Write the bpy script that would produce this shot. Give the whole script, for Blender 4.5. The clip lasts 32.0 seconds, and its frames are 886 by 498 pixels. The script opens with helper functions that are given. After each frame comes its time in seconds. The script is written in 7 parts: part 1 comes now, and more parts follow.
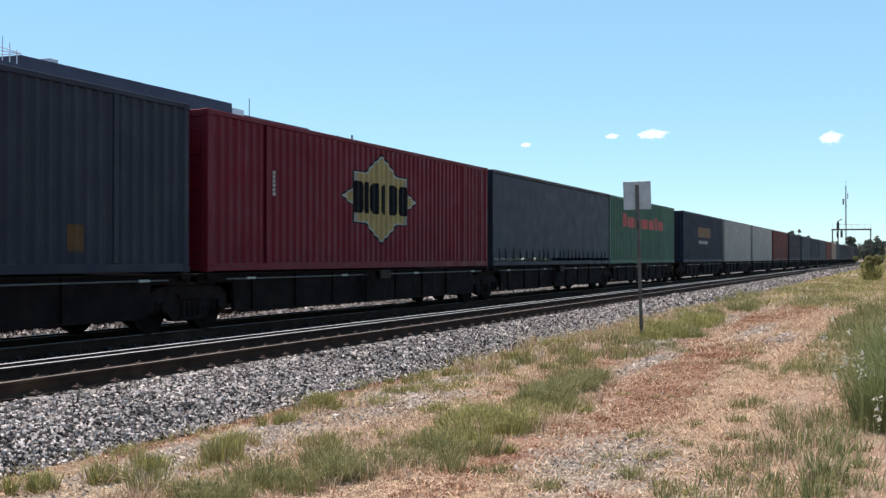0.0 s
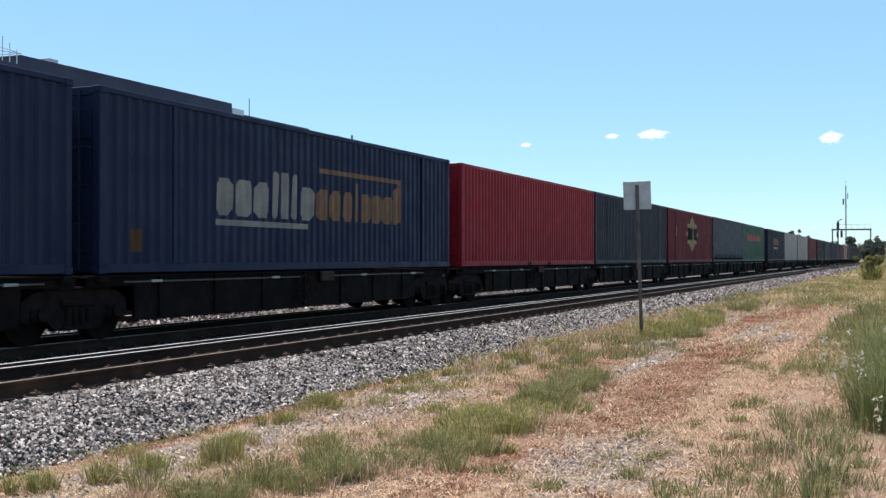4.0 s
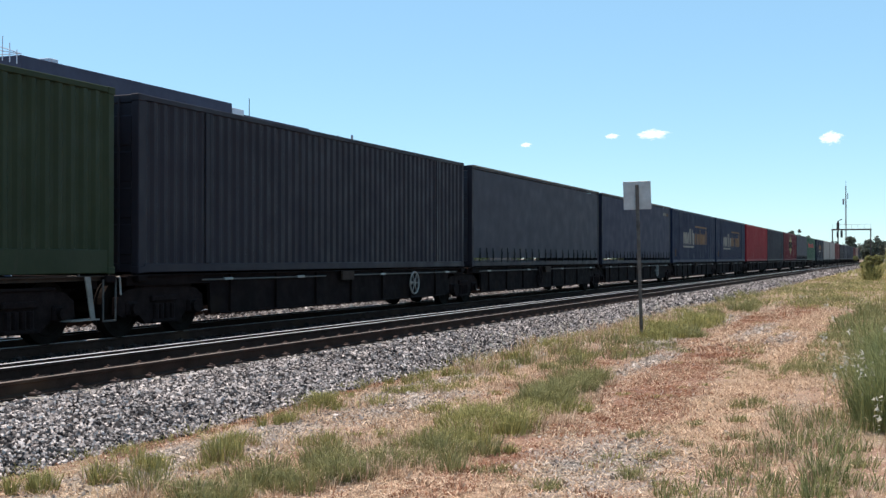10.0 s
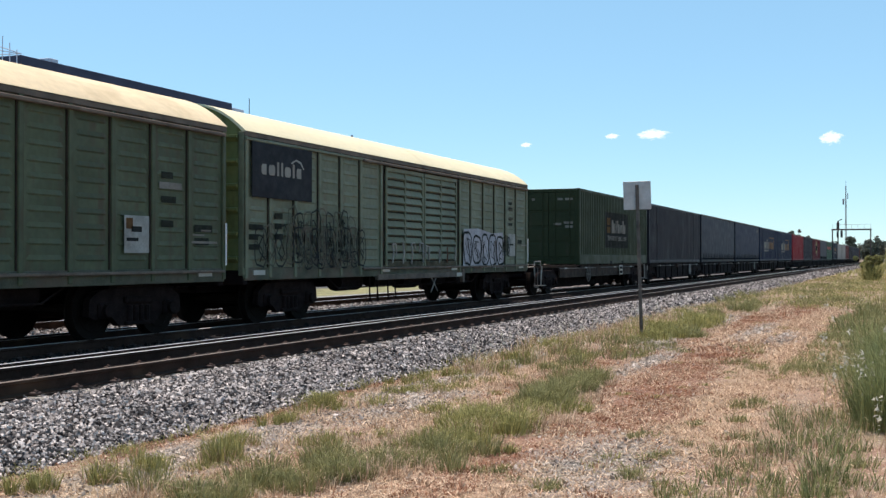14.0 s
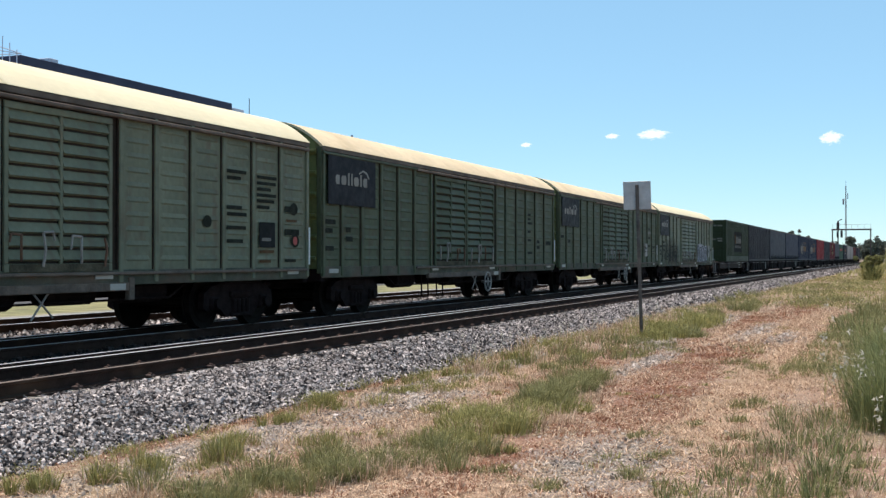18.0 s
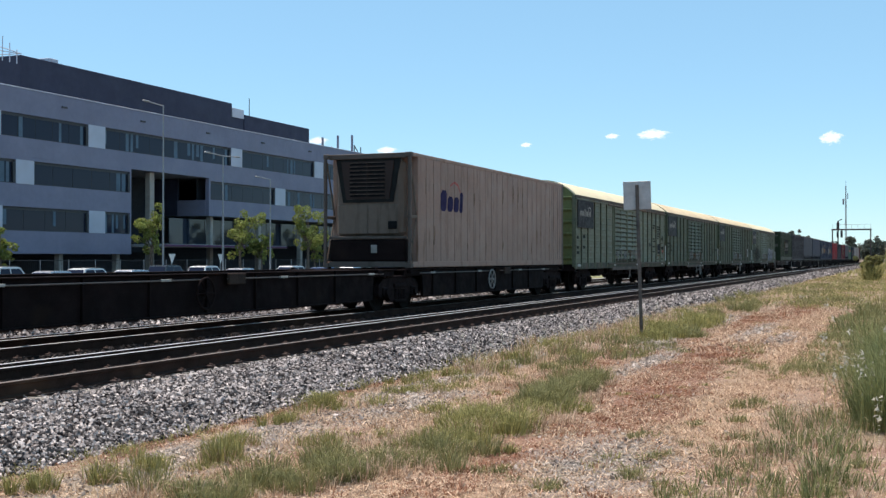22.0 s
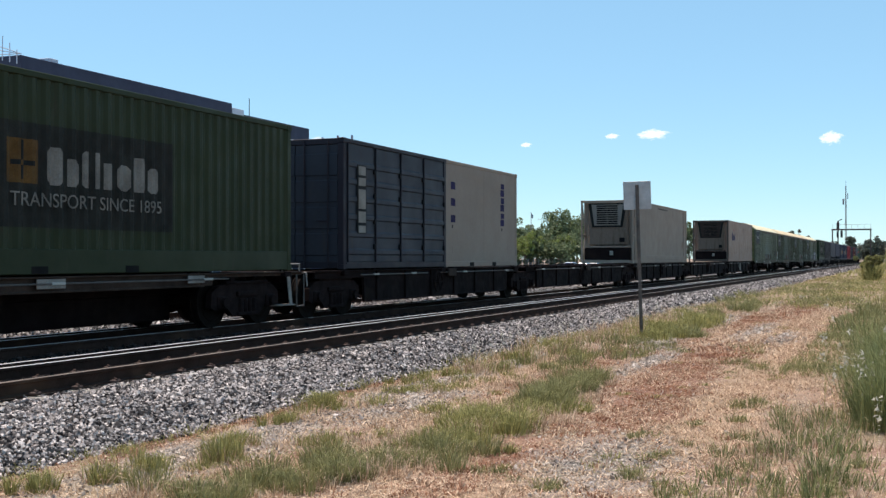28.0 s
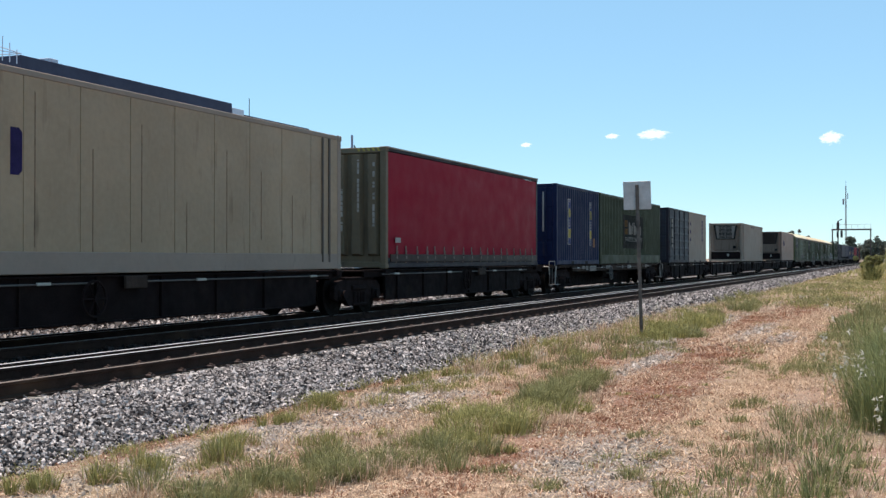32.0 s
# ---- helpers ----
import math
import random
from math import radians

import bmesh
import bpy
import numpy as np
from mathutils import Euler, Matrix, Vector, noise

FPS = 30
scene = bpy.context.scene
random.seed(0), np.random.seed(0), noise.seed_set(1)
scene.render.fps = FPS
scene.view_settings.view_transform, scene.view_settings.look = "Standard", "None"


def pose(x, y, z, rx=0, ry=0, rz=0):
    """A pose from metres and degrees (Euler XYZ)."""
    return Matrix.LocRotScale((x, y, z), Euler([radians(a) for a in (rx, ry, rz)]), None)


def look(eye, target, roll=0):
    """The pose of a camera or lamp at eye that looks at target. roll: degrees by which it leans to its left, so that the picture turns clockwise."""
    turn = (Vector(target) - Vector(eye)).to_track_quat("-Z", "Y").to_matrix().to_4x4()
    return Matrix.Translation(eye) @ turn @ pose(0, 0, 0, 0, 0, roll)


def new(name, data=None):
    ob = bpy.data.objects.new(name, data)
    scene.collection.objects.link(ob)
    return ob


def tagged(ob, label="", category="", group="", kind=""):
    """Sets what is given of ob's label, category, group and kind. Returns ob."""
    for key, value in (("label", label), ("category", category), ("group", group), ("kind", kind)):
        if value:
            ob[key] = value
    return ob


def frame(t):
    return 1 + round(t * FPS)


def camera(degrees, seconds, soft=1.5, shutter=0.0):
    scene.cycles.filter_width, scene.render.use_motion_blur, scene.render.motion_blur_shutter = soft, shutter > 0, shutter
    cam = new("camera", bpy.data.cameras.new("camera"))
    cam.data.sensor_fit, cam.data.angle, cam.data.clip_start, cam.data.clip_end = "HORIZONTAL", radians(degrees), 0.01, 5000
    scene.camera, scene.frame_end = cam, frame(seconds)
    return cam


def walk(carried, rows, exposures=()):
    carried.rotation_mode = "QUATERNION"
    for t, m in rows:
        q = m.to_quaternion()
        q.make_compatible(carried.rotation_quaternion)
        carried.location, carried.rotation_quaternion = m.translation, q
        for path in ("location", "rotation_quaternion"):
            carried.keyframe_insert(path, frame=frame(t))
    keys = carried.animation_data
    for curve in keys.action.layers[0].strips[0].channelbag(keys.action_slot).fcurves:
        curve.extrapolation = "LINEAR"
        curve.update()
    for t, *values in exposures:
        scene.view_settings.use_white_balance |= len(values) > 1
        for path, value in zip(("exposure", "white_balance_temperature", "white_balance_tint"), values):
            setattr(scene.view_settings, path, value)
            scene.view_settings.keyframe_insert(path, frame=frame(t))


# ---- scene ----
# The rails run along +x, the camera stands beside them; y grows across the tracks, z = 0 is the rail head.
LENS = 42.24
cam = camera(LENS, 32.0, soft=1.4)
EYE = Vector((0.0, 0.0, 1.28))
YAW, PITCH = radians(21.9), radians(0.45)
AIM = EYE + Vector((math.cos(YAW), math.sin(YAW), math.tan(PITCH))) * 50
walk(cam, [(0.0, look(EYE, AIM)), (32.0, look(EYE, AIM))], exposures=[(t, e, 6600, 13) for t, e in ((0.0, 0.37), (11.0, 0.37), (13.0, 0.34), (18.0, 0.30), (22.0, 0.30), (24.0, 0.24), (25.5, 0.26), (29.0, 0.32), (32.0, 0.34))])

# ---- light ----
SUN_EL, SUN_AZ = radians(73), radians(82)   # the sun stands high beyond the train
sun_way = Vector((math.cos(SUN_EL) * math.cos(SUN_AZ), math.cos(SUN_EL) * math.sin(SUN_AZ), math.sin(SUN_EL)))
sun = new("sun", bpy.data.lights.new("sun", "SUN"))
sun.data.energy, sun.data.angle, sun.data.color = 5.0, radians(0.55), (1.0, 0.89, 0.78)
sun.matrix_world = look(sun_way * 100, (0, 0, 0))
world = bpy.data.worlds.new("sky")
world.use_nodes = True
scene.world = world
wt = world.node_tree
sky = wt.nodes.new("ShaderNodeTexSky")
sky.sky_type, sky.sun_disc = "NISHITA", False
sky.sun_elevation, sky.sun_rotation = SUN_EL, radians(90) - SUN_AZ
sky.air_density, sky.dust_density, sky.ozone_density = 0.85, 0.0, 4.5
tint = wt.nodes.new("ShaderNodeMix")
tint.data_type, tint.blend_type = "RGBA", "MULTIPLY"
tint.inputs[0].default_value, tint.inputs[7].default_value = 1.0, (0.91, 1.015, 0.962, 1)
wt.links.new(sky.outputs[0], tint.inputs[6])
haze = wt.nodes.new("ShaderNodeMix")                     # thin even haze, which levels the sky's gradient
haze.data_type, haze.inputs[0].default_value, haze.inputs[7].default_value = "RGBA", 0.45, (2.30, 4.5, 6.1, 1)
wt.links.new(tint.outputs[2], haze.inputs[6])
wt.links.new(haze.outputs[2], wt.nodes["Background"].inputs[0])
wt.nodes["Background"].inputs[1].default_value = 0.135
# ---- materials ----
def mat(name, rgb, rough=0.6, metal=0.0, vary=0.25, scale=3.0, fine=40.0, bump=0.15, bump_scale=60.0,
        dirt=None, dirt_amount=0.0, dirt_scale=1.2, streak=1.0, random_tone=0.0, spec=0.5):
    """A surface: base colour with variation at two scales, stains of a second colour (streak > 1 draws them out downwards), fine relief."""
    m = bpy.data.materials.new(name)
    m.use_nodes = True
    nt = m.node_tree
    N, L = nt.nodes, nt.links
    bsdf = N["Principled BSDF"]
    bsdf.inputs["Roughness"].default_value, bsdf.inputs["Metallic"].default_value = rough, metal
    bsdf.inputs["Specular IOR Level"].default_value = spec
    tc = N.new("ShaderNodeTexCoord")

    def noise_at(s, stretch=1.0, detail=4.0):
        mp = N.new("ShaderNodeMapping")
        mp.inputs["Scale"].default_value = (s * stretch, s * stretch, s)
        L.new(tc.outputs["Object"], mp.inputs[0])
        n = N.new("ShaderNodeTexNoise")
        n.inputs["Scale"].default_value, n.inputs["Detail"].default_value = 1.0, detail
        L.new(mp.outputs[0], n.inputs["Vector"])
        return n.outputs["Fac"]

    def ramp(fac, lo, hi, a, b):
        r = N.new("ShaderNodeMapRange")
        r.inputs[1].default_value, r.inputs[2].default_value, r.inputs[3].default_value, r.inputs[4].default_value = lo, hi, a, b
        L.new(fac, r.inputs[0])
        return r.outputs[0]

    def times(a, b):
        k = N.new("ShaderNodeMath")
        k.operation = "MULTIPLY"
        L.new(a, k.inputs[0]), L.new(b, k.inputs[1])
        return k.outputs[0]

    tone = times(ramp(noise_at(scale, 1.0), 0.3, 0.7, 1 - vary, 1 + vary), ramp(noise_at(fine), 0.3, 0.7, 1 - vary * 0.6, 1 + vary * 0.6))
    if random_tone:
        oi = N.new("ShaderNodeObjectInfo")
        tone = times(tone, ramp(oi.outputs["Random"], 0, 1, 1 - random_tone, 1 + random_tone))
    mixc = N.new("ShaderNodeMix")
    mixc.data_type, mixc.blend_type = "RGBA", "MULTIPLY"
    mixc.inputs[0].default_value = 1.0
    mixc.inputs[6].default_value = (*rgb, 1)
    L.new(tone, mixc.inputs[7])
    col = mixc.outputs[2]
    if dirt:
        md = N.new("ShaderNodeMix")
        md.data_type = "RGBA"
        L.new(ramp(noise_at(dirt_scale, streak, 6.0), 0.72 - 0.4 * dirt_amount, 0.95 - 0.4 * dirt_amount, 0, 0.85), md.inputs[0])
        L.new(col, md.inputs[6])
        md.inputs[7].default_value = (*dirt, 1)
        col = md.outputs[2]
    L.new(col, bsdf.inputs["Base Color"])
    L.new(ramp(noise_at(scale * 2.3), 0.3, 0.7, max(0.02, rough - 0.12), min(1, rough + 0.12)), bsdf.inputs["Roughness"])
    if bump:
        b = N.new("ShaderNodeBump")
        b.inputs["Strength"].default_value, b.inputs["Distance"].default_value = bump, 0.02
        L.new(noise_at(bump_scale), b.inputs["Height"])
        L.new(b.outputs[0], bsdf.inputs["Normal"])
    return m


def paint(name, rgb, rough=0.55, dirt=(0.055, 0.04, 0.03), amount=0.22, vary=0.10, bump=0.08, spec=0.15):
    return mat(name, rgb, rough, spec=spec, vary=vary, scale=0.7, fine=9.0, bump=bump, bump_scale=14.0, dirt=dirt, dirt_amount=amount, dirt_scale=0.9, streak=5.0)


RUST = (0.12, 0.06, 0.035)
M = dict(
    rail_side=mat("rail_side", (0.036, 0.020, 0.015), 0.9, spec=0.1, vary=0.3, dirt=(0.09, 0.05, 0.03), dirt_amount=0.4),
    rail_dull=mat("rail_dull", (0.15, 0.115, 0.095), 0.6, 0.1, vary=0.25, bump=0.02),
    rail_top=mat("rail_top", (0.46, 0.45, 0.45), 0.45, 0.15, vary=0.12, bump=0.02),
    sleeper=mat("sleeper", (0.26, 0.24, 0.21), 0.9, vary=0.2, dirt=(0.12, 0.08, 0.06), dirt_amount=0.5, random_tone=0.15),
    # this dark bed colour holds the train's shadow as well as grime
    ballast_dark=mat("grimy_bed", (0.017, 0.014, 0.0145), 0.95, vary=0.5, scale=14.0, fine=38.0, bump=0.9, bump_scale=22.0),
    ballast=mat("ballast_bed", (0.14, 0.13, 0.128), 0.95, vary=0.5, scale=14.0, fine=38.0, bump=0.9, bump_scale=22.0),
    clip=mat("clip_steel", (0.05, 0.03, 0.025), 0.8, 0.2),
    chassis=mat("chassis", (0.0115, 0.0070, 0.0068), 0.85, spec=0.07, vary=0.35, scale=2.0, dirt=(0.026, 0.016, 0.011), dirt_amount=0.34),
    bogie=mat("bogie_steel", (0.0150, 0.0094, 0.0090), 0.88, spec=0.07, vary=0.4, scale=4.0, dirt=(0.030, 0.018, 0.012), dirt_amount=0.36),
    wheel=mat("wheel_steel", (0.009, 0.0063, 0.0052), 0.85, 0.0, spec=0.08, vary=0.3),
    reflector=mat("reflector_white", (0.34, 0.33, 0.30), 0.4, vary=0.15),
    pale_steel=mat("pale_steel", (0.24, 0.215, 0.195), 0.6, 0.0, vary=0.25),
    pipe=mat("dull_pipe", (0.075, 0.064, 0.058), 0.6, 0.0, vary=0.25),
    rust=mat("rusty_steel", RUST, 0.9, vary=0.4),
    black=mat("black_paint", (0.012, 0.012, 0.013), 0.5),
    scuffed=mat("scuffed_plate", (0.20, 0.18, 0.16), 0.75, vary=0.3, dirt=(0.10, 0.07, 0.05), dirt_amount=0.4),
    sill=mat("rusty_sill", (0.046, 0.030, 0.023), 0.85, vary=0.35, scale=2.0, dirt=(0.025, 0.016, 0.012), dirt_amount=0.45, spec=0.15),
    white=mat("white_paint", (0.72, 0.71, 0.68), 0.5, vary=0.1, dirt=(0.3, 0.26, 0.2), dirt_amount=0.3),
)
# ---- mesh tools ----
class Bag:
    """Collects boxes, prisms and tubes of one part."""

    def __init__(self):
        self.v, self.f, self.m = [], [], []

    def add(self, verts, faces, mi=0):
        n = len(self.v)
        self.v += [tuple(p) for p in verts]
        self.f += [tuple(i + n for i in q) for q in faces]
        self.m += [mi] * len(faces)
        return self

    def box(self, x0, x1, y0, y1, z0, z1, c=0.0, mi=0):
        if x0 > x1: x0, x1 = x1, x0
        if y0 > y1: y0, y1 = y1, y0
        if z0 > z1: z0, z1 = z1, z0
        if c <= 0:
            v = [(x, y, z) for z in (z0, z1) for y in (y0, y1) for x in (x0, x1)]
            return self.add(v, [(0, 2, 3, 1), (4, 5, 7, 6), (0, 1, 5, 4), (2, 6, 7, 3), (0, 4, 6, 2), (1, 3, 7, 5)], mi)
        c = min(c, (x1 - x0) * 0.45, (y1 - y0) * 0.45, (z1 - z0) * 0.45)
        v, ids = [], {}
        for sx in (0, 1):
            for sy in (0, 1):
                for sz in (0, 1):
                    for ax in range(3):
                        p = [(x0, x1)[sx], (y0, y1)[sy], (z0, z1)[sz]]
                        for k, s in enumerate((sx, sy, sz)):
                            if k != ax:
                                p[k] += -c if s else c
                        ids[sx, sy, sz, ax] = len(v)
                        v.append(p)
        f = []
        for ax in range(3):
            b, d = [k for k in range(3) if k != ax]
            for s in (0, 1):
                q = []
                for sb, sd in ((0, 0), (1, 0), (1, 1), (0, 1)):
                    k = [0, 0, 0]
                    k[ax], k[b], k[d] = s, sb, sd
                    q.append(ids[k[0], k[1], k[2], ax])
                f.append(q)
            for sb in (0, 1):
                for sd in (0, 1):
                    q = []
                    for s, a2 in ((0, b), (1, b), (1, d), (0, d)):
                        k = [0, 0, 0]
                        k[ax], k[b], k[d] = s, sb, sd
                        q.append(ids[k[0], k[1], k[2], a2])
                    f.append(q)
        for sx in (0, 1):
            for sy in (0, 1):
                for sz in (0, 1):
                    f.append([ids[sx, sy, sz, a] for a in range(3)])
        return self.add(v, f, mi)

    def prism(self, pts, axis, a, b, mi=0):
        """A closed outline extruded along an axis from a to b; pts are in the other two axes, in order."""
        n = len(pts)
        def at(p, q):
            return {"x": (q, p[0], p[1]), "y": (p[0], q, p[1]), "z": (p[0], p[1], q)}[axis]
        v = [at(p, a) for p in pts] + [at(p, b) for p in pts]
        f = [(i, (i + 1) % n, n + (i + 1) % n, n + i) for i in range(n)] + [tuple(range(n))[::-1], tuple(range(n, 2 * n))]
        return self.add(v, f, mi)

    def tube(self, p, q, r, n=8, r2=None, mi=0):
        p, q = Vector(p), Vector(q)
        d = (q - p).normalized()
        u = d.orthogonal().normalized()
        w = d.cross(u)
        r2 = r if r2 is None else r2
        v = [p + (u * math.cos(a) + w * math.sin(a)) * r for a in [i * math.tau / n for i in range(n)]]
        v += [q + (u * math.cos(a) + w * math.sin(a)) * r2 for a in [i * math.tau / n for i in range(n)]]
        return self.add(v, [(i, (i + 1) % n, n + (i + 1) % n, n + i) for i in range(n)] + [tuple(range(n))[::-1], tuple(range(n, 2 * n))], mi)

    def ring(self, c, axis, R, r, n=20, k=6, mi=0):
        """A torus round c."""
        a = {"x": 0, "y": 1, "z": 2}[axis]
        b, d = [i for i in range(3) if i != a]
        v, f = [], []
        for i in range(n):
            t = i * math.tau / n
            for j in range(k):
                s = j * math.tau / k
                p = [0, 0, 0]
                p[b], p[d], p[a] = c[b] + (R + r * math.cos(s)) * math.cos(t), c[d] + (R + r * math.cos(s)) * math.sin(t), c[a] + r * math.sin(s)
                v.append(p)
                f.append((i * k + j, ((i + 1) % n) * k + j, ((i + 1) % n) * k + (j + 1) % k, i * k + (j + 1) % k))
        return self.add(v, f, mi)

    def mesh(self, name, mats, smooth=False):
        me = bpy.data.meshes.new(name)
        me.from_pydata(self.v, [], self.f)
        for m in mats if isinstance(mats, (list, tuple)) else [mats]:
            me.materials.append(m)
        if any(self.m):
            me.polygons.foreach_set("material_index", self.m)
        bm = bmesh.new()
        bm.from_mesh(me)
        bmesh.ops.recalc_face_normals(bm, faces=bm.faces)
        bm.to_mesh(me)
        bm.free()
        if smooth:
            me.polygons.foreach_set("use_smooth", [True] * len(me.polygons))
        return me


def part(name, bag, material, parent, label="", smooth=False, at=None):
    """Links a bag (or a ready mesh) as ONE mesh object under a thing or a part."""
    me = bag if isinstance(bag, bpy.types.Mesh) else bag.mesh(name, material, smooth)
    ob = new(name, me)
    if parent:
        ob.parent = parent
    if at is not None:
        ob.matrix_basis = at if isinstance(at, Matrix) else Matrix.Translation(at)
    if label:
        tagged(ob, label)
    return ob


def thing(name, label, category, group="", kind="", at=(0, 0, 0)):
    ob = new(name)
    ob.empty_display_size = 0.2
    ob.location = at
    return tagged(ob, label, category, group, kind)


def solid(name, bag, material, label, category="", group="", kind="", smooth=False):
    return tagged(part(name, bag, material, None, "", smooth), label, category, group, kind)


def bulk(name, verts, tris, material, label, category="", kind="stuff", counts=3):
    """One mesh of very many small pieces from numpy arrays; tris is n x counts."""
    me = bpy.data.meshes.new(name)
    verts, tris = np.asarray(verts, np.float32), np.asarray(tris, np.int32)
    me.vertices.add(len(verts))
    me.vertices.foreach_set("co", verts.ravel())
    me.loops.add(tris.size)
    me.loops.foreach_set("vertex_index", tris.ravel())
    me.polygons.add(len(tris))
    me.polygons.foreach_set("loop_start", np.arange(0, tris.size, counts, dtype=np.int32))
    me.polygons.foreach_set("loop_total", np.full(len(tris), counts, np.int32))
    me.polygons.foreach_set("use_smooth", np.zeros(len(tris), bool))
    me.materials.append(material)
    me.update(calc_edges=True)
    me.validate()
    return tagged(new(name, me), label, category, kind=kind)
# ---- ground and tracks ----
RAILS_FRONT = (8.61, 9.745, 10.115)      # dual gauge: a shared rail, the narrow rail and the standard rail
RAILS_TRAIN = (11.85, 12.985, 13.355)
RAILS_BEYOND = (16.05, 17.555)            # a siding beyond
TRAIN_Y = 12.60
CURVE_AT, CURVE_R = 320.0, 800.0          # far off the line bends away to the left


def along(d, y=TRAIN_Y):
    """Place and heading on a line parallel to the tracks, at the distance d."""
    if d <= CURVE_AT:
        return Vector((d, y, 0)), 0.0
    a = (d - CURVE_AT) / CURVE_R
    r = CURVE_R + TRAIN_Y - y
    return Vector((CURVE_AT + r * math.sin(a), y + r * (1 - math.cos(a)), 0)), a


def ground_z(x, y):
    """Height of the ground: the verge, the ballast bed and the lower car park beyond."""
    pts = ((-400, -0.5), (-6, -0.46), (5.9, -0.42), (6.5, -0.45), (7.95, -0.42), (19.0, -0.42), (20.5, -0.47), (23, -0.6), (32, -1.0), (900, -1.0))
    for (a, za), (b, zb) in zip(pts, pts[1:]):
        if y <= b:
            k = (y - a) / (b - a)
            return za + (zb - za) * k
    return -1.0


def line_strip(name, profile, y0, material, label, d0=-30, d1=520, parent=None, category="track"):
    """A profile (outline in y, z round a line at y0) swept along the track."""
    ds = [d0, 0] + list(range(20, int(CURVE_AT) + 1, 60)) + list(range(int(CURVE_AT) + 12, d1, 12))
    b, n, v = Bag(), len(profile), []
    for d in ds:
        p, a = along(d, y0)
        s = Vector((-math.sin(a), math.cos(a), 0))
        v += [p + s * py + Vector((0, 0, pz)) for py, pz in profile]
    f = [(i * n + j, i * n + (j + 1) % n, (i + 1) * n + (j + 1) % n, (i + 1) * n + j) for i in range(len(ds) - 1) for j in range(n)]
    b.add(v, f)
    return b.mesh(name, material)


RAIL_BODY = [(-0.07, -0.17), (0.07, -0.17), (0.07, -0.158), (0.012, -0.14), (0.010, -0.045), (0.034, -0.035), (0.034, -0.004),
             (-0.034, -0.004), (-0.034, -0.035), (-0.010, -0.045), (-0.012, -0.14), (-0.07, -0.158)]
RAIL_HEAD = [(-0.033, -0.0035), (0.033, -0.0035), (0.028, 0.0), (-0.028, 0.0)]
for base, rails in (("front", RAILS_FRONT), ("train", RAILS_TRAIN), ("beyond", RAILS_BEYOND)):
    track = thing("railway_track", "dual-gauge railway track with rusty rails on grey ballast", "track", kind="structure")
    for y in rails:
        r = part("rail", line_strip("rail", RAIL_BODY, y, M["rail_side"], ""), None, track)
        part("rail_head", line_strip("rail_head", RAIL_HEAD, y, M["rail_dull" if y == RAILS_FRONT[0] else "rail_top"], ""), None, r, "dull brown rail top" if y == RAILS_FRONT[0] else "shiny worn steel running surface")
    sl = Bag().box(-0.12, 0.12, -1.08, 1.08, -0.14, 0.0, 0.02).mesh("sleeper", M["sleeper"])
    cl = Bag().box(-0.05, 0.05, -0.16, -0.07, 0.0, 0.035, 0.01).box(-0.05, 0.05, 0.07, 0.16, 0.0, 0.035, 0.01).tube((-0.03, -0.17, 0.045), (0.03, -0.08, 0.045), 0.012, 5).tube((-0.03, 0.17, 0.045), (0.03, 0.08, 0.045), 0.012, 5).mesh("rail_clip", M["clip"])
    x = 5.0
    k = 0
    while x < 75:
        s = part("sleeper", sl, None, track, at=(x, (rails[0] + rails[-1]) / 2, -0.178))
        if x < 42:
            for y in rails:
                part("rail_clip", cl, None, s, at=(0, y - (rails[0] + rails[-1]) / 2, 0.012))
        x += 0.66
# patches of the verge: middle x, y, half lengths, and what lies there
PATCHES = ((14.0, 1.85, 4.4, 0.45, "straw"), (8.4, 3.1, 1.7, 0.55, "straw"), (30.0, 2.8, 7.0, 0.9, "straw"), (20.5, 1.9, 4.0, 0.5, "straw"), (16.0, 5.35, 3.0, 0.35, "straw"),
           (13.2, 2.75, 2.6, 0.42, "red"), (18.0, 3.1, 4.5, 0.55, "red"), (36.0, 3.3, 7.0, 0.45, "red"), (9.2, 3.2, 1.4, 0.3, "red"), (17.5, 4.75, 3.0, 0.35, "red"), (8.2, 4.9, 1.0, 0.2, "red"),
           (12.2, 5.3, 1.5, 0.38, "gravel"), (9.5, 2.35, 1.5, 0.62, "gravel"), (22.0, 4.5, 1.4, 0.30, "gravel"), (27.5, 3.2, 3.4, 0.30, "gravel"), (8.6, 5.75, 2.4, 0.55, "gravel"), (15.5, 5.9, 3.5, 0.3, "gravel"), (50.0, 4.3, 9.0, 0.3, "gravel"), (45.0, 3.0, 8.0, 0.5, "red"), (62.0, 5.2, 12.0, 0.3, "straw"), (58.0, 2.6, 9.0, 0.5, "red"),
           (40.5, 4.4, 4.5, 0.32, "gravel"), (47.0, 3.7, 4.0, 0.3, "gravel"), (31.5, 4.6, 3.0, 0.3, "gravel"), (45.0, 1.6, 6.0, 0.3, "gravel"), (33.0, 3.9, 3.5, 0.3, "red"), (25.5, 2.4, 2.0, 0.25, "gravel"), (19.0, 3.9, 2.0, 0.2, "gravel"))
SOIL = dict(straw=(0.37, 0.25, 0.165), red=(0.20, 0.088, 0.055), gravel=(0.235, 0.20, 0.175), olive=(0.17, 0.155, 0.065))


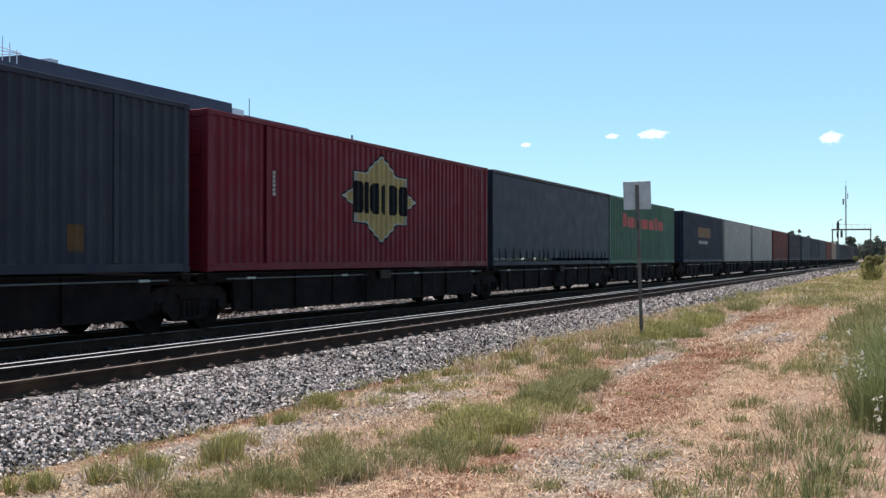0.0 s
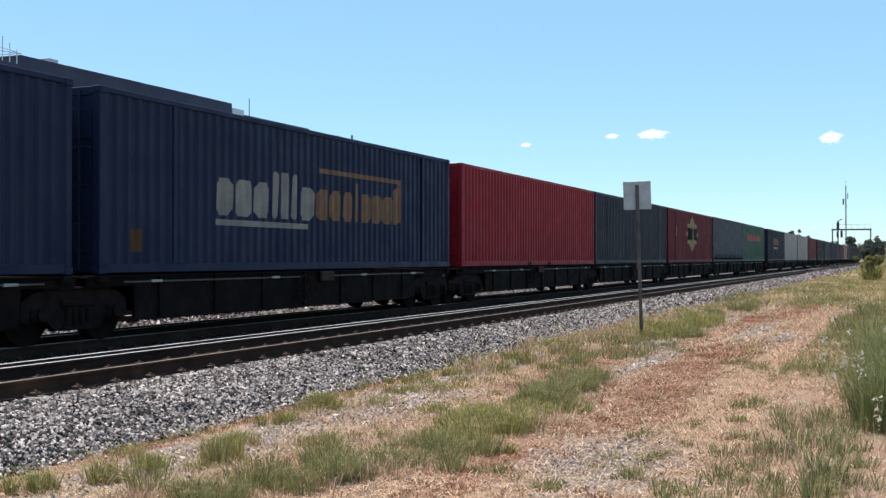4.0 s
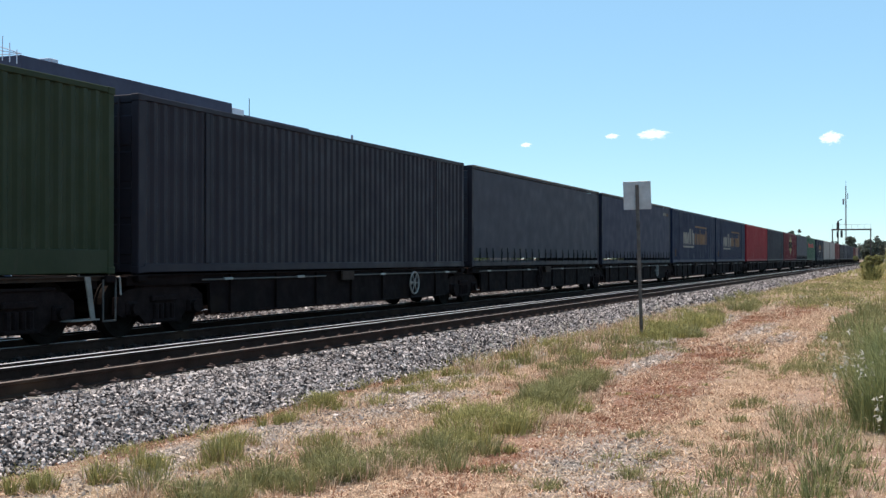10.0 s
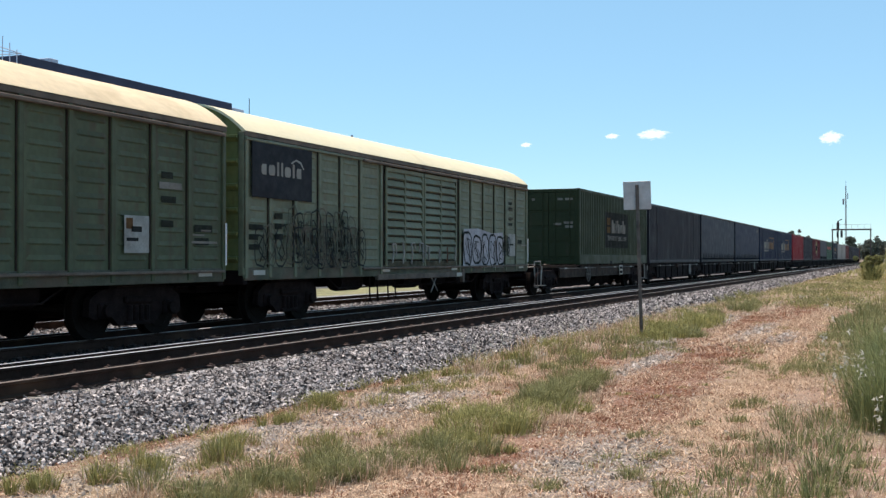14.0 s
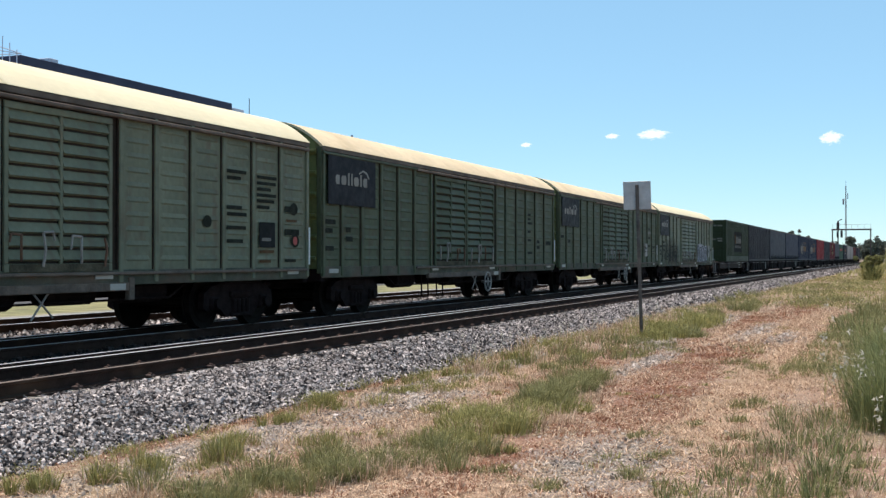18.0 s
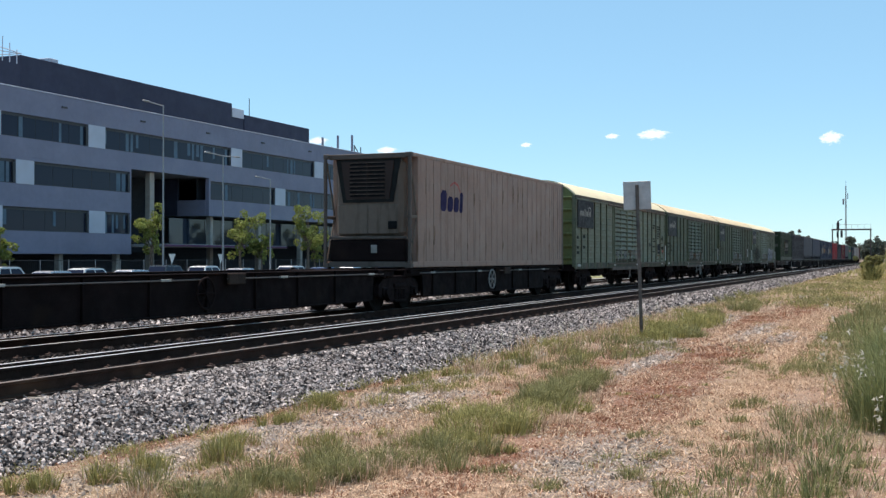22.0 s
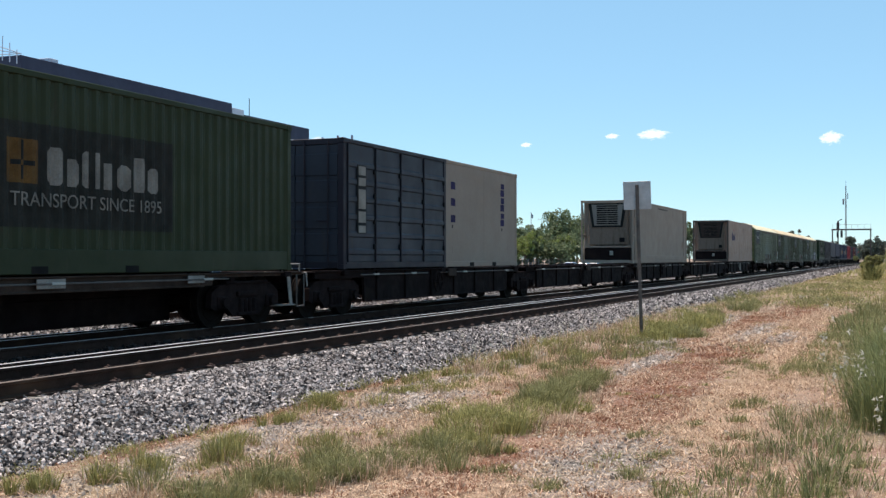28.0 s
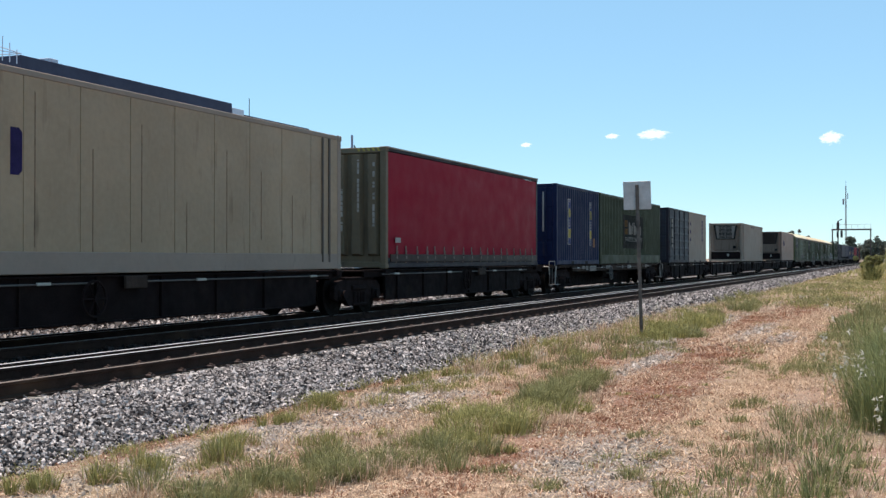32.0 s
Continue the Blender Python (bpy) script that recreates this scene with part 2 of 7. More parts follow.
def ground_mat():
    """Sandy soil with reddish, straw-coloured and gravelly patches and a litter of straw."""
    m = mat("verge_soil", (0.245, 0.165, 0.112), 0.95, vary=0.30, scale=1.1, fine=22.0, bump=0.9, bump_scale=26.0, dirt=(0.22, 0.115, 0.07), dirt_amount=0.5, dirt_scale=0.55)
    nt = m.node_tree
    N, L = nt.nodes, nt.links
    b = N["Principled BSDF"]
    tc = N.new("ShaderNodeTexCoord")
    col = b.inputs["Base Color"].links[0].from_socket

    def cloudy(scale, detail):
        n = N.new("ShaderNodeTexNoise")
        n.inputs["Scale"].default_value, n.inputs["Detail"].default_value, n.inputs["Roughness"].default_value = scale, detail, 0.65
        L.new(tc.outputs["Object"], n.inputs["Vector"])
        return n.outputs["Fac"]

    def lay(fac, lo, hi, rgb, most):
        nonlocal col
        r = N.new("ShaderNodeMapRange")
        r.inputs[1].default_value, r.inputs[2].default_value, r.inputs[4].default_value = lo, hi, most
        L.new(fac, r.inputs[0])
        x = N.new("ShaderNodeMix")
        x.data_type = "RGBA"
        L.new(r.outputs[0], x.inputs[0]), L.new(col, x.inputs[6])
        x.inputs[7].default_value = (*rgb, 1)
        col = x.outputs[2]

    ragged = cloudy(2.4, 6.0)
    lay(cloudy(1.5, 6.0), 0.50, 0.64, SOIL["red"], 0.55)
    lay(cloudy(2.6, 6.0), 0.56, 0.70, SOIL["straw"], 0.6)
    for cx, cy, rx, ry, kind in PATCHES:
        mp = N.new("ShaderNodeMapping")
        mp.inputs["Location"].default_value, mp.inputs["Scale"].default_value = (-cx / rx, -cy / ry, 0), (1 / rx, 1 / ry, 0)
        L.new(tc.outputs["Object"], mp.inputs[0])
        ln = N.new("ShaderNodeVectorMath")
        ln.operation = "LENGTH"
        L.new(mp.outputs[0], ln.inputs[0])
        k = N.new("ShaderNodeMath")
        k.operation, k.inputs[1].default_value = "MULTIPLY_ADD", 3.6
        L.new(ragged, k.inputs[0]), L.new(ln.outputs["Value"], k.inputs[2])
        lay(k.outputs[0], 3.05, 2.45, SOIL[kind], 0.85)
    lay(cloudy(0.30, 6.0), 0.52, 0.66, SOIL["olive"], 0.5)
    # dark specks paint the small shadows among the litter, then pale straw flecks
    lay(cloudy(20.0, 3.0), 0.53, 0.61, (0.075, 0.048, 0.034), 0.8)
    lay(cloudy(28.0, 3.0), 0.57, 0.63, (0.60, 0.49, 0.36), 0.85)
    L.new(col, b.inputs["Base Color"])
    return m


M["verge"] = ground_mat()
M["yard_green"] = mat("yard_green", (0.19, 0.175, 0.075), 0.95, vary=0.45, scale=0.9, fine=14.0, bump=0.5, bump_scale=12.0, dirt=(0.10, 0.115, 0.04), dirt_amount=0.5, dirt_scale=0.3)
M["yard"] = mat("yard_stones", (0.22, 0.205, 0.185), 0.95, vary=0.45, scale=0.9, fine=14.0, bump=0.5, bump_scale=12.0, dirt=(0.08, 0.085, 0.045), dirt_amount=0.6, dirt_scale=0.25)
xs = [-600, -200, -60, -20] + list(np.arange(-6, 60, 0.5)) + list(np.arange(60, 140, 4)) + [160, 200, 260, 340, 450, 600, 900, 1500, 2500, 4000]
ys = [-3000, -1200, -400, -150, -60, -25, -12] + list(np.arange(-8, 6.3, 0.5)) + [6.5, 6.8, 7.2, 7.6, 7.95, 9, 10, 11, 12, 13, 16, 19.0, 19.7, 20.5, 23, 26, 32, 50, 90, 150, 300, 700, 1500, 3000]
verts, faces = [], []
for x in xs:
    for y in ys:
        z = ground_z(x, y)
        if y < 6.4 and abs(x) < 100:
            z += 0.07 * noise.noise((x * 0.35, y * 0.35, 0.3)) + 0.03 * noise.noise((x * 1.3, y * 1.3, 4.3))
        verts.append((x, y, z))
n = len(ys)
faces = [(i * n + j, (i + 1) * n + j, (i + 1) * n + j + 1, i * n + j + 1) for i in range(len(xs) - 1) for j in range(n - 1)]
solid("ground", Bag().add(verts, faces), M["verge"], "dry sandy verge with reddish soil and sparse grass", "ground", kind="structure", smooth=True)
prof = [(6.40, -0.56), (6.85, -0.39), (7.2, -0.30), (7.75, -0.245), (8.2, -0.225), (8.5, -0.22), (8.7, -0.19), (10.6, -0.185), (11.0, -0.19), (14.0, -0.185), (18.6, -0.185), (19.2, -0.2), (20.4, -0.45)]
line_bed = [(y - TRAIN_Y, z) for y, z in prof] + [(7.8, -0.7), (-6.15, -0.7)]
solid("ballast_bed", line_strip("ballast_bed", line_bed, TRAIN_Y, M["ballast"], ""), None, "bed of crushed grey granite under the tracks", "ballast", kind="structure")
for name, m, rows, words in (("yard_ground", "yard", ((20.3, -0.44), (23, -0.585), (32, -0.98)), "grey stony ground beside the far track"), ("yard_grass", "yard_green", ((32, -0.98), (36, -0.984), (40.01, -0.985)), "yellow-green dry grass before the car park")):
    solid(name, Bag().add([(x, y, z) for x in (-60, 0, 60, 140, 300) for y, z in rows], [(i * 3 + j, (i + 1) * 3 + j, (i + 1) * 3 + j + 1, i * 3 + j + 1) for i in range(4) for j in range(2)]), M[m], words, "ground", kind="structure")
# a strip of dark bed that paints the train's shadow between the rails
bed_shade = [(8.75, -0.188), (13.35, -0.182), (13.35, -0.30), (8.75, -0.30)]
solid("grimy_bed", line_strip("grimy_bed", [(y - TRAIN_Y, z + 0.004) for y, z in bed_shade], TRAIN_Y, M["ballast_dark"], ""), None, "grimy ballast between the rails, coloured dark for the shadow of the train", "ballast", kind="structure")
# ---- the train ----
DECK = 1.03            # height of the container floor over the rail
MOVING = []            # (thing, distance of its origin along the line at 0 s)


def ride(ob, d):
    MOVING.append((ob, d))
    return ob


AXLE = 0.84            # half of the distance between a bogie's axles


def side_frame_mesh():
    o = [(-1.20, 0.38), (-1.17, 0.64), (-0.98, 0.76), (-0.55, 0.82), (0.55, 0.82), (0.98, 0.76), (1.17, 0.64), (1.20, 0.38), (1.05, 0.32), (0.66, 0.36),
         (0.46, 0.20), (-0.46, 0.20), (-0.66, 0.36), (-1.05, 0.32)]
    b = Bag().prism(o, "y", -0.06, 0.06)
    for x in (-AXLE, AXLE):
        b.box(x - 0.16, x + 0.16, -0.11, 0.08, 0.34, 0.58, 0.03)
        b.tube((x, -0.17, 0.46), (x, -0.05, 0.46), 0.10, 10)
    for x in (-0.22, -0.07, 0.08, 0.23):
        b.tube((x, -0.07, 0.27), (x, -0.07, 0.52), 0.055, 8)
    b.box(-0.36, 0.36, -0.12, 0.05, 0.56, 0.66, 0.02).box(-0.75, 0.75, -0.10, 0.06, 0.80, 0.85, 0.015).box(-0.34, 0.34, -0.12, 0.05, 0.2, 0.27, 0.02)
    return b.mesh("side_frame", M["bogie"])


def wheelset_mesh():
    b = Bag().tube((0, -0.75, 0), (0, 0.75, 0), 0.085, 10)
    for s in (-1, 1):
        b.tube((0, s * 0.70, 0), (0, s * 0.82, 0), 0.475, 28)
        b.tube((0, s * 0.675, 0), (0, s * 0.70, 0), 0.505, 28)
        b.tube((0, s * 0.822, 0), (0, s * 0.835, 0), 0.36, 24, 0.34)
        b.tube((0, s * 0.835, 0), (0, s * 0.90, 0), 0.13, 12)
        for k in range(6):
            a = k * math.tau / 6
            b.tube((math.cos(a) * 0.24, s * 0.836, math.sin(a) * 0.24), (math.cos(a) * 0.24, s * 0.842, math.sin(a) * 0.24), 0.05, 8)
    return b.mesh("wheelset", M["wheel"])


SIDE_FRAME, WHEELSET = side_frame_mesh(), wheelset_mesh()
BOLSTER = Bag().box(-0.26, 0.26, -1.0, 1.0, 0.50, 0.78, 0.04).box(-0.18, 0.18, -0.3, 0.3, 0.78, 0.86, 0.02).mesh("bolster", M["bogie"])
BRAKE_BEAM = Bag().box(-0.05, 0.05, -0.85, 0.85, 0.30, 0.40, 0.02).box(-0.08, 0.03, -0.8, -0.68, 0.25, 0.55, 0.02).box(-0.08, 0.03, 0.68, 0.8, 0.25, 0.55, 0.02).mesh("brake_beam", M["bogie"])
WHEELS = []


def bogie(parent, x):
    b = part("bogie", BOLSTER, None, parent, at=(x, 0, 0))
    for s in (-1, 1):
        part("side_frame", SIDE_FRAME, None, b, at=pose(0, s * 0.98, 0, rz=0 if s < 0 else 180))
        WHEELS.append(part("wheelset", WHEELSET, None, b, at=(s * AXLE, 0, 0.475)))
        part("brake_beam", BRAKE_BEAM, None, b, at=(s * 0.32, 0, 0))
    return b


COUPLER = Bag().box(-0.45, 0.0, -0.09, 0.09, 0.72, 0.90, 0.03).box(-0.02, 0.24, -0.14, 0.14, 0.68, 0.96, 0.05).box(0.1, 0.3, -0.17, -0.03, 0.70, 0.94, 0.04).mesh("coupler", M["bogie"])
HOSE = Bag().tube((0.0, 0.3, 0.75), (0.22, 0.32, 0.52), 0.025, 6).tube((0.22, 0.32, 0.52), (0.42, 0.28, 0.60), 0.025, 6).mesh("brake_hose", M["black"])
def handwheel(parent, x, y, z, material, label=""):
    """A spoked handbrake wheel: rim, hub and six spokes."""
    key = material.name
    if key not in WHEEL_PARTS:
        WHEEL_PARTS[key] = (Bag().ring((0, 0, 0), "y", 0.27, 0.022, 24, 6).mesh("handbrake_wheel", material), Bag().tube((0, -0.03, 0), (0, 0.2, 0), 0.04, 8).mesh("hub", material), Bag().tube((0.035, 0, 0), (0.262, 0, 0), 0.015, 5).mesh("spoke", material))
    rim, hub, spoke = WHEEL_PARTS[key]
    w = part("handbrake_wheel", rim, None, parent, label, at=(x, y, z))
    part("hub", hub, None, w)
    for k in range(6):
        part("spoke", spoke, None, w, at=pose(0, 0, 0, ry=k * 60))
    return w


WHEEL_PARTS = {}
PEDESTAL = Bag().box(-0.12, 0.12, -0.14, 0.14, 0.90, DECK - 0.02, 0.015).box(-0.05, 0.05, -0.04, 0.04, DECK - 0.02, DECK + 0.03, 0.01).mesh("twistlock_pedestal", M["chassis"])
GRAB = Bag().tube((0, 0, 0.30), (0, 0, 0.95), 0.016, 6).tube((0.3, 0, 0.30), (0.3, 0, 0.95), 0.016, 6).tube((0, 0, 0.31), (0.3, 0, 0.31), 0.016, 6).mesh("step_iron", M["pipe"])


def container_wagon(rear, front, style="articulated", brake=True, pads=(), wheel_at=None, belly=None, plates=True, joined=(True, True)):
    """A skeletal wagon: fish-bellied side sills, cross bearers, end decks and bogies. x runs from its rear end. Wagons of a set share the bogie at each joint (joined: at its rear, at its front)."""
    if style != "articulated":
        joined = (False, False)
    n = front - rear
    w = thing("container_wagon", "dark grimy steel skeletal container wagon on shared bogies" if style == "articulated" else "rust-brown steel flat wagon with white side plates", "railway wagon", "wagons of the train")
    deep = belly or (0.30 if style == "articulated" else 0.79)
    thin = 0.84 if style == "articulated" else 0.93
    inset = 1.2 if style == "articulated" else 2.1
    ba, bz = 0.0 if joined[0] else inset, 0.0 if joined[1] else inset      # where the bogies stand, from either end
    o = [(0.12, thin), (ba + 1.26, thin), (ba + 1.30, deep), (n - bz - 1.30, deep), (n - bz - 1.26, thin), (n - 0.12, thin), (n - 0.12, 1.0), (0.12, 1.0)]
    sill = Bag().prism(o, "y", -0.03, 0.03)
    sill.box(0.12, n - 0.12, -0.10, 0.06, 0.985, 1.012, 0.008).box(ba + 1.6, n - bz - 1.6, -0.08, 0.06, deep - 0.02, deep + 0.012, 0.008)
    k = ba + 1.9
    while k < n - bz - 1.8 and style == "articulated":
        sill.box(k - 0.012, k + 0.012, -0.075, 0.0, deep, 0.99)
        k += 1.65
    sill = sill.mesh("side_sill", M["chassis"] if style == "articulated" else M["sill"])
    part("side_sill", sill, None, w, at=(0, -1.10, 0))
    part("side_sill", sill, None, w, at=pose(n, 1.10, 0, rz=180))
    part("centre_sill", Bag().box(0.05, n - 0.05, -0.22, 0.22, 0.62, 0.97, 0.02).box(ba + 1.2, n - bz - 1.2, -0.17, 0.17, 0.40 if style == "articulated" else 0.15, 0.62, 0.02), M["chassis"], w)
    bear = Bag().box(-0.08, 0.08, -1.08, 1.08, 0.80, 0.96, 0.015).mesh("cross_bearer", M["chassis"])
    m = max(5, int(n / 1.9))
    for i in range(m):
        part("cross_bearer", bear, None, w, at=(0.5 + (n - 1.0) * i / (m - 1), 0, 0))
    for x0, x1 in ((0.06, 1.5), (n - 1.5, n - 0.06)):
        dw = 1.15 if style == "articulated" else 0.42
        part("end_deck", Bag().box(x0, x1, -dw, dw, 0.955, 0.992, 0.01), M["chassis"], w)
    pipe = Bag().tube((ba + 0.9, 0, 0.90), (n / 2 - 0.9, 0, 0.90), 0.014, 6).tube((n / 2 - 0.1, 0, 0.905), (n - bz - 0.9, 0, 0.905), 0.014, 6)
    part("side_rail", pipe, M["pipe"], w, "dull steel pipe along the side", at=(0, -1.22, 0))
    for i, x in enumerate((ba + 1.6, n * 0.36, n * 0.62, n - bz - 1.7)):
        part("reflector", Bag().box(x, x + 0.28, -1.24, -1.205, 0.885, 0.928, 0.006), M["reflector"], w)
    bogie(w, ba)
    if not joined[1]:
        bogie(w, n - bz)
        part("coupler", COUPLER, None, w, at=(n - 0.03, 0, 0))
        part("brake_hose", HOSE, None, w, at=(n - 0.1, 0, 0))
    if not joined[0]:
        part("coupler", COUPLER, None, w, at=pose(0.03, 0, 0, rz=180))
    handwheel(w, wheel_at or (n - 11.2 if style != "articulated" else 11.4 if brake else 6.7), -1.25, 0.66, M["pipe" if style != "articulated" else "pale_steel" if brake else "bogie"], "spoked pale handbrake wheel" if brake and style == "articulated" else "")
    if style == "articulated":
        part("side_box", Bag().box(7.45, 8.0, -1.26, -1.20, 0.80, 1.0, 0.01), M["sill"], w, "rust-brown plate on the side rail")
    part("brake_cylinder", Bag().tube((n * 0.5 - 0.4, -0.55, 0.62), (n * 0.5 + 0.5, -0.55, 0.62), 0.17, 12).tube((n * 0.5 + 0.9, -0.6, 0.6), (n * 0.5 + 1.9, -0.6, 0.6), 0.21, 12), M["bogie"], w)
    for x in pads:
        for s in (-1, 1):
            part("twistlock_pedestal", PEDESTAL, None, w, at=(x - rear, s * 1.10, 0))
    if style != "articulated":
        for x, s in ((0.05, 1), (n - 0.05, -1)):
            part("release_lever", Bag().tube((x, -1.2, 0.98), (x, -0.2, 0.98), 0.018, 6).tube((x, -1.2, 0.98), (x, -1.22, 0.70), 0.018, 6), M["pale_steel"], w, "pale coupling release lever")
            part("end_bracket", Bag().prism([(x + s * 0.62, 0.35), (x + s * 0.72, 0.35), (x + s * 0.86, 1.0), (x + s * 0.74, 1.0)], "y", -1.235, -1.215), M["scuffed"], w, "scuffed pale bracket")
            part("step_plate", Bag().box(min(x + s * 0.55, x + s * 1.2), max(x + s * 0.55, x + s * 1.2), -1.26, -1.02, 0.335, 0.36, 0.004), M["scuffed"], w)
            part("end_rail", Bag().tube((x + s * 0.2, -1.15, 1.0), (x + s * 0.2, -1.15, 1.16), 0.016, 6).tube((x + s * 0.2, -1.15, 1.16), (x + s * 0.9, -1.15, 1.16), 0.016, 6).tube((x + s * 0.9, -1.15, 1.16), (x + s * 0.9, -1.15, 1.0), 0.016, 6), M["pale_steel"], w)
        for x in (0.15, n - 0.45):
            part("step_iron", GRAB, None, w, at=(x, -1.2, 0))
        for x, wide, hgt in () if not plates else ((4.5, 0.4, 0.12), (5.05, 0.3, 0.16), (5.6, 1.0, 0.20), (8.25, 0.8, 0.13), (11.1, 0.25, 0.14), (12.2, 0.6, 0.14), (15.9, 0.5, 0.13)):
            part("side_plate", Bag().box(x, x + wide, -1.215, -1.20, 0.975 - hgt, 0.975, 0.004), M["scuffed"], w, "scuffed white plate")
    return ride(w, rear)


# ---- containers ----
def wave(n, pitch, deep):
    """The outline of a corrugated sheet in plan: crests at 0, valleys at deep."""
    k = max(3, round(n / pitch))
    p = n / k
    pts = []
    for i in range(k):
        x = i * p
        pts += [(x, 0.0), (x + p * 0.27, 0.0), (x + p * 0.5, deep), (x + p * 0.77, deep)]
    return pts + [(n, 0.0)]


def grooves(n, pitch, deep, wide=0.03):
    """A flat sheet with narrow upright grooves."""
    k = max(2, round(n / pitch))
    p = n / k
    pts = [(0, 0.0)]
    for i in range(1, k):
        x = i * p
        pts += [(x - wide, 0.0), (x - wide * 0.5, deep), (x + wide * 0.5, deep), (x + wide, 0.0)]
    return pts + [(n, 0.0)]


def sheet(pts, h):
    m = len(pts)
    return Bag().add([(x, y, 0) for x, y in pts] + [(x, y, h) for x, y in pts], [(i, i + 1, m + i + 1, m + i) for i in range(m - 1)])


def sheet_y(pts, x):
    for (a, ya), (b, yb) in zip(pts, pts[1:]):
        if a <= x <= b:
            return ya + (yb - ya) * (x - a) / max(1e-9, b - a)
    return 0.0


def painted(parent, name, outlines, material, pts, x_off, y_out, label="", proud=0.004):
    """A painted mark (even-odd outlines in x, z) that follows the corrugation pts of the side whose crests lie at y = -y_out."""
    xs = sorted({round(x, 4) for o in outlines for x, _ in o} | {round(x + x_off, 4) for x, _ in pts})
    lo, hi = min(x for o in outlines for x, _ in o), max(x for o in outlines for x, _ in o)
    xs = [x for x in xs if lo <= x <= hi]
    b = Bag()
    for a, c in zip(xs, xs[1:]):
        if c - a < 1e-4:
            continue
        mid, cuts = (a + c) / 2, []
        for o in outlines:
            for (x0, z0), (x1, z1) in zip(o, o[1:] + o[:1]):
                if (x0 <= mid) != (x1 <= mid):
                    g = lambda x: z0 + (z1 - z0) * (x - x0) / (x1 - x0)
                    cuts.append((g(mid), g(a), g(c)))
        cuts.sort()
        ya, yc = -y_out + sheet_y(pts, a - x_off) - proud, -y_out + sheet_y(pts, c - x_off) - proud
        for (_, la, lc), (_, ha, hc) in zip(cuts[::2], cuts[1::2]):
            b.add([(a, ya, la), (c, yc, lc), (c, yc, hc), (a, ya, ha)], [(0, 1, 2, 3)])
    if b.f:
        return part(name, b, material, parent, label)


def painted_each(parent, name, groups, *a, **k):
    """As painted(), but every mark a part of its own; a group is one outline, or an outline with its opening."""
    for o in groups:
        painted(parent, name, [o] if isinstance(o[0][0], (int, float)) else o, *a, **k)


def block(x, z, w, h, lean=0.0, hole=False):
    """A plain block with clipped corners, with an opening or without."""
    c = min(w, h) * 0.22
    f = lambda px, pz: (x + px + lean * pz / h, z + pz)
    o = [f(c, 0), f(w - c, 0), f(w, c), f(w, h - c), f(w - c, h), f(c, h), f(0, h - c), f(0, c)]
    if not hole:
        return [o]
    m, q = w * 0.36, h * 0.24
    return [o, [f(m, q), f(w - m, q), f(w - m, h - q), f(m, h - q)]]


def word_blocks(x, z, w, h, shape, lean=0.0):
    """A row of plain blocks that fills w by h: in shape, t is tall, n is low, o is low and wide, i is a thin one."""
    unit = {"t": 0.62, "n": 0.95, "o": 1.0, "i": 0.42, "T": 1.05}
    k = w / sum(unit[s] + 0.16 for s in shape)
    out = []
    for s in shape:
        hh = h if s in "tTi" else h * 0.74
        out.append(block(x, z, unit[s] * k, hh, lean, False))
        x += (unit[s] + 0.16) * k
    return out


def rect(x0, x1, z0, z1):
    return [(x0, z0), (x1, z0), (x1, z1), (x0, z1)]


def bar_rows(x, z, w, h, rows, seed, fill=0.85, upright=False):
    """Writing too small to read, as rows of plain bars (or columns, upright)."""
    rnd, out = random.Random(seed), []
    for i in range(rows):
        if upright:
            z1 = z + h - i * h / rows
            out.append(rect(x, x + w * (0.7 + 0.3 * rnd.random()), z1 - h / rows * 0.78, z1))
        else:
            z1 = z + h - i * h / rows
            out.append(rect(x, x + w * (fill * (0.6 + 0.4 * rnd.random())), z1 - h / rows * 0.55, z1))
    return out


INK = dict(white=mat("mark_white", (0.22, 0.20, 0.175), 0.6, vary=0.2, spec=0.15), orange=mat("mark_orange", (0.14, 0.062, 0.018), 0.6, vary=0.2), gold=mat("mark_gold", (0.24, 0.165, 0.045), 0.6, vary=0.2),
           black=mat("mark_black", (0.006, 0.006, 0.007), 0.7, spec=0.08), navy=mat("mark_navy", (0.03, 0.035, 0.10), 0.6, vary=0.2), charcoal=mat("mark_charcoal", (0.013, 0.014, 0.014), 0.75, vary=0.3, spec=0.12), panel=mat("mark_panel", (0.021, 0.021, 0.018), 0.75, vary=0.3, spec=0.12), rusty=mat("mark_rusty", (0.085, 0.042, 0.016), 0.7, spec=0.15),
           yellow=mat("mark_yellow", (0.30, 0.24, 0.04), 0.6, vary=0.15), strap=mat("strap_web", (0.19, 0.155, 0.135), 0.8, vary=0.2, spec=0.1), violet=mat("mark_violet", (0.020, 0.014, 0.060), 0.7, vary=0.2, spec=0.1), red=mat("mark_red", (0.35, 0.05, 0.04), 0.6),
           pale=mat("mark_pale", (0.26, 0.25, 0.23), 0.7, vary=0.3), faded=mat("mark_faded", (0.17, 0.155, 0.135), 0.7, vary=0.3, spec=0.15), faded_orange=mat("mark_faded_orange", (0.095, 0.048, 0.013), 0.7, vary=0.3, spec=0.15), blue=mat("mark_blue", (0.02, 0.03, 0.11), 0.6, vary=0.2))

INK["stain"] = mat("rust_bleed", (0.185, 0.120, 0.085), 0.85, vary=0.4, scale=5.0, spec=0.1)


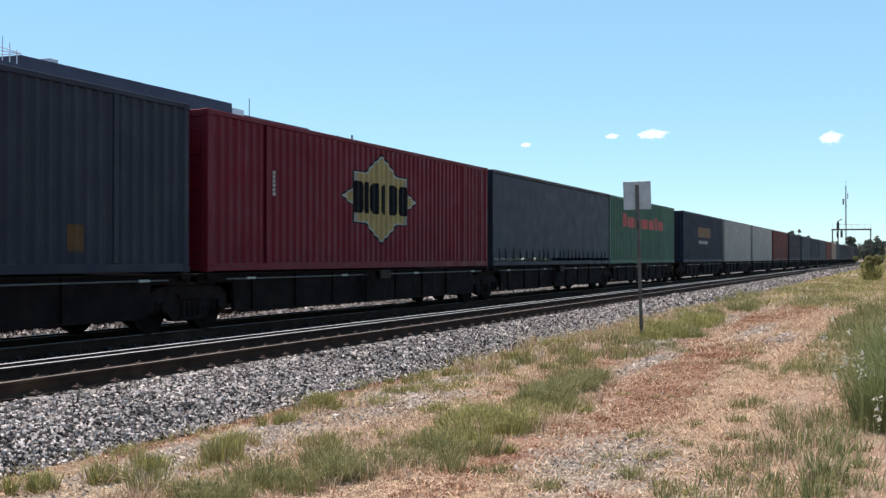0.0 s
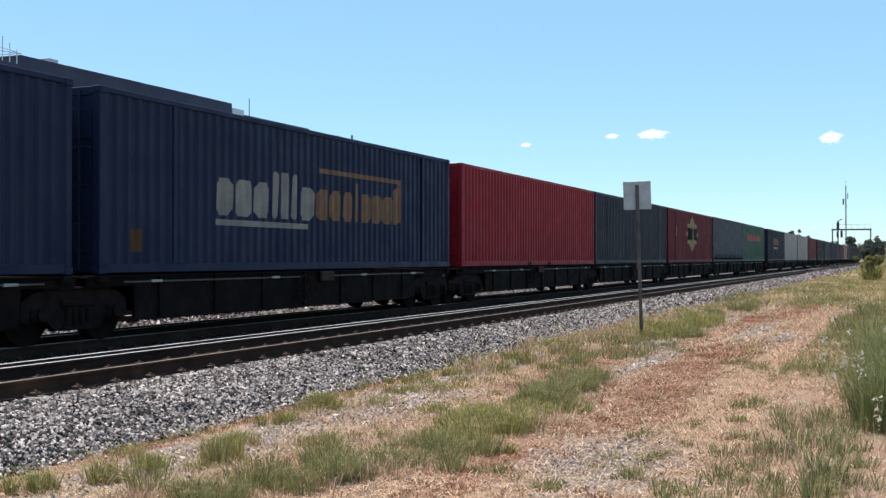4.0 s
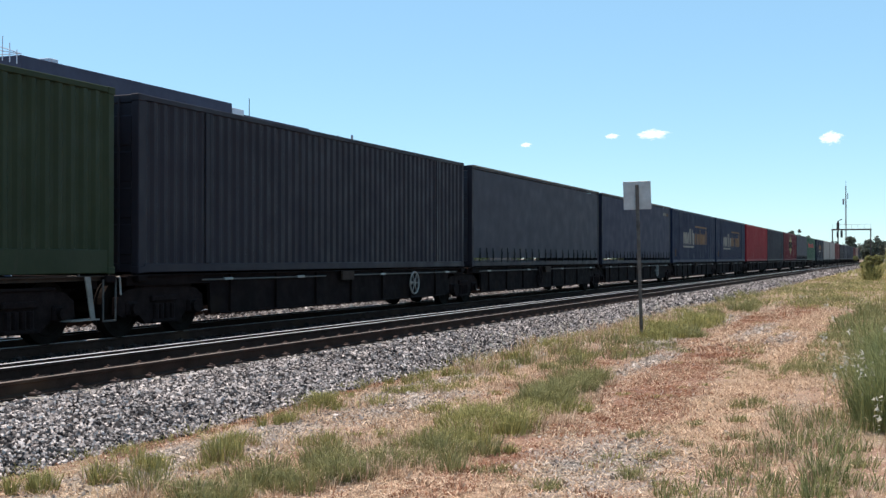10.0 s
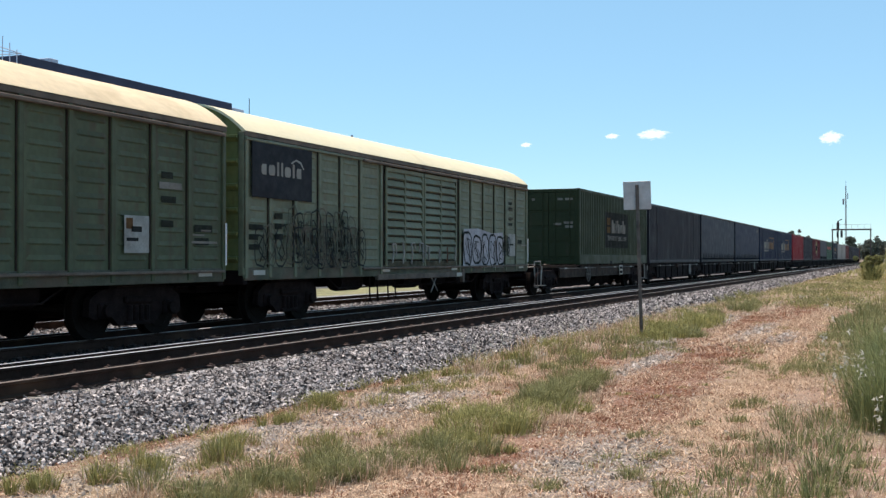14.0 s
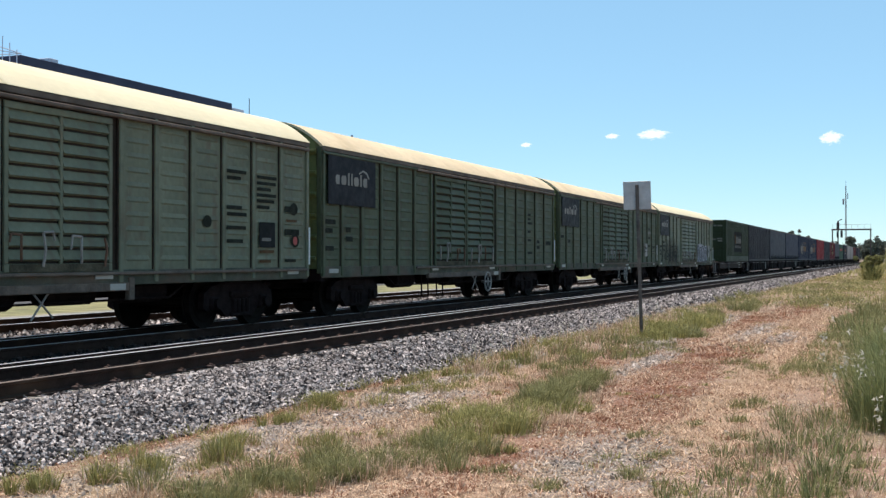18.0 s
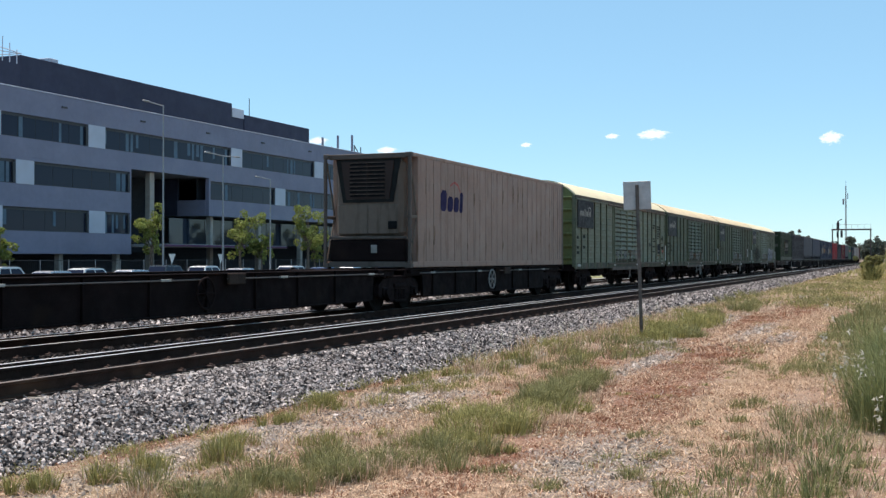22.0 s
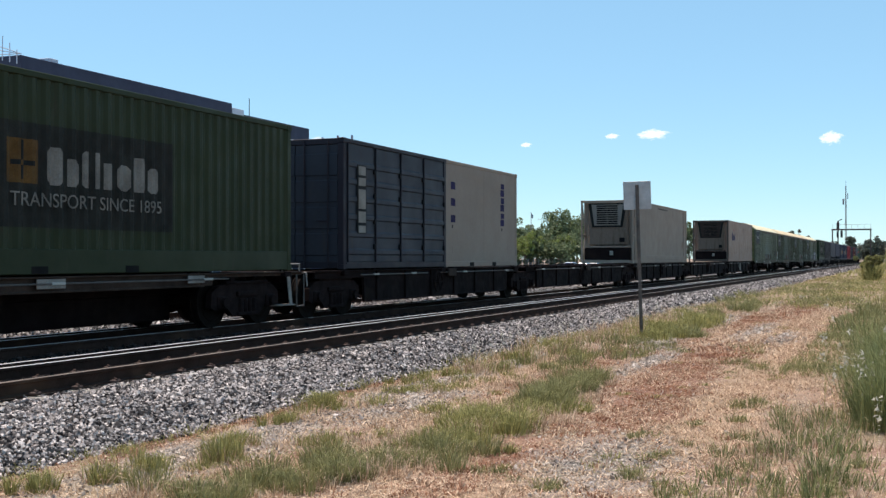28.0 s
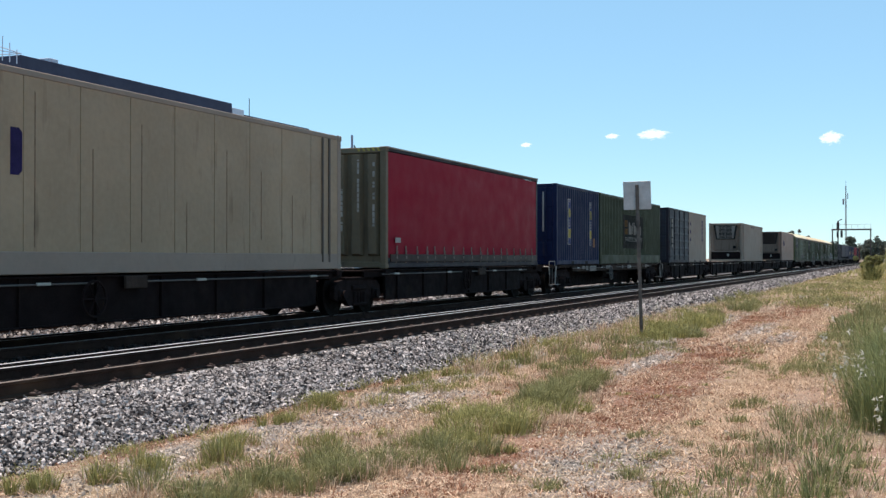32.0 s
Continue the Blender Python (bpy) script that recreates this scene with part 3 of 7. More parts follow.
def lettering(parent, text, x, z, w, h, y, material, label=""):
    """Readable words with the built-in font, set flat on the side at y."""
    cu = bpy.data.curves.new("words", "FONT")
    cu.body, cu.extrude = text, 0.002
    tmp = new("words", cu)
    me = bpy.data.meshes.new_from_object(tmp.evaluated_get(bpy.context.evaluated_depsgraph_get()))
    bpy.data.objects.remove(tmp)
    co = np.empty(len(me.vertices) * 3, np.float32)
    me.vertices.foreach_get("co", co)
    co = co.reshape(-1, 3)
    lo, hi = co.min(0), co.max(0)
    q = (co - lo) / np.maximum(hi - lo, 1e-6)
    co = np.stack([x + q[:, 0] * w, y - q[:, 2] * 0.004, z + q[:, 1] * h], 1)
    me.vertices.foreach_set("co", co.ravel().astype(np.float32))
    me.materials.clear()
    me.materials.append(material)
    return part("lettering", me, None, parent, label)


STRAP = Bag().box(-0.022, 0.022, -0.012, 0.0, 0.0, 0.42).box(-0.035, 0.035, -0.03, 0.0, 0.10, 0.17, 0.008).tube((0.0, -0.02, 0.12), (0.03, -0.025, 0.30), 0.008, 5)


def container(rear, n, colour, label, h=2.9, skin="corrugated", back="doors", rods=None, posts=None, pockets=(), plain_foot=0.0, category="container", straps=None, roof=None, shift=0.0, louvre=None):
    """A shipping container: corner posts and castings, rails, sides, roof, front end and rear. x runs from the rear, -y is the side towards the verge."""
    c = thing("shipping_container", label, category, "containers on the train")
    y = 1.22
    dark = posts or colour
    roof = roof or colour
    recess = 0.5 if back == "fridge" else 0.0
    for x in (0, n - 0.15):
        for s in (-1, 1):
            pw = 0.08 if recess and x == 0 else 0.15
            part("corner_post", Bag().box(x, x + pw, s * y, s * (y - pw), 0.112, h - 0.112, 0.015), dark, c)
            for zz in (0, h - 0.118):
                part("corner_casting", Bag().box(x - 0.004, x + 0.174, s * (y + 0.004), s * (y - 0.155), zz, zz + 0.118, 0.012), dark, c)
    for s in (-1, 1):
        part("top_rail", Bag().box(0.152, n - 0.152, s * y, s * (y - 0.07), h - 0.10, h - 0.005, 0.012), dark, c)
        part("bottom_rail", Bag().box(0.152, n - 0.152, s * y, s * (y - 0.06), 0.015, 0.16 + plain_foot, 0.012), dark, c)
    part("floor", Bag().box(recess + 0.1, n - 0.1, -y + 0.07, y - 0.07, 0.03, 0.14), M["chassis"], c)
    x0, x1, z0, z1 = recess + 0.03 if recess else 0.152, n - 0.152, 0.155 + plain_foot, h - 0.098
    ln, hh = x1 - x0, z1 - z0
    shape = {"corrugated": wave(ln, 0.277, 0.036), "grooved": grooves(ln, 0.50, 0.05, 0.014), "panelled": grooves(ln, 1.22, 0.012, 0.012), "smooth": grooves(ln, 7.0, 0.003, 0.006), "side_door": [(0, 0.03), (ln, 0.03)]}.get(skin)
    out = y - 0.014
    if shape:
        me = sheet(shape, hh).mesh("side_panel", colour)
        part("side_panel", me, None, c, at=(x0, -out, z0))
        part("side_panel", me, None, c, at=pose(x1, out, z0, rz=180))
    if skin == "curtain":
        k = 36
        v = []
        for i in range(k + 1):
            for j in range(9):
                u, t = i / k, j / 8
                bulge = 0.028 * math.sin(math.pi * t) * (0.8 + 0.2 * math.sin(u * 9)) * min(1, 8 * u, 8 * (1 - u))
                v.append((u * ln, -bulge, 0.10 + t * (hh - 0.12)))
        f = [(i * 9 + j, (i + 1) * 9 + j, (i + 1) * 9 + j + 1, i * 9 + j + 1) for i in range(k) for j in range(8)]
        cm = Bag().add(v, f).mesh("curtain", colour, True)
        part("curtain", cm, None, c, "taut vinyl side curtain", at=(x0, -out - 0.004, z0))
        part("curtain", cm, None, c, at=pose(x1, out + 0.004, z0, rz=180))
        # an added pale strip stands for the sunlit edge of the roof
        part("top_trim", Bag().box(0.0, n, -y - 0.03, -y - 0.006, h - 0.035, h + 0.004, 0.004), INK["white"], c, "pale strip added for the sunlit top edge")
        st = STRAP.mesh("strap", straps or INK["charcoal"])
        rnd = random.Random(int(rear))
        xx = 0.55
        while xx < n - 0.4:
            part("strap", st, None, c, at=pose(xx, -out - 0.035, 0.13, ry=rnd.uniform(-8, 8)))
            xx += 0.62 + rnd.uniform(-0.12, 0.16)
    if skin == "side_door":
        for i in range(4):
            a = x0 + ln * i / 4
            pr = [(-y + 0.06, z0 + 0.02), (-y + 0.02, z0 + 0.02)]
            for j in range(6):
                zz = z0 + 0.16 + j * (hh - 0.3) / 6
                pr += [(-y + 0.02, zz), (-y - 0.008, zz + 0.03), (-y - 0.008, zz + 0.11), (-y + 0.02, zz + 0.15)]
            pr += [(-y + 0.02, z1 - 0.02), (-y + 0.06, z1 - 0.02)]
            b = Bag().prism(pr, "x", a + 0.09, a + ln / 4 - 0.03)
            d = part("side_door", b, colour, c)
            part("door_bar", Bag().tube((a + 0.05, -y - 0.01, z0), (a + 0.05, -y - 0.01, z1), 0.018, 8), dark, d)
            for j in range(4):
                zz = z0 + 0.3 + j * hh / 4.6
                part("hinge", Bag().box(a + ln / 4 - 0.05, a + ln / 4 + 0.03, -y - 0.02, -y + 0.02, zz, zz + 0.12, 0.008), INK["black"], d)
    rl = n - recess * 0.2 - 0.2
    part("roof_panel", sheet(wave(rl, 0.36, 0.02), 2 * y - 0.13), roof, c, at=Matrix(((1, 0, 0, n - 0.1 - rl), (0, 0, 1, -y + 0.065), (0, -1, 0, h - 0.012), (0, 0, 0, 1))))
    part("front_end", sheet(wave(2 * y - 0.3, 0.25, 0.04), h - 0.24), colour, c, at=pose(n - 0.03, -y + 0.15, 0.12, rz=90))
    part("rear_header", Bag().box(0.02, 0.12, -y + 0.15, y - 0.15, h - 0.14, h - 0.01, 0.01), dark, c)
    part("rear_sill", Bag().box(0.02, 0.12, -y + 0.15, y - 0.15, 0.02, 0.16, 0.01), dark, c)
    if back == "doors":
        for s in (-1, 1):
            y0, y1 = (-y + 0.16, -0.012) if s < 0 else (0.012, y - 0.16)
            pr = [(0.075, 0.17), (0.035, 0.17)]
            for i in range(4):
                zz = 0.3 + i * (h - 0.55) / 4
                e = (h - 0.55) / 4 - 0.09
                pr += [(0.035, zz), (0.018, zz + 0.02), (0.018, zz + e - 0.02), (0.035, zz + e)]
            pr += [(0.035, h - 0.15), (0.075, h - 0.15)]
            b = Bag().prism(pr, "y", y0, y1)
            d = part("door", b, colour, c)
            for f in (0.22, 0.78):
                yy = y0 + (y1 - y0) * f
                part("lock_rod", Bag().tube((-0.002, yy, 0.06), (-0.002, yy, h - 0.06), 0.019, 8).box(-0.028, -0.008, yy - 0.03, yy + 0.28, 1.05, 1.09, 0.004), rods or dark, d)
    elif back == "ribs":
        part("rear_end", Bag().box(0.11, 0.15, -y + 0.15, y - 0.15, 0.16, h - 0.14), dark, c)
        for i in range(5):
            yy = -y + 0.36 + i * 0.43
            part("rear_rib", Bag().add(
                [(0.112, yy - 0.16, 0.30), (0.0, yy - 0.10, 0.35), (0.0, yy + 0.10, 0.35), (0.112, yy + 0.16, 0.30), (0.112, yy - 0.16, h - 0.15), (0.0, yy - 0.10, h - 0.18), (0.0, yy + 0.10, h - 0.18), (0.112, yy + 0.16, h - 0.15)],
                [(0, 1, 5, 4), (1, 2, 6, 5), (2, 3, 7, 6), (0, 3, 2, 1), (4, 5, 6, 7)]), dark, c)
    elif back == "fridge":
        part("bulkhead", Bag().box(recess, recess + 0.06, -y + 0.02, y - 0.02, 0.14, h - 0.05, 0.01), colour, c)
        for s in (-1, 1):
            part("frame_strut", Bag().tube((0.08, s * (y - 0.06), 0.15), (recess, s * (y - 0.06), 1.25), 0.022, 6).tube((recess, s * (y - 0.06), 1.35), (0.08, s * (y - 0.06), h - 0.2), 0.022, 6).box(0.0, recess, s * (y - 0.02), s * (y - 0.10), 1.25, 1.33, 0.01), louvre and P["reefer"] or P["cowl"], c)
        u = part("cooling_unit", Bag().box(0.12, recess + 0.02, -0.93, 0.93, 0.80, h - 0.16, 0.10), P["cowl"], c, "grimy white refrigeration unit")
        w1, w2, t0, t1 = 0.70, 0.90, 1.66, h - 0.14
        part("grille_surround", Bag().prism([(-w1, t0), (w1, t0), (w2, t1), (-w2, t1)], "x", 0.085, 0.15), INK["charcoal"], u, "dark trapezoid grille surround")
        part("grille_plate", Bag().prism([(-w1 + 0.10, t0 + 0.08), (w1 - 0.10, t0 + 0.08), (w2 - 0.16, t1 - 0.06), (-w2 + 0.16, t1 - 0.06)], "x", 0.06, 0.085), louvre or P["brown"], u, "pale grille plate" if louvre else "dark grimy grille plate")
        slot = Bag().box(0.045, 0.059, -0.235, 0.235, -0.022, 0.034).mesh("grille_slot", INK["black"])
        lip = Bag().box(0.035, 0.058, -0.24, 0.24, 0.036, 0.046, 0.003).mesh("louvre", louvre or P["cowl"])
        for j in range(9):
            zz = t0 + 0.16 + j * (t1 - t0 - 0.30) / 8
            for yy in (-0.25, 0.25):
                part("grille_slot", slot, None, u, at=(0, yy, zz))
                part("louvre", lip, None, u, at=(0, yy, zz))
        part("cowl_door", Bag().box(0.10, 0.13, -0.85, 0.019 if louvre else -0.012, 0.86, t0 - 0.06, 0.02), P["cowl"], u)
        part("cowl_door", Bag().box(0.10, 0.13, 0.02, 0.85, 0.86, t0 - 0.06, 0.02), P["cowl"], u)
        part("control_box", Bag().box(0.07, 0.13, -0.80, -0.56, 0.98, 1.18, 0.02), INK["black"], u)
        part("generator", Bag().box(0.03, recess + 0.02, -1.06, 1.06, 0.16, 0.72, 0.04), M["chassis"], c, "black underslung generator box")
        part("data_plate", Bag().box(0.02, 0.03, -0.28, -0.12, 0.38, 0.58), INK["pale"], c)
        part("crossbar", Bag().box(0.02, 0.10, -y + 0.15, y - 0.15, 0.73, 0.80, 0.01), dark, c)
    for x in pockets:
        for s in (-1, 1):
            part("fork_pocket", Bag().box(x - 0.17, x + 0.17, s * (y + 0.003), s * (y - 0.02), 0.02, 0.13), INK["black"], c)
    c.location.z = DECK + shift
    c["shape_x"] = x0
    return ride(c, rear), shape or [(0, -0.05), (ln, -0.05)], x0, out
# ---- what the train carries, from the front backwards (distances along the line at 0 s) ----
P = dict(
    slate=paint("slate_blue_grey", (0.0215, 0.022, 0.033)), red=paint("container_red", (0.110, 0.006, 0.013)), bright_red=paint("bright_red", (0.23, 0.010, 0.018)),
    green_pale=paint("pale_green", (0.042, 0.090, 0.058)), navy=paint("navy", (0.013, 0.015, 0.028), amount=0.1), royal=paint("royal_blue", (0.0105, 0.0165, 0.043)),
    white=paint("dirty_white", (0.24, 0.205, 0.185)), cream=paint("cream", (0.294, 0.192, 0.150), dirt=(0.125, 0.066, 0.04), amount=0.42), dull_red=paint("dull_red", (0.12, 0.022, 0.022)),
    dark=paint("charcoal", (0.0225, 0.0195, 0.0265)), green=paint("leaf_green", (0.024, 0.0325, 0.0145)), grey=paint("mid_grey", (0.042, 0.043, 0.053)),
    olive=paint("olive_grey", (0.135, 0.108, 0.072), amount=0.32), blue=paint("deep_blue", (0.0062, 0.0115, 0.043)), bluegrey=paint("blue_grey", (0.031, 0.034, 0.044)),
    curtain_grey=paint("grey_vinyl", (0.050, 0.050, 0.062), 0.7, amount=0.0, vary=0.02, bump=0.0, spec=0.15), curtain_navy=paint("navy_vinyl", (0.035, 0.036, 0.058), 0.7, amount=0.0, vary=0.02, bump=0.0, spec=0.15),
    curtain_red=paint("red_vinyl", (0.225, 0.006, 0.020), 0.6, amount=0.0, vary=0.03, bump=0.0, spec=0.08), cowl=paint("cowl_white", (0.138, 0.105, 0.083), dirt=(0.05, 0.036, 0.025), amount=0.42), frame=paint("grimy_frame", (0.095, 0.074, 0.063), dirt=(0.04, 0.03, 0.022), amount=0.42), louvre=paint("louvre_white", (0.185, 0.168, 0.152), amount=0.25),
    reefer=paint("reefer_white", (0.252, 0.203, 0.166), 0.65, amount=0.08, vary=0.06, spec=0.1), tan=paint("tan", (0.295, 0.218, 0.142), dirt=(0.12, 0.075, 0.045), amount=0.34, spec=0.2), brown=paint("brown_grime", (0.035, 0.022, 0.019)),
)


def set_on(rear, n, front_gap=0.3, rear_gap=0.3, **k):
    """The wagon under a container that lies from rear to rear + n."""
    return container_wagon(rear - rear_gap, rear + n + front_gap, pads=(rear + 0.1, rear + n - 0.1), **k)


for c, r, words in (("grey", 143.6, "grey"), ("slate", 159.0, "slate grey"), ("grey", 174.4, "grey"), ("dull_red", 189.8, "dull red"), ("cream", 205.2, "cream"), ("grey", 220.6, "grey"), ("dark", 236.0, "charcoal"),
                    ("slate", 251.4, "slate grey"), ("dark", 266.8, "charcoal"), ("grey", 282.2, "grey"), ("dark", 297.6, "charcoal"), ("slate", 313.0, "slate grey"), ("dark", 127.6, "charcoal"), ("dull_red", 111.4, "dull red")):
    container(r, 14.5, P[c], words + " corrugated steel container on a skeletal wagon")
    set_on(r, 14.5, brake=False)

for r in (95.6, 79.9):
    container(r, 14.6, P["white"], "dirty white smooth-sided container on a skeletal wagon", skin="panelled")
    set_on(r, 14.6, brake=False)

c, sh, x0, out = container(64.2, 14.6, P["navy"], "dark navy container with a faded orange mark on its side")
painted(c, "side_mark", [rect(5, 9.5, 1.5, 2.1)], INK["orange"], sh, x0, out, "faded orange name mark")
painted(c, "side_mark", [rect(5.2, 8.5, 1.1, 1.3)], INK["pale"], sh, x0, out, "pale name mark")
set_on(64.2, 14.6, front_gap=0.5, rear_gap=0.9, brake=False, joined=(False, True))

c, sh, x0, out = container(47.0, 14.4, P["green_pale"], "pale green container with a faded red name mark")
painted_each(c, "name_block", word_blocks(2.4, 1.62, 9.2, 0.62, "tonnoin"), INK["red"], sh, x0, out, "faded red name mark")
set_on(47.0, 14.4, brake=False, joined=(True, False))

container(32.3, 14.6, P["curtain_grey"], "slate grey curtain-sided container with buckled straps", skin="curtain", posts=P["slate"])
set_on(32.3, 14.6, brake=False)

c, sh, x0, out = container(17.2, 14.63, P["red"], "red corrugated container with a gold star-shaped emblem")
cx, cz, rx, rz = 7.3, 1.63, 2.14, 1.07
def star(k):
    a, b = 0.70, 0.56
    q = [(1, 0), (0.78, 0.17), (a, 0.17), (a, b), (0.42, b), (0.24, 0.78), (0, 1)]
    q = q + [(-x, z) for x, z in q[-2::-1]]
    q = q + [(x, -z) for x, z in q[-2:0:-1]]
    return [(cx + x * rx * k, cz + z * rz * k) for x, z in q]
painted(c, "emblem_rim", [star(1.0)], INK["charcoal"], sh, x0, out, "dark outline of the emblem")
painted(c, "emblem_border", [star(0.95)], INK["pale"], sh, x0, out, proud=0.007)
painted(c, "emblem_field", [star(0.90)], INK["gold"], sh, x0, out, "gold emblem field", proud=0.010)
painted_each(c, "emblem_block", word_blocks(cx - 1.52, cz - 0.36, 3.1, 0.72, "TiTtTT"), INK["black"], sh, x0, out, "black blocks across the emblem", proud=0.013)
for x in (2.0, 12.6, 14.0):
    part("joint_post", Bag().box(x, x + 0.11, -1.232, -1.20, 0.16, 2.8, 0.01), P["red"], c)
painted_each(c, "number_bar", bar_rows(2.3, 1.45, 0.07, 0.5, 6, 19, upright=True), INK["pale"], sh, x0, out, "column of small pale marks")
painted(c, "door_bars", [rect(13.6, 13.64, 0.3, 2.7), rect(13.85, 13.89, 0.3, 2.7), rect(14.1, 14.13, 0.3, 2.7)], P["dull_red"], sh, x0, out)
set_on(17.2, 14.63, brake=False)

c, sh, x0, out = container(2.0, 14.63, P["slate"], "slate blue-grey corrugated container, weathered, with an orange sticker")
painted(c, "sticker", [rect(11.6, 11.95, 0.35, 0.75)], INK["rusty"], sh, x0, out, "small orange sticker")
part("joint_post", Bag().box(12.6, 12.72, -1.232, -1.20, 0.16, 2.8, 0.01), P["slate"], c)
part("joint_post", Bag().box(1.9, 2.02, -1.232, -1.20, 0.16, 2.8, 0.01), P["slate"], c)
set_on(2.0, 14.63, brake=False)

c, sh, x0, out = container(-12.9, 14.63, P["bright_red"], "bright red corrugated container, clean sides", pockets=(6.2, 8.4))
painted_each(c, "number_bar", bar_rows(13.2, 1.7, 0.12, 0.8, 9, 3, upright=True), INK["pale"], sh, x0, out, "column of small pale marks")
for s, yy in ((1, -0.45), (2, -0.85)):
    part("number", Bag().box(0.012, 0.02, yy, yy + 0.06, 1.7, 2.5), INK["pale"], c)
set_on(-12.9, 14.63, brake=False, joined=(False, True))

for r, n in ((-28.35, 14.5), (-43.6, 14.63)):
    c, sh, x0, out = container(r, n, P["royal"], "dark blue corrugated container with white and orange name blocks")
    painted_each(c, "name_block", word_blocks(3.2, 1.02, 3.75, 0.92, "nonitio", 0.04) + [rect(3.2, 6.6, 0.84, 0.95)], INK["white"], sh, x0, out, "white name blocks, underlined")
    painted_each(c, "name_block", word_blocks(7.0, 1.05, 4.3, 0.88, "nonionot", 0.04) + [rect(7.1, 11.3, 2.04, 2.14), rect(11.18, 11.3, 1.1, 2.04)], INK["orange"], sh, x0, out, "orange name blocks, overlined")
    painted(c, "sticker", [rect(0.75, 1.1, 0.35, 0.72)], INK["rusty"], sh, x0, out, "small orange sticker")
    part("joint_post", Bag().box(1.9, 2.02, -1.232, -1.20, 0.16, 2.8, 0.01), P["royal"], c)
    part("joint_post", Bag().box(12.6, 12.72, -1.232, -1.20, 0.16, 2.8, 0.01), P["royal"], c)
    set_on(r, n, brake=False, joined=(True, r < -30))

c, sh, x0, out = container(-58.95, 14.63, P["curtain_navy"], "navy curtain-sided container with buckled straps", skin="curtain", posts=P["navy"], roof=P["brown"])
for k in range(4):
    part("name_bar", Bag().box(12.62 + k * 0.2, 12.78 + k * 0.2, -1.252, -1.246, 2.40, 2.56), INK["faded"], c, "small faded pale mark")
part("name_bar", Bag().box(13.5, 13.95, -1.246, -1.240, 2.40, 2.54), INK["rusty"], c)
set_on(-58.95, 14.63)
container(-74.05, 14.5, P["curtain_grey"], "charcoal grey curtain-sided container with buckled straps", skin="curtain", posts=P["dark"], roof=P["white"])
set_on(-74.05, 14.5, brake=False)
c, sh, x0, out = container(-89.35, 14.63, P["dark"], "charcoal purple-grey corrugated container, faded")
part("joint_post", Bag().box(12.6, 12.72, -1.232, -1.20, 0.16, 2.8, 0.01), P["dark"], c)
part("joint_post", Bag().box(1.9, 2.02, -1.232, -1.20, 0.16, 2.8, 0.01), P["dark"], c)
set_on(-89.35, 14.63, joined=(False, True))


def green_container(rear):
    c, sh, x0, out = container(rear, 12.19, P["green"], "green corrugated container with a dark name panel", pockets=(5.0, 7.1), plain_foot=0.22)
    painted(c, "name_panel", [rect(4.05, 8.2, 0.68, 2.16)], INK["panel"], sh, x0, out, "dark painted name panel")
    painted(c, "crest", [rect(4.35, 5.0, 1.30, 1.92)], INK["faded_orange"], sh, x0, out, "orange square mark", proud=0.008)
    painted(c, "crest_bar", [rect(4.45, 4.9, 1.55, 1.62), rect(4.62, 4.70, 1.35, 1.9)], INK["charcoal"], sh, x0, out, proud=0.012)
    painted_each(c, "name_block", word_blocks(5.15, 1.30, 2.75, 0.55, "TntinnTn"), INK["faded"], sh, x0, out, "white name blocks", proud=0.008)
    lettering(c, "TRANSPORT SINCE 1895", 4.42, 0.98, 3.45, 0.20, -out - 0.008, INK["faded"], "white lettering on the dark panel")
    for yy, zz, w in ((-0.95, 2.45, 0.3), (-0.55, 2.45, 0.2), (-0.95, 1.55, 0.35), (-0.95, 1.40, 0.3), (-0.5, 1.5, 0.3), (0.55, 2.45, 0.12), (0.9, 2.45, 0.1)):
        part("door_marking", Bag().box(0.012, 0.02, yy, yy + w, zz, zz + 0.09), INK["faded"], c)
    return c


green_container(-102.15)
w = container_wagon(-107.9, -89.75, "flat", pads=(-102.05, -90.05), plates=False, belly=0.58)
part("number_plate", Bag().box(12.29, 12.86, -1.225, -1.21, 0.57, 0.97, 0.004), M["reflector"], w, "white plate with dark bars")
for z in (0.62, 0.80):
    for k in range(4):
        part("plate_bar", Bag().box(12.33 + k * 0.125, 12.43 + k * 0.125, -1.231, -1.225, z, z + 0.12), INK["charcoal"], w)
green_container(-267.85)
container_wagon(-275.1, -254.95, "flat", pads=(-267.75, -255.8, -274.0, -268.2))

c, sh, x0, out = container(-274.15, 6.06, P["blue"], "deep blue corrugated twenty-foot container with yellow and blue posters", pockets=(2.1, 4.1), posts=P["blue"])
for x in (1.50, 4.58):
    painted(c, "poster", [rect(x, x + 0.42, 0.74, 2.42)], INK["pale"], sh, x0, out, "pale-edged upright poster")
    painted_each(c, "poster_field", [rect(x + 0.025, x + 0.395, 1.33, 2.39), rect(x + 0.025, x + 0.395, 0.77, 0.98)], INK["blue"], sh, x0, out, proud=0.008)
    painted_each(c, "poster_field", [rect(x + 0.025, x + 0.395, 1.0, 1.31), [(x + 0.08, 1.75), (x + 0.34, 1.75), (x + 0.36, 1.95), (x + 0.28, 2.08), (x + 0.14, 2.08), (x + 0.06, 1.95)]], INK["yellow"], sh, x0, out, proud=0.008)
    painted_each(c, "poster_bar", bar_rows(x + 0.07, 1.36, 0.28, 0.3, 3, 5) + bar_rows(x + 0.07, 2.14, 0.28, 0.22, 2, 6) + bar_rows(x + 0.08, 0.8, 0.26, 0.15, 2, 7), INK["white"], sh, x0, out, proud=0.012)
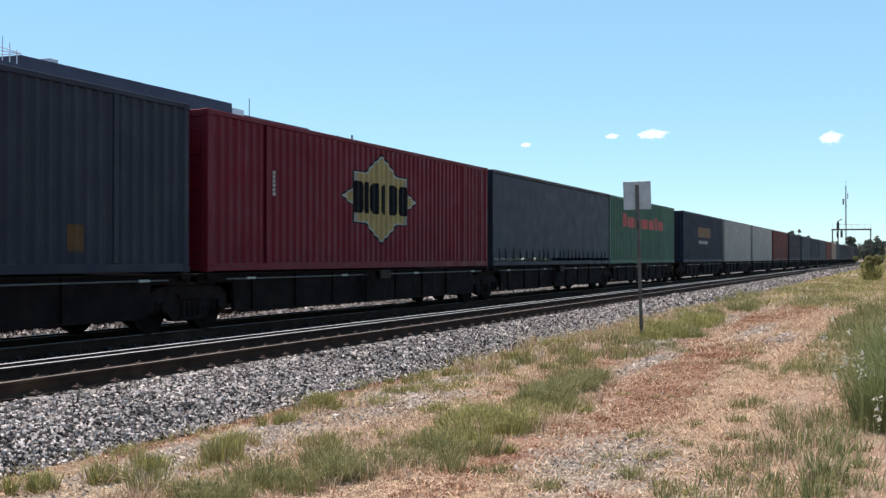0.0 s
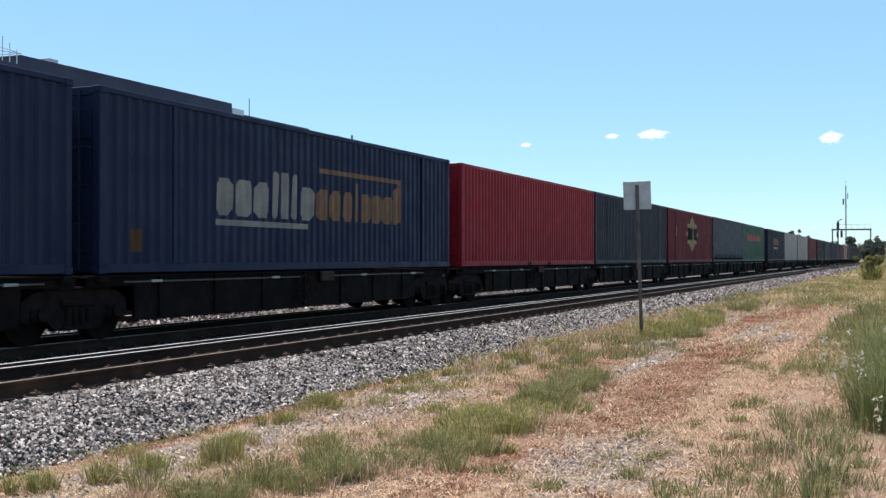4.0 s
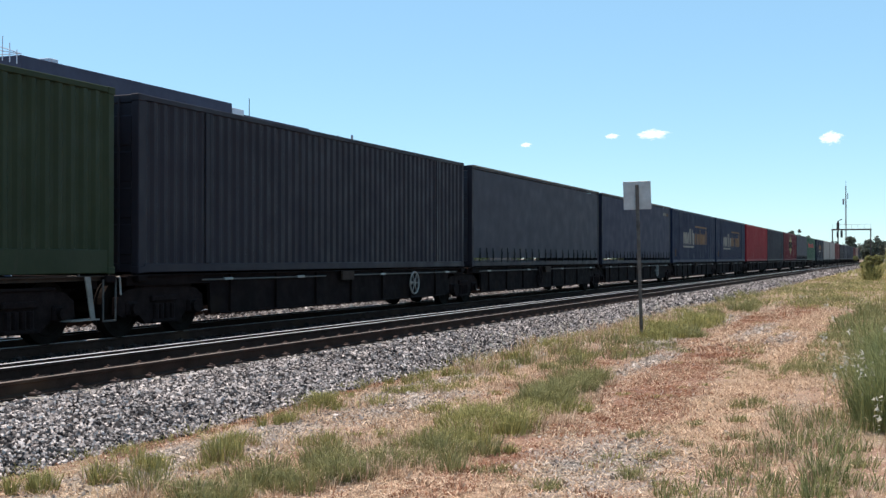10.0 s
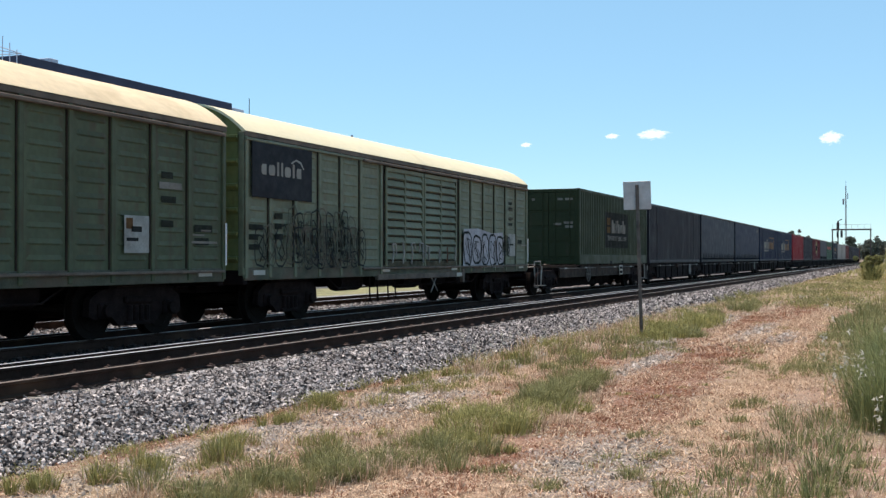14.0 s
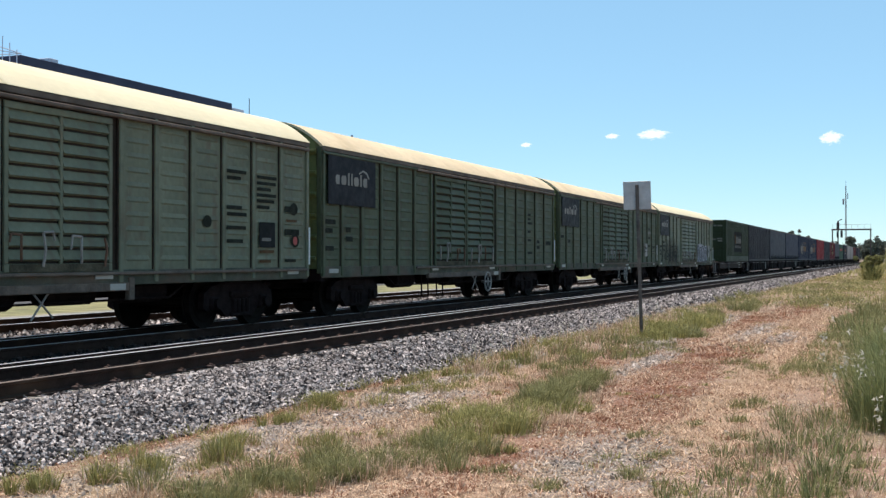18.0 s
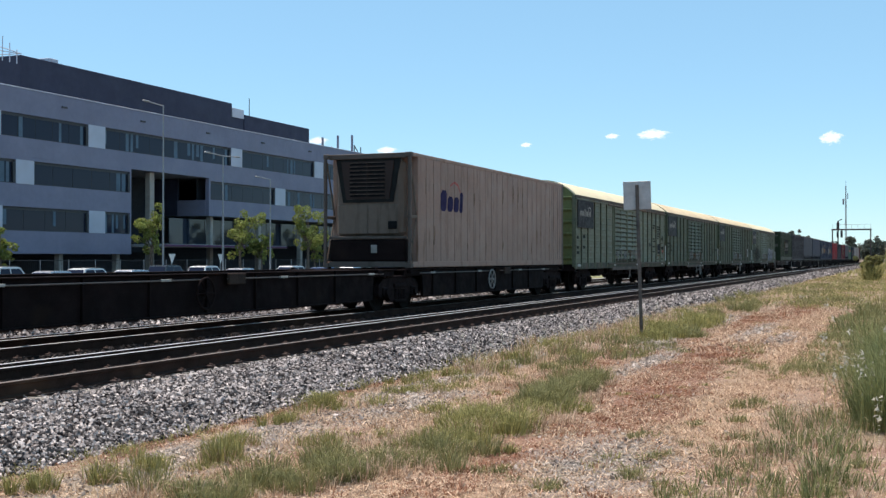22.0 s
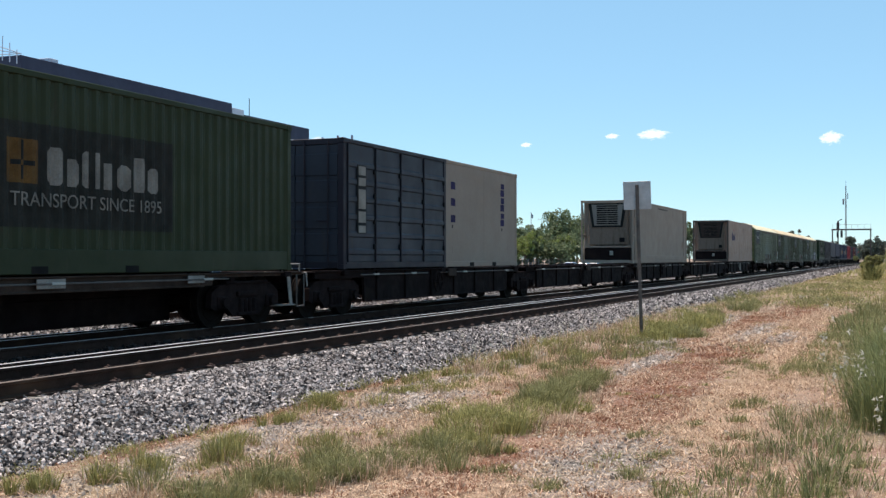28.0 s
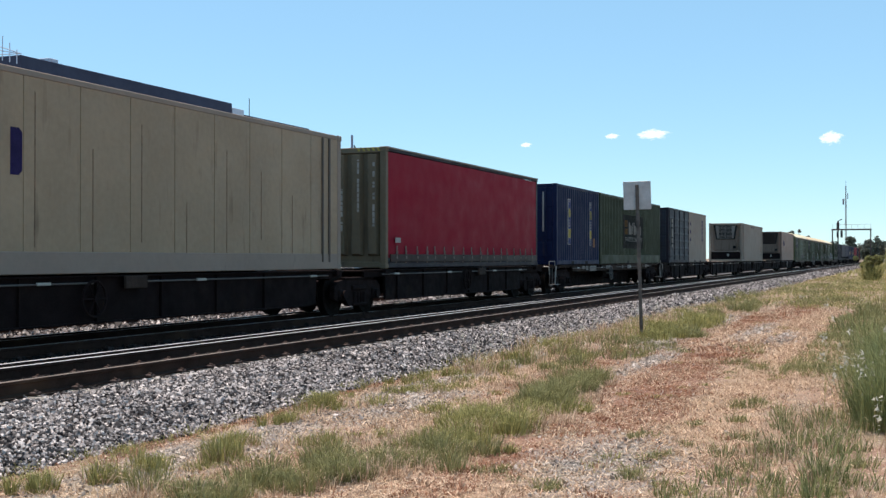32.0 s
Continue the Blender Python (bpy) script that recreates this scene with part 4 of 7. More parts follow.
painted_each(c, "number_bar", bar_rows(5.21, 1.12, 0.07, 1.35, 13, 8, upright=True), INK["pale"], sh, x0, out, "column of small pale marks")
painted(c, "hazard_label", [rect(5.13, 5.43, 0.67, 1.02)], INK["orange"], sh, x0, out, "orange hazard label")
part("number", Bag().box(0.01, 0.02, -0.75, -0.69, 1.2, 2.6), INK["pale"], c)

c, sh, x0, out = container(-253.35, 6.06, P["bluegrey"], "blue-grey twenty-foot container with folding side doors", skin="side_door", posts=P["dark"])
part("number", Bag().box(0.66, 1.12, -1.235, -1.224, 0.8, 2.35, 0.002), INK["charcoal"], c)
for i, (a, b) in enumerate(((2.12, 2.32), (1.88, 2.06), (1.36, 1.80), (1.05, 1.30), (0.82, 0.98))):
    part("writing", Bag().box(0.72, 1.08, -1.24, -1.235, a, b), INK["white"], c)
c, sh, x0, out = container(-247.3, 6.06, P["reefer"], "pale grey-white smooth twenty-foot container with blue upright lettering", skin="smooth", pockets=(2.0, 3.9))
for x in (0.38, 4.5):
    painted_each(c, "name_block", [rect(x + (0.03 if i % 2 else 0.0), x + 0.34, 1.22 + i * 0.225, 1.22 + i * 0.225 + (0.2, 0.16, 0.205, 0.18)[i % 4]) for i in range(6)], INK["violet"], sh, x0, out, "column of blue blocks")
    painted_each(c, "number_bar", bar_rows(x + 0.08, 0.95, 0.12, 0.3, 3, 4, upright=True), INK["charcoal"], sh, x0, out)
container_wagon(-254.6, -240.7, pads=(-253.2, -247.5, -247.1, -241.4), brake=False, joined=(False, True))

c, sh, x0, out = container(-194.2, 13.75, P["cream"], "grimy cream refrigerated container with ribbed sides and violet name blocks", skin="grooved", back="fridge", posts=P["frame"], category="refrigerated container")
painted_each(c, "name_block", word_blocks(2.0, 1.5, 1.7, 0.56, "Tont", 0.06), INK["violet"], sh, x0, out, "violet name blocks")
rr = random.Random(77)
for k in range(38):                                       # rust bleeding from the grooves and along the edges
    x, z = 0.5 + 0.5 * rr.randint(1, 25) + rr.uniform(-0.05, 0.06), rr.uniform(0.3, 2.1)
    if not 1.9 < x < 3.8:
        w, h = rr.uniform(0.05, 0.13), rr.uniform(0.2, 0.6)
        painted(c, "rust_stain", [[(x, z), (x + w * 0.6, z + 0.05), (x + w, z + h * 0.5), (x + w * 0.7, z + h), (x + w * 0.3, z + h * 0.9)]], INK["stain"], sh, x0, out, proud=0.003)
painted(c, "name_arc", [[(2.7, 2.22), (3.0, 2.34), (3.3, 2.28), (3.5, 2.05), (3.44, 2.05), (3.26, 2.22), (3.0, 2.28), (2.72, 2.17)]], INK["red"], sh, x0, out, "thin red arc")
for x in (12.32, 12.5, 12.62, 12.85, 13.05, 13.3, 13.48):
    painted(c, "dark_joint", [rect(x, x + 0.022, 0.2, 2.72)], P["brown"], sh, x0, out, proud=0.003)
for ch in c.children:
    if ch.name.startswith(("top_rail", "bottom_rail")):
        ch.data.materials[0] = P["cream"]
set_on(-194.2, 13.75, wheel_at=6.3, joined=(True, False))
container_wagon(-209.95, -194.9, pads=(-208.9, -196.0), brake=False)
c, sh, x0, out = container(-224.4, 13.75, P["reefer"], "grey-white smooth refrigerated container with an orange sticker", skin="smooth", back="fridge", posts=P["reefer"], louvre=P["louvre"], category="refrigerated container")
painted(c, "sticker", [rect(12.2, 12.5, 0.75, 1.12)], INK["orange"], sh, x0, out, "orange sticker")
for x in (0.72, 1.0, 1.32):
    part("joint_post", Bag().box(x, x + 0.09, -1.235, -1.20, 0.16, 2.8, 0.01), P["reefer"], c)
part("joint_post", Bag().box(12.7, 12.8, -1.23, -1.20, 0.16, 2.8, 0.01), P["reefer"], c)
part("joint_post", Bag().box(13.3, 13.4, -1.23, -1.20, 0.16, 2.8, 0.01), P["reefer"], c)
part("bottom_fold", Bag().box(1.45, 12.68, -1.222, -1.20, 0.165, 0.36, 0.008), P["reefer"], c)
part("dark_joint", Bag().box(1.405, 1.425, -1.214, -1.204, 0.16, 2.8), P["brown"], c)
part("dark_joint", Bag().box(12.675, 12.69, -1.214, -1.204, 0.16, 2.8), P["brown"], c)
painted(c, "dirt_smear", [[(5.6, 2.69), (6.8, 2.66), (8.2, 2.68), (8.25, 2.72), (6.6, 2.74), (5.7, 2.73)]], P["brown"], sh, x0, out, "brown smear under the top rail")
for x, z, w, h in ((2.75, 2.1, 0.015, 0.5), (9.6, 2.3, 0.02, 0.4)):
    painted(c, "rust_run", [rect(x, x + w, z, z + h)], P["frame"], sh, x0, out)
set_on(-224.4, 13.75, brake=False)
container_wagon(-240.1, -225.1, pads=(-239.0, -226.2), brake=False)

c, sh, x0, out = container(-288.55, 12.1, P["curtain_red"], "crimson curtain-sided container with olive ribbed end", skin="curtain", back="ribs", posts=P["olive"], straps=INK["strap"])
for ch in c.children:
    if ch.name.startswith(("top_rail", "bottom_rail", "roof_panel")) or ch.name.startswith("corner_") and ch.bound_box[0][0] > 6:
        ch.data.materials[0] = P["dark"]
part("dirty_hem", Bag().box(0.2, 11.9, -1.262, -1.235, 0.16, 0.34, 0.006), P["brown"], c, "dirty lower hem of the curtain")
part("label_plate", Bag().box(0.45, 0.75, -1.275, -1.262, 0.62, 0.74), INK["pale"], c)
wr = random.Random(31)
for yy, a, b in ((-0.93, 1.0, 2.62), (-0.52, 1.35, 2.6), (-0.08, 0.9, 1.9), (0.35, 0.9, 1.9), (0.75, 0.9, 1.8)):
    while a < b:                                          # columns of small upright marks
        e = min(b, a + wr.uniform(0.05, 0.16))
        part("writing", Bag().box(-0.006, 0.0, yy, yy + 0.055, a, e), INK["pale"], c)
        a = e + wr.choice((0.02, 0.03, 0.12))
for k in range(6):
    part("hazard_stripe", Bag().prism([(-1.2 + k * 0.13, 2.80), (-1.14 + k * 0.13, 2.80), (-1.10 + k * 0.13, 2.88), (-1.16 + k * 0.13, 2.88)], "x", 0.012, 0.018), INK["yellow"], c)
part("hazard_label", Bag().box(-0.006, 0.0, 0.35, 0.6, 0.55, 0.85), INK["yellow"], c)
set_on(-288.55, 12.1, front_gap=0.9, rear_gap=1.1, brake=False, wheel_at=6.5, joined=(True, False))
c, sh, x0, out = container(-305.5, 14.63, P["tan"], "weathered tan panelled container with a violet name mark", skin="panelled", plain_foot=0.18, posts=P["reefer"])
painted_each(c, "name_block", word_blocks(2.38, 1.40, 2.6, 0.66, "Tnont"), INK["violet"], sh, x0, out, "dark violet name blocks")
for x in (13.75, 14.05):
    part("joint_post", Bag().box(x, x + 0.07, -1.235, -1.20, 0.16, 2.8, 0.01), P["frame"], c)
for x, z0, z1 in ((2.6, 0.3, 2.5), (3.9, 0.3, 1.6), (5.15, 0.4, 2.6), (6.4, 0.3, 1.9), (7.6, 0.5, 2.4), (8.85, 0.3, 1.2), (10.1, 0.3, 2.2), (11.3, 0.6, 1.9), (12.5, 0.3, 1.5)):
    part("rust_run", Bag().box(x, x + 0.014, -1.211, -1.206, z0, z1), INK["stain"], c)
set_on(-305.5, 14.63, brake=False)
# ---- the louvred vans ----
VAN_POSTS = (0.06, 0.92, 1.90, 2.92, 3.90, 4.87, 5.95, 11.02, 11.92, 12.94, 13.91, 14.92, 15.94, 17.0)
MV = dict(
    body=paint("van_green", (0.071, 0.084, 0.048), 0.62, dirt=(0.072, 0.050, 0.032), amount=0.52, vary=0.2, spec=0.2),
    pale=paint("van_green_pale", (0.146, 0.157, 0.105), 0.62, dirt=(0.12, 0.085, 0.055), amount=0.48, vary=0.2, spec=0.2),
    # end green made brighter than the sides, the light on it painted in
    end=paint("van_end_lit_green", (0.18, 0.20, 0.082), 0.6, dirt=(0.06, 0.05, 0.03), amount=0.42, vary=0.15),
    roof=mat("van_roof", (0.69, 0.605, 0.40), 0.75, vary=0.06, scale=0.8, fine=8.0, bump=0.05, dirt=(0.55, 0.44, 0.27), dirt_amount=0.30, dirt_scale=0.5),
    rusty=mat("van_rust", (0.115, 0.085, 0.065), 0.9, vary=0.35, scale=3.0),
    board=mat("van_board", (0.014, 0.014, 0.018), 0.6, vary=0.2, spec=0.1),
    boards=mat("door_boards", (0.075, 0.066, 0.045), 0.9, vary=0.5, scale=3.0, spec=0.1),
    sill=mat("van_sill", (0.068, 0.070, 0.046), 0.9, vary=0.35, scale=2.5, dirt=(0.11, 0.072, 0.050), dirt_amount=0.7, dirt_scale=1.8, streak=0.6),
    roof_tan=mat("van_roof_stained", (0.66, 0.52, 0.33), 0.8, vary=0.12, scale=0.8, fine=8.0, bump=0.05, dirt=(0.40, 0.29, 0.16), dirt_amount=0.5, dirt_scale=0.6),
)
VAN_Y = 1.33


def stroke(b, pts, w, y):
    """A flat painted stroke along points in x, z."""
    v = []
    for i, (px, pz) in enumerate(pts):
        (xa, za), (xb, zb) = pts[max(i - 1, 0)], pts[min(i + 1, len(pts) - 1)]
        d = math.hypot(xb - xa, zb - za) or 1
        nx, nz = -(zb - za) / d * w, (xb - xa) / d * w
        v += [(px - nx, y, pz - nz), (px + nx, y, pz + nz)]
    b.add(v, [(2 * i, 2 * i + 2, 2 * i + 3, 2 * i + 1) for i in range(len(pts) - 1)])


def scrawl(van, x0, x1, z0, z1, seed, fill, n, ink=None, wide=0.018):
    """Spray paint on the side: a row of bulging outlined shapes, filled pale or left open."""
    rnd = random.Random(seed)
    y = -VAN_Y - 0.034
    for i in range(n):
        cx = x0 + (x1 - x0) * (i + 0.5) / n
        hw, lean = (x1 - x0) / n * (rnd.uniform(0.42, 0.52) if ink else rnd.uniform(0.56, 0.72)), rnd.uniform(-0.12, 0.12)
        lo, hi = z0 + rnd.uniform(0, 0.10) * (z1 - z0), z1 - rnd.uniform(0, 0.16) * (z1 - z0)
        ring = []
        for j in range(14):
            a = j * math.tau / 14
            e = lambda q: math.copysign(abs(q) ** 0.6, q)
            px, pz = cx + hw * e(math.cos(a)) * rnd.uniform(0.82, 1.1), (lo + hi) / 2 + (hi - lo) / 2 * e(math.sin(a)) * rnd.uniform(0.88, 1.06)
            ring.append((px + lean * (pz - lo), pz))
        if fill:
            b = Bag().add([(px, y - 0.001 * i, pz) for px, pz in ring], [tuple(range(14))])
            part("spray_shape", b, fill, van, "pale spray-painted shape")
        b = Bag()
        stroke(b, ring + ring[:2], 0.024 if fill else wide, y - 0.004 - 0.001 * i)
        t = [(cx + hw * rnd.uniform(-0.5, 0.5), lo + (hi - lo) * q) for q in (0.12, 0.35, 0.55, 0.8)]
        stroke(b, t, 0.022 if fill else wide, y - 0.005 - 0.001 * i)
        if not fill:
            stroke(b, [(cx + hw * 0.7 * math.cos(q * 1.1 + i), (lo + hi) / 2 + (hi - lo) * 0.3 * math.sin(q * 0.9 + i)) for q in range(7)], 0.016, y - 0.006)
        part("spray_outline", b, ink or (INK["charcoal"] if fill or (i + seed) % 2 else MV["sill"]), van, "dark spray-painted outline")


INK["stencil"] = mat("worn_stencil", (0.020, 0.022, 0.016), 0.8, vary=0.5, scale=6.0, spec=0.1)
INK["spray"] = mat("spray_white", (0.33, 0.315, 0.34), 0.7, vary=0.3, spec=0.15)
# dark brown for rust, and for shade painted beside posts and behind louvres
MV["gap"] = mat("rust_shade_gap", (0.035, 0.026, 0.02), 0.9, vary=0.3, spec=0.1)


def louvred_van(rear, skin, words, brake=False, roof="roof"):
    n = 17.06
    v = thing("louvred_van", words, "railway van", "green vans of the train")
    bm = MV[skin]
    hook = random.Random(int(-rear))
    part("underframe", Bag().box(0.05, n - 0.05, -0.25, 0.25, 0.62, 0.98, 0.02), M["chassis"], v)
    for s in (-1, 1):
        part("side_sill", Bag().box(0.02, n - 0.02, s * VAN_Y, s * (VAN_Y - 0.10), 0.86, 1.10, 0.012), MV["sill"], v, "rust-stained side sill")
        part("eave_rail", Bag().box(-0.02, n + 0.02, s * (VAN_Y + 0.02), s * (VAN_Y - 0.06), 3.53, 3.63, 0.012), MV["rusty"], v, "rusty eaves rail")
    part("floor", Bag().box(0.05, n - 0.05, -VAN_Y + 0.1, VAN_Y - 0.1, 0.98, 1.08), M["chassis"], v)
    # side panels with pressed ribs, and posts
    for a, b in zip(VAN_POSTS, VAN_POSTS[1:]):
        if b - a > 3:
            continue
        pb = Bag().box(a + 0.03, b - 0.03, -VAN_Y + 0.022, -VAN_Y + 0.06, 1.10, 3.54)
        x0, x1, y0 = a + 0.20, b - 0.18, -VAN_Y + 0.022
        rib = Bag().add([(x0 - 0.07, y0, 0.06), (x0 + 0.03, y0 - 0.017, 0.055), (x1 - 0.03, y0 - 0.017, 0.055), (x1 + 0.07, y0, 0.06), (x0, y0, 0.030), (x1, y0, 0.030), (x0, y0, 0.125), (x1, y0, 0.125)],
                        [(4, 5, 2, 1), (0, 4, 1), (5, 3, 2), (1, 2, 7, 6), (0, 1, 6), (2, 3, 7)]).mesh("pressed_rib", bm)
        panel = part("side_panel", pb, bm, v)
        for j in range(10):
            part("pressed_rib", rib, None, panel, at=(0, 0, 1.20 + j * 0.232))
    far = Bag().box(0.05, n - 0.05, VAN_Y - 0.06, VAN_Y - 0.02, 1.10, 3.54)
    part("side_panel", far, bm, v)
    post = Bag().box(-0.050, 0.050, -VAN_Y - 0.025, -VAN_Y + 0.05, 0.90, 3.54, 0.012).mesh("side_post", bm)
    # strips paint the shadow lines, with some rust, along both post edges
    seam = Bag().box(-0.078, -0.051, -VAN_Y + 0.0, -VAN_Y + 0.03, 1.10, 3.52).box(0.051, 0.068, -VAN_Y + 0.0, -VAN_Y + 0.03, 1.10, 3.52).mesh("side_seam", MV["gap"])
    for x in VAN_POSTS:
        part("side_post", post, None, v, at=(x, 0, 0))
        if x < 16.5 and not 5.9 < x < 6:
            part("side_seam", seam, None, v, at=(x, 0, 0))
    # doors: two leaves of louvres with pale handles
    # the dark backing paints the shade between the louvres
    part("door_backing", Bag().box(5.99, 10.98, -VAN_Y + 0.04, -VAN_Y + 0.07, 1.08, 3.5), MV["gap"], v)
    for a, b in ((6.20, 8.46), (8.52, 10.80)):
        d = part("door", Bag().box(a, b, -VAN_Y - 0.02, -VAN_Y + 0.03, 1.08, 1.20, 0.01).box(a, b, -VAN_Y - 0.02, -VAN_Y + 0.03, 3.32, 3.42, 0.01).box(a, a + 0.08, -VAN_Y - 0.02, -VAN_Y + 0.03, 1.2, 3.32, 0.01).box(b - 0.08, b, -VAN_Y - 0.02, -VAN_Y + 0.03, 1.2, 3.32, 0.01).box((a + b) / 2 - 0.035, (a + b) / 2 + 0.035, -VAN_Y - 0.015, -VAN_Y + 0.03, 1.2, 3.32, 0.01), bm, v, "louvred door leaf")
        for h0, h1 in ((a + 0.09, (a + b) / 2 - 0.04), ((a + b) / 2 + 0.04, b - 0.09)):
            lv = Bag().add([(h0, -VAN_Y + 0.03, 0), (h1, -VAN_Y + 0.03, 0), (h1, -VAN_Y - 0.024, -0.135), (h0, -VAN_Y - 0.024, -0.135), (h0, -VAN_Y + 0.024, -0.160), (h1, -VAN_Y + 0.024, -0.160)], [(0, 1, 2, 3), (3, 2, 5, 4), (0, 3, 4), (1, 5, 2)]).mesh("louvre", bm)
            for j in range(11):
                part("louvre", lv, None, d, at=(0, 0, 3.315 - j * 0.192))
        for k in range(4):
            x = a + 0.22 + k * (b - a - 0.5) / 3 + hook.uniform(-0.12, 0.12)
            y, top, way = -VAN_Y - 0.07, 1.62 + hook.uniform(-0.12, 0.06), hook.choice((-1, 1))
            hb = Bag().tube((x, y, 1.14 + hook.uniform(0, 0.1)), (x + 0.03 * way, y - 0.02, 1.40), 0.021, 6).tube((x + 0.03 * way, y - 0.02, 1.40), (x, y, top), 0.021, 6)
            if hook.random() < 0.55:
                hb.tube((x, y, top), (x + 0.20 * way, y, top + 0.01), 0.018, 6).tube((x + 0.20 * way, y, top + 0.01), (x + 0.23 * way, y, top - hook.uniform(0.08, 0.3)), 0.018, 6)
            part("handle", hb, M["pale_steel"] if hook.random() < 0.75 else M["rust"], d, "bent steel handle")
        part("rust_stain", Bag().box(a + 0.09, b - 0.09, -VAN_Y - 0.028, -VAN_Y - 0.021, 1.085, 1.195), MV["boards"], d, "rust-brown stained bottom rail")
    part("door_track", Bag().box(4.9, n - 0.1, -VAN_Y - 0.09, -VAN_Y + 0.0, 3.44, 3.50, 0.012), MV["rusty"], v, "rusty sliding-door track")
    part("door_track", Bag().box(4.9, n - 0.1, -VAN_Y - 0.07, -VAN_Y + 0.0, 1.02, 1.07, 0.01), MV["rusty"], v)
    part("door_sill", Bag().box(5.75, 11.2, -VAN_Y - 0.03, -VAN_Y + 0.06, 0.77, 0.90, 0.012).box(11.2, 11.34, -VAN_Y - 0.03, -VAN_Y + 0.06, 0.62, 0.98, 0.012), MV["rusty"], v, "rust-brown beam below the doors")
    part("side_plate", Bag().box(10.72, 11.1, -VAN_Y - 0.04, -VAN_Y - 0.03, 0.785, 0.885, 0.003), M["reflector"], v, "small white plate")
    part("gutter", Bag().box(0.0, 5.2, -VAN_Y - 0.05, -VAN_Y + 0.0, 3.46, 3.52, 0.012), bm, v)
    # arched roof
    k = 18
    arc = []
    for i in range(k + 1):
        a = math.pi * i / k
        arc.append((-math.cos(a) * (VAN_Y + 0.03), 3.63 + 0.57 * (1 - abs(math.cos(a)) ** 2.3)))
    rf = Bag()
    xs = [-0.02, n + 0.02]
    vv = [(x, y, z) for x in xs for y, z in arc] + [(x, y * 0.97, z - 0.04) for x in xs for y, z in arc]
    q = k + 1
    fs = []
    for i in range(k):
        fs += [(i, i + 1, q + i + 1, q + i), (2 * q + i, 3 * q + i, 3 * q + i + 1, 2 * q + i + 1), (i, 2 * q + i, 2 * q + i + 1, i + 1), (q + i, q + i + 1, 3 * q + i + 1, 3 * q + i)]
    rf.add(vv, fs)
    part("roof", rf, MV[roof], v, "sun-bleached cream arched roof" if roof == "roof" else "stained tan arched roof", smooth=False)
    for x in (n / 2,):
        sv = [(x + dx, y * 1.004, z + 0.008) for dx in (-0.03, 0.03) for y, z in arc]
        part("roof_seam", Bag().add(sv, [(j, j + 1, q + j + 1, q + j) for j in range(k)]), MV[roof], v)
    # ends, in the green brightened as if lit
    for x, s in ((0.02, -1), (n - 0.02, 1)):
        o = [(-VAN_Y + 0.02, 1.05), (VAN_Y - 0.02, 1.05)] + [(y * 0.965, z - 0.01) for y, z in arc[::-1]]
        part("end_wall", Bag().prism(o, "x", x, x - s * 0.05), MV["end"], v)
        for j in range(6):
            z = 1.25 + j * 0.45
            part("end_rib", Bag().prism([(x - s * 0.01, z - 0.07), (x + s * 0.09, z + 0.01), (x + s * 0.09, z + 0.05), (x - s * 0.01, z + 0.07)], "y", -1.2, 1.2), MV["end"], v)
        for yy in (-1.27, 1.27):
            part("end_post", Bag().box(x + s * 0.05, x - s * 0.06, yy - 0.06, yy + 0.06, 0.95, 3.62, 0.015), bm, v)
        part("headstock", Bag().box(x + s * 0.02, x - s * 0.16, -1.3, 1.3, 0.78, 1.04, 0.02), M["chassis"], v)
    bogie(v, 2.15), bogie(v, n - 2.15)
    part("coupler", COUPLER, None, v, at=(n + 0.02, 0, 0))
    part("coupler", COUPLER, None, v, at=pose(-0.02, 0, 0, rz=180))
    part("brake_hose", HOSE, None, v, at=(n, 0, 0))
    for x, r in ((4.6, 0.20), (6.4, 0.16), (8.0, 0.22), (9.8, 0.18), (11.6, 0.20)):
        part("brake_gear", Bag().tube((x, -0.8, 0.74), (x + 1.1, -0.8, 0.74), r, 10), M["bogie"], v)
    part("truss_rod", Bag().tube((4.2, -1.1, 0.62), (12.6, -1.1, 0.62), 0.018, 6).tube((4.2, -1.1, 0.62), (3.6, -1.1, 0.9), 0.018, 6).tube((12.6, -1.1, 0.62), (13.2, -1.1, 0.9), 0.018, 6), M["bogie"], v)
    for x in (5.5, 6.5):
        part("foot_step", Bag().tube((x, -1.24, 0.95), (x, -1.26, 0.30), 0.018, 6).tube((x + 0.42, -1.24, 0.95), (x + 0.42, -1.26, 0.30), 0.018, 6).box(x - 0.02, x + 0.44, -1.32, -1.20, 0.29, 0.31), M["bogie"], v)
    part("brake_lever", Bag().tube((9.0, -1.27, 0.92), (9.55, -1.28, 0.42), 0.016, 6).tube((9.6, -1.27, 0.92), (9.1, -1.28, 0.40), 0.016, 6), M["pale_steel"], v)
    if brake:
        handwheel(v, 10.2, -1.36, 0.60, M["pale_steel"], "spoked pale handbrake wheel")
    for x in (0.3, 6.0, 10.4, 16.2):
        part("reflector", Bag().box(x, x + 0.42, -VAN_Y - 0.016, -VAN_Y, 0.96, 1.05), M["reflector"], v)
    part("end_handrail", Bag().tube((17.02, -1.37, 1.15), (17.02, -1.37, 1.9), 0.018, 6), M["white"], v, "white handrail")
    return ride(v, rear), bm


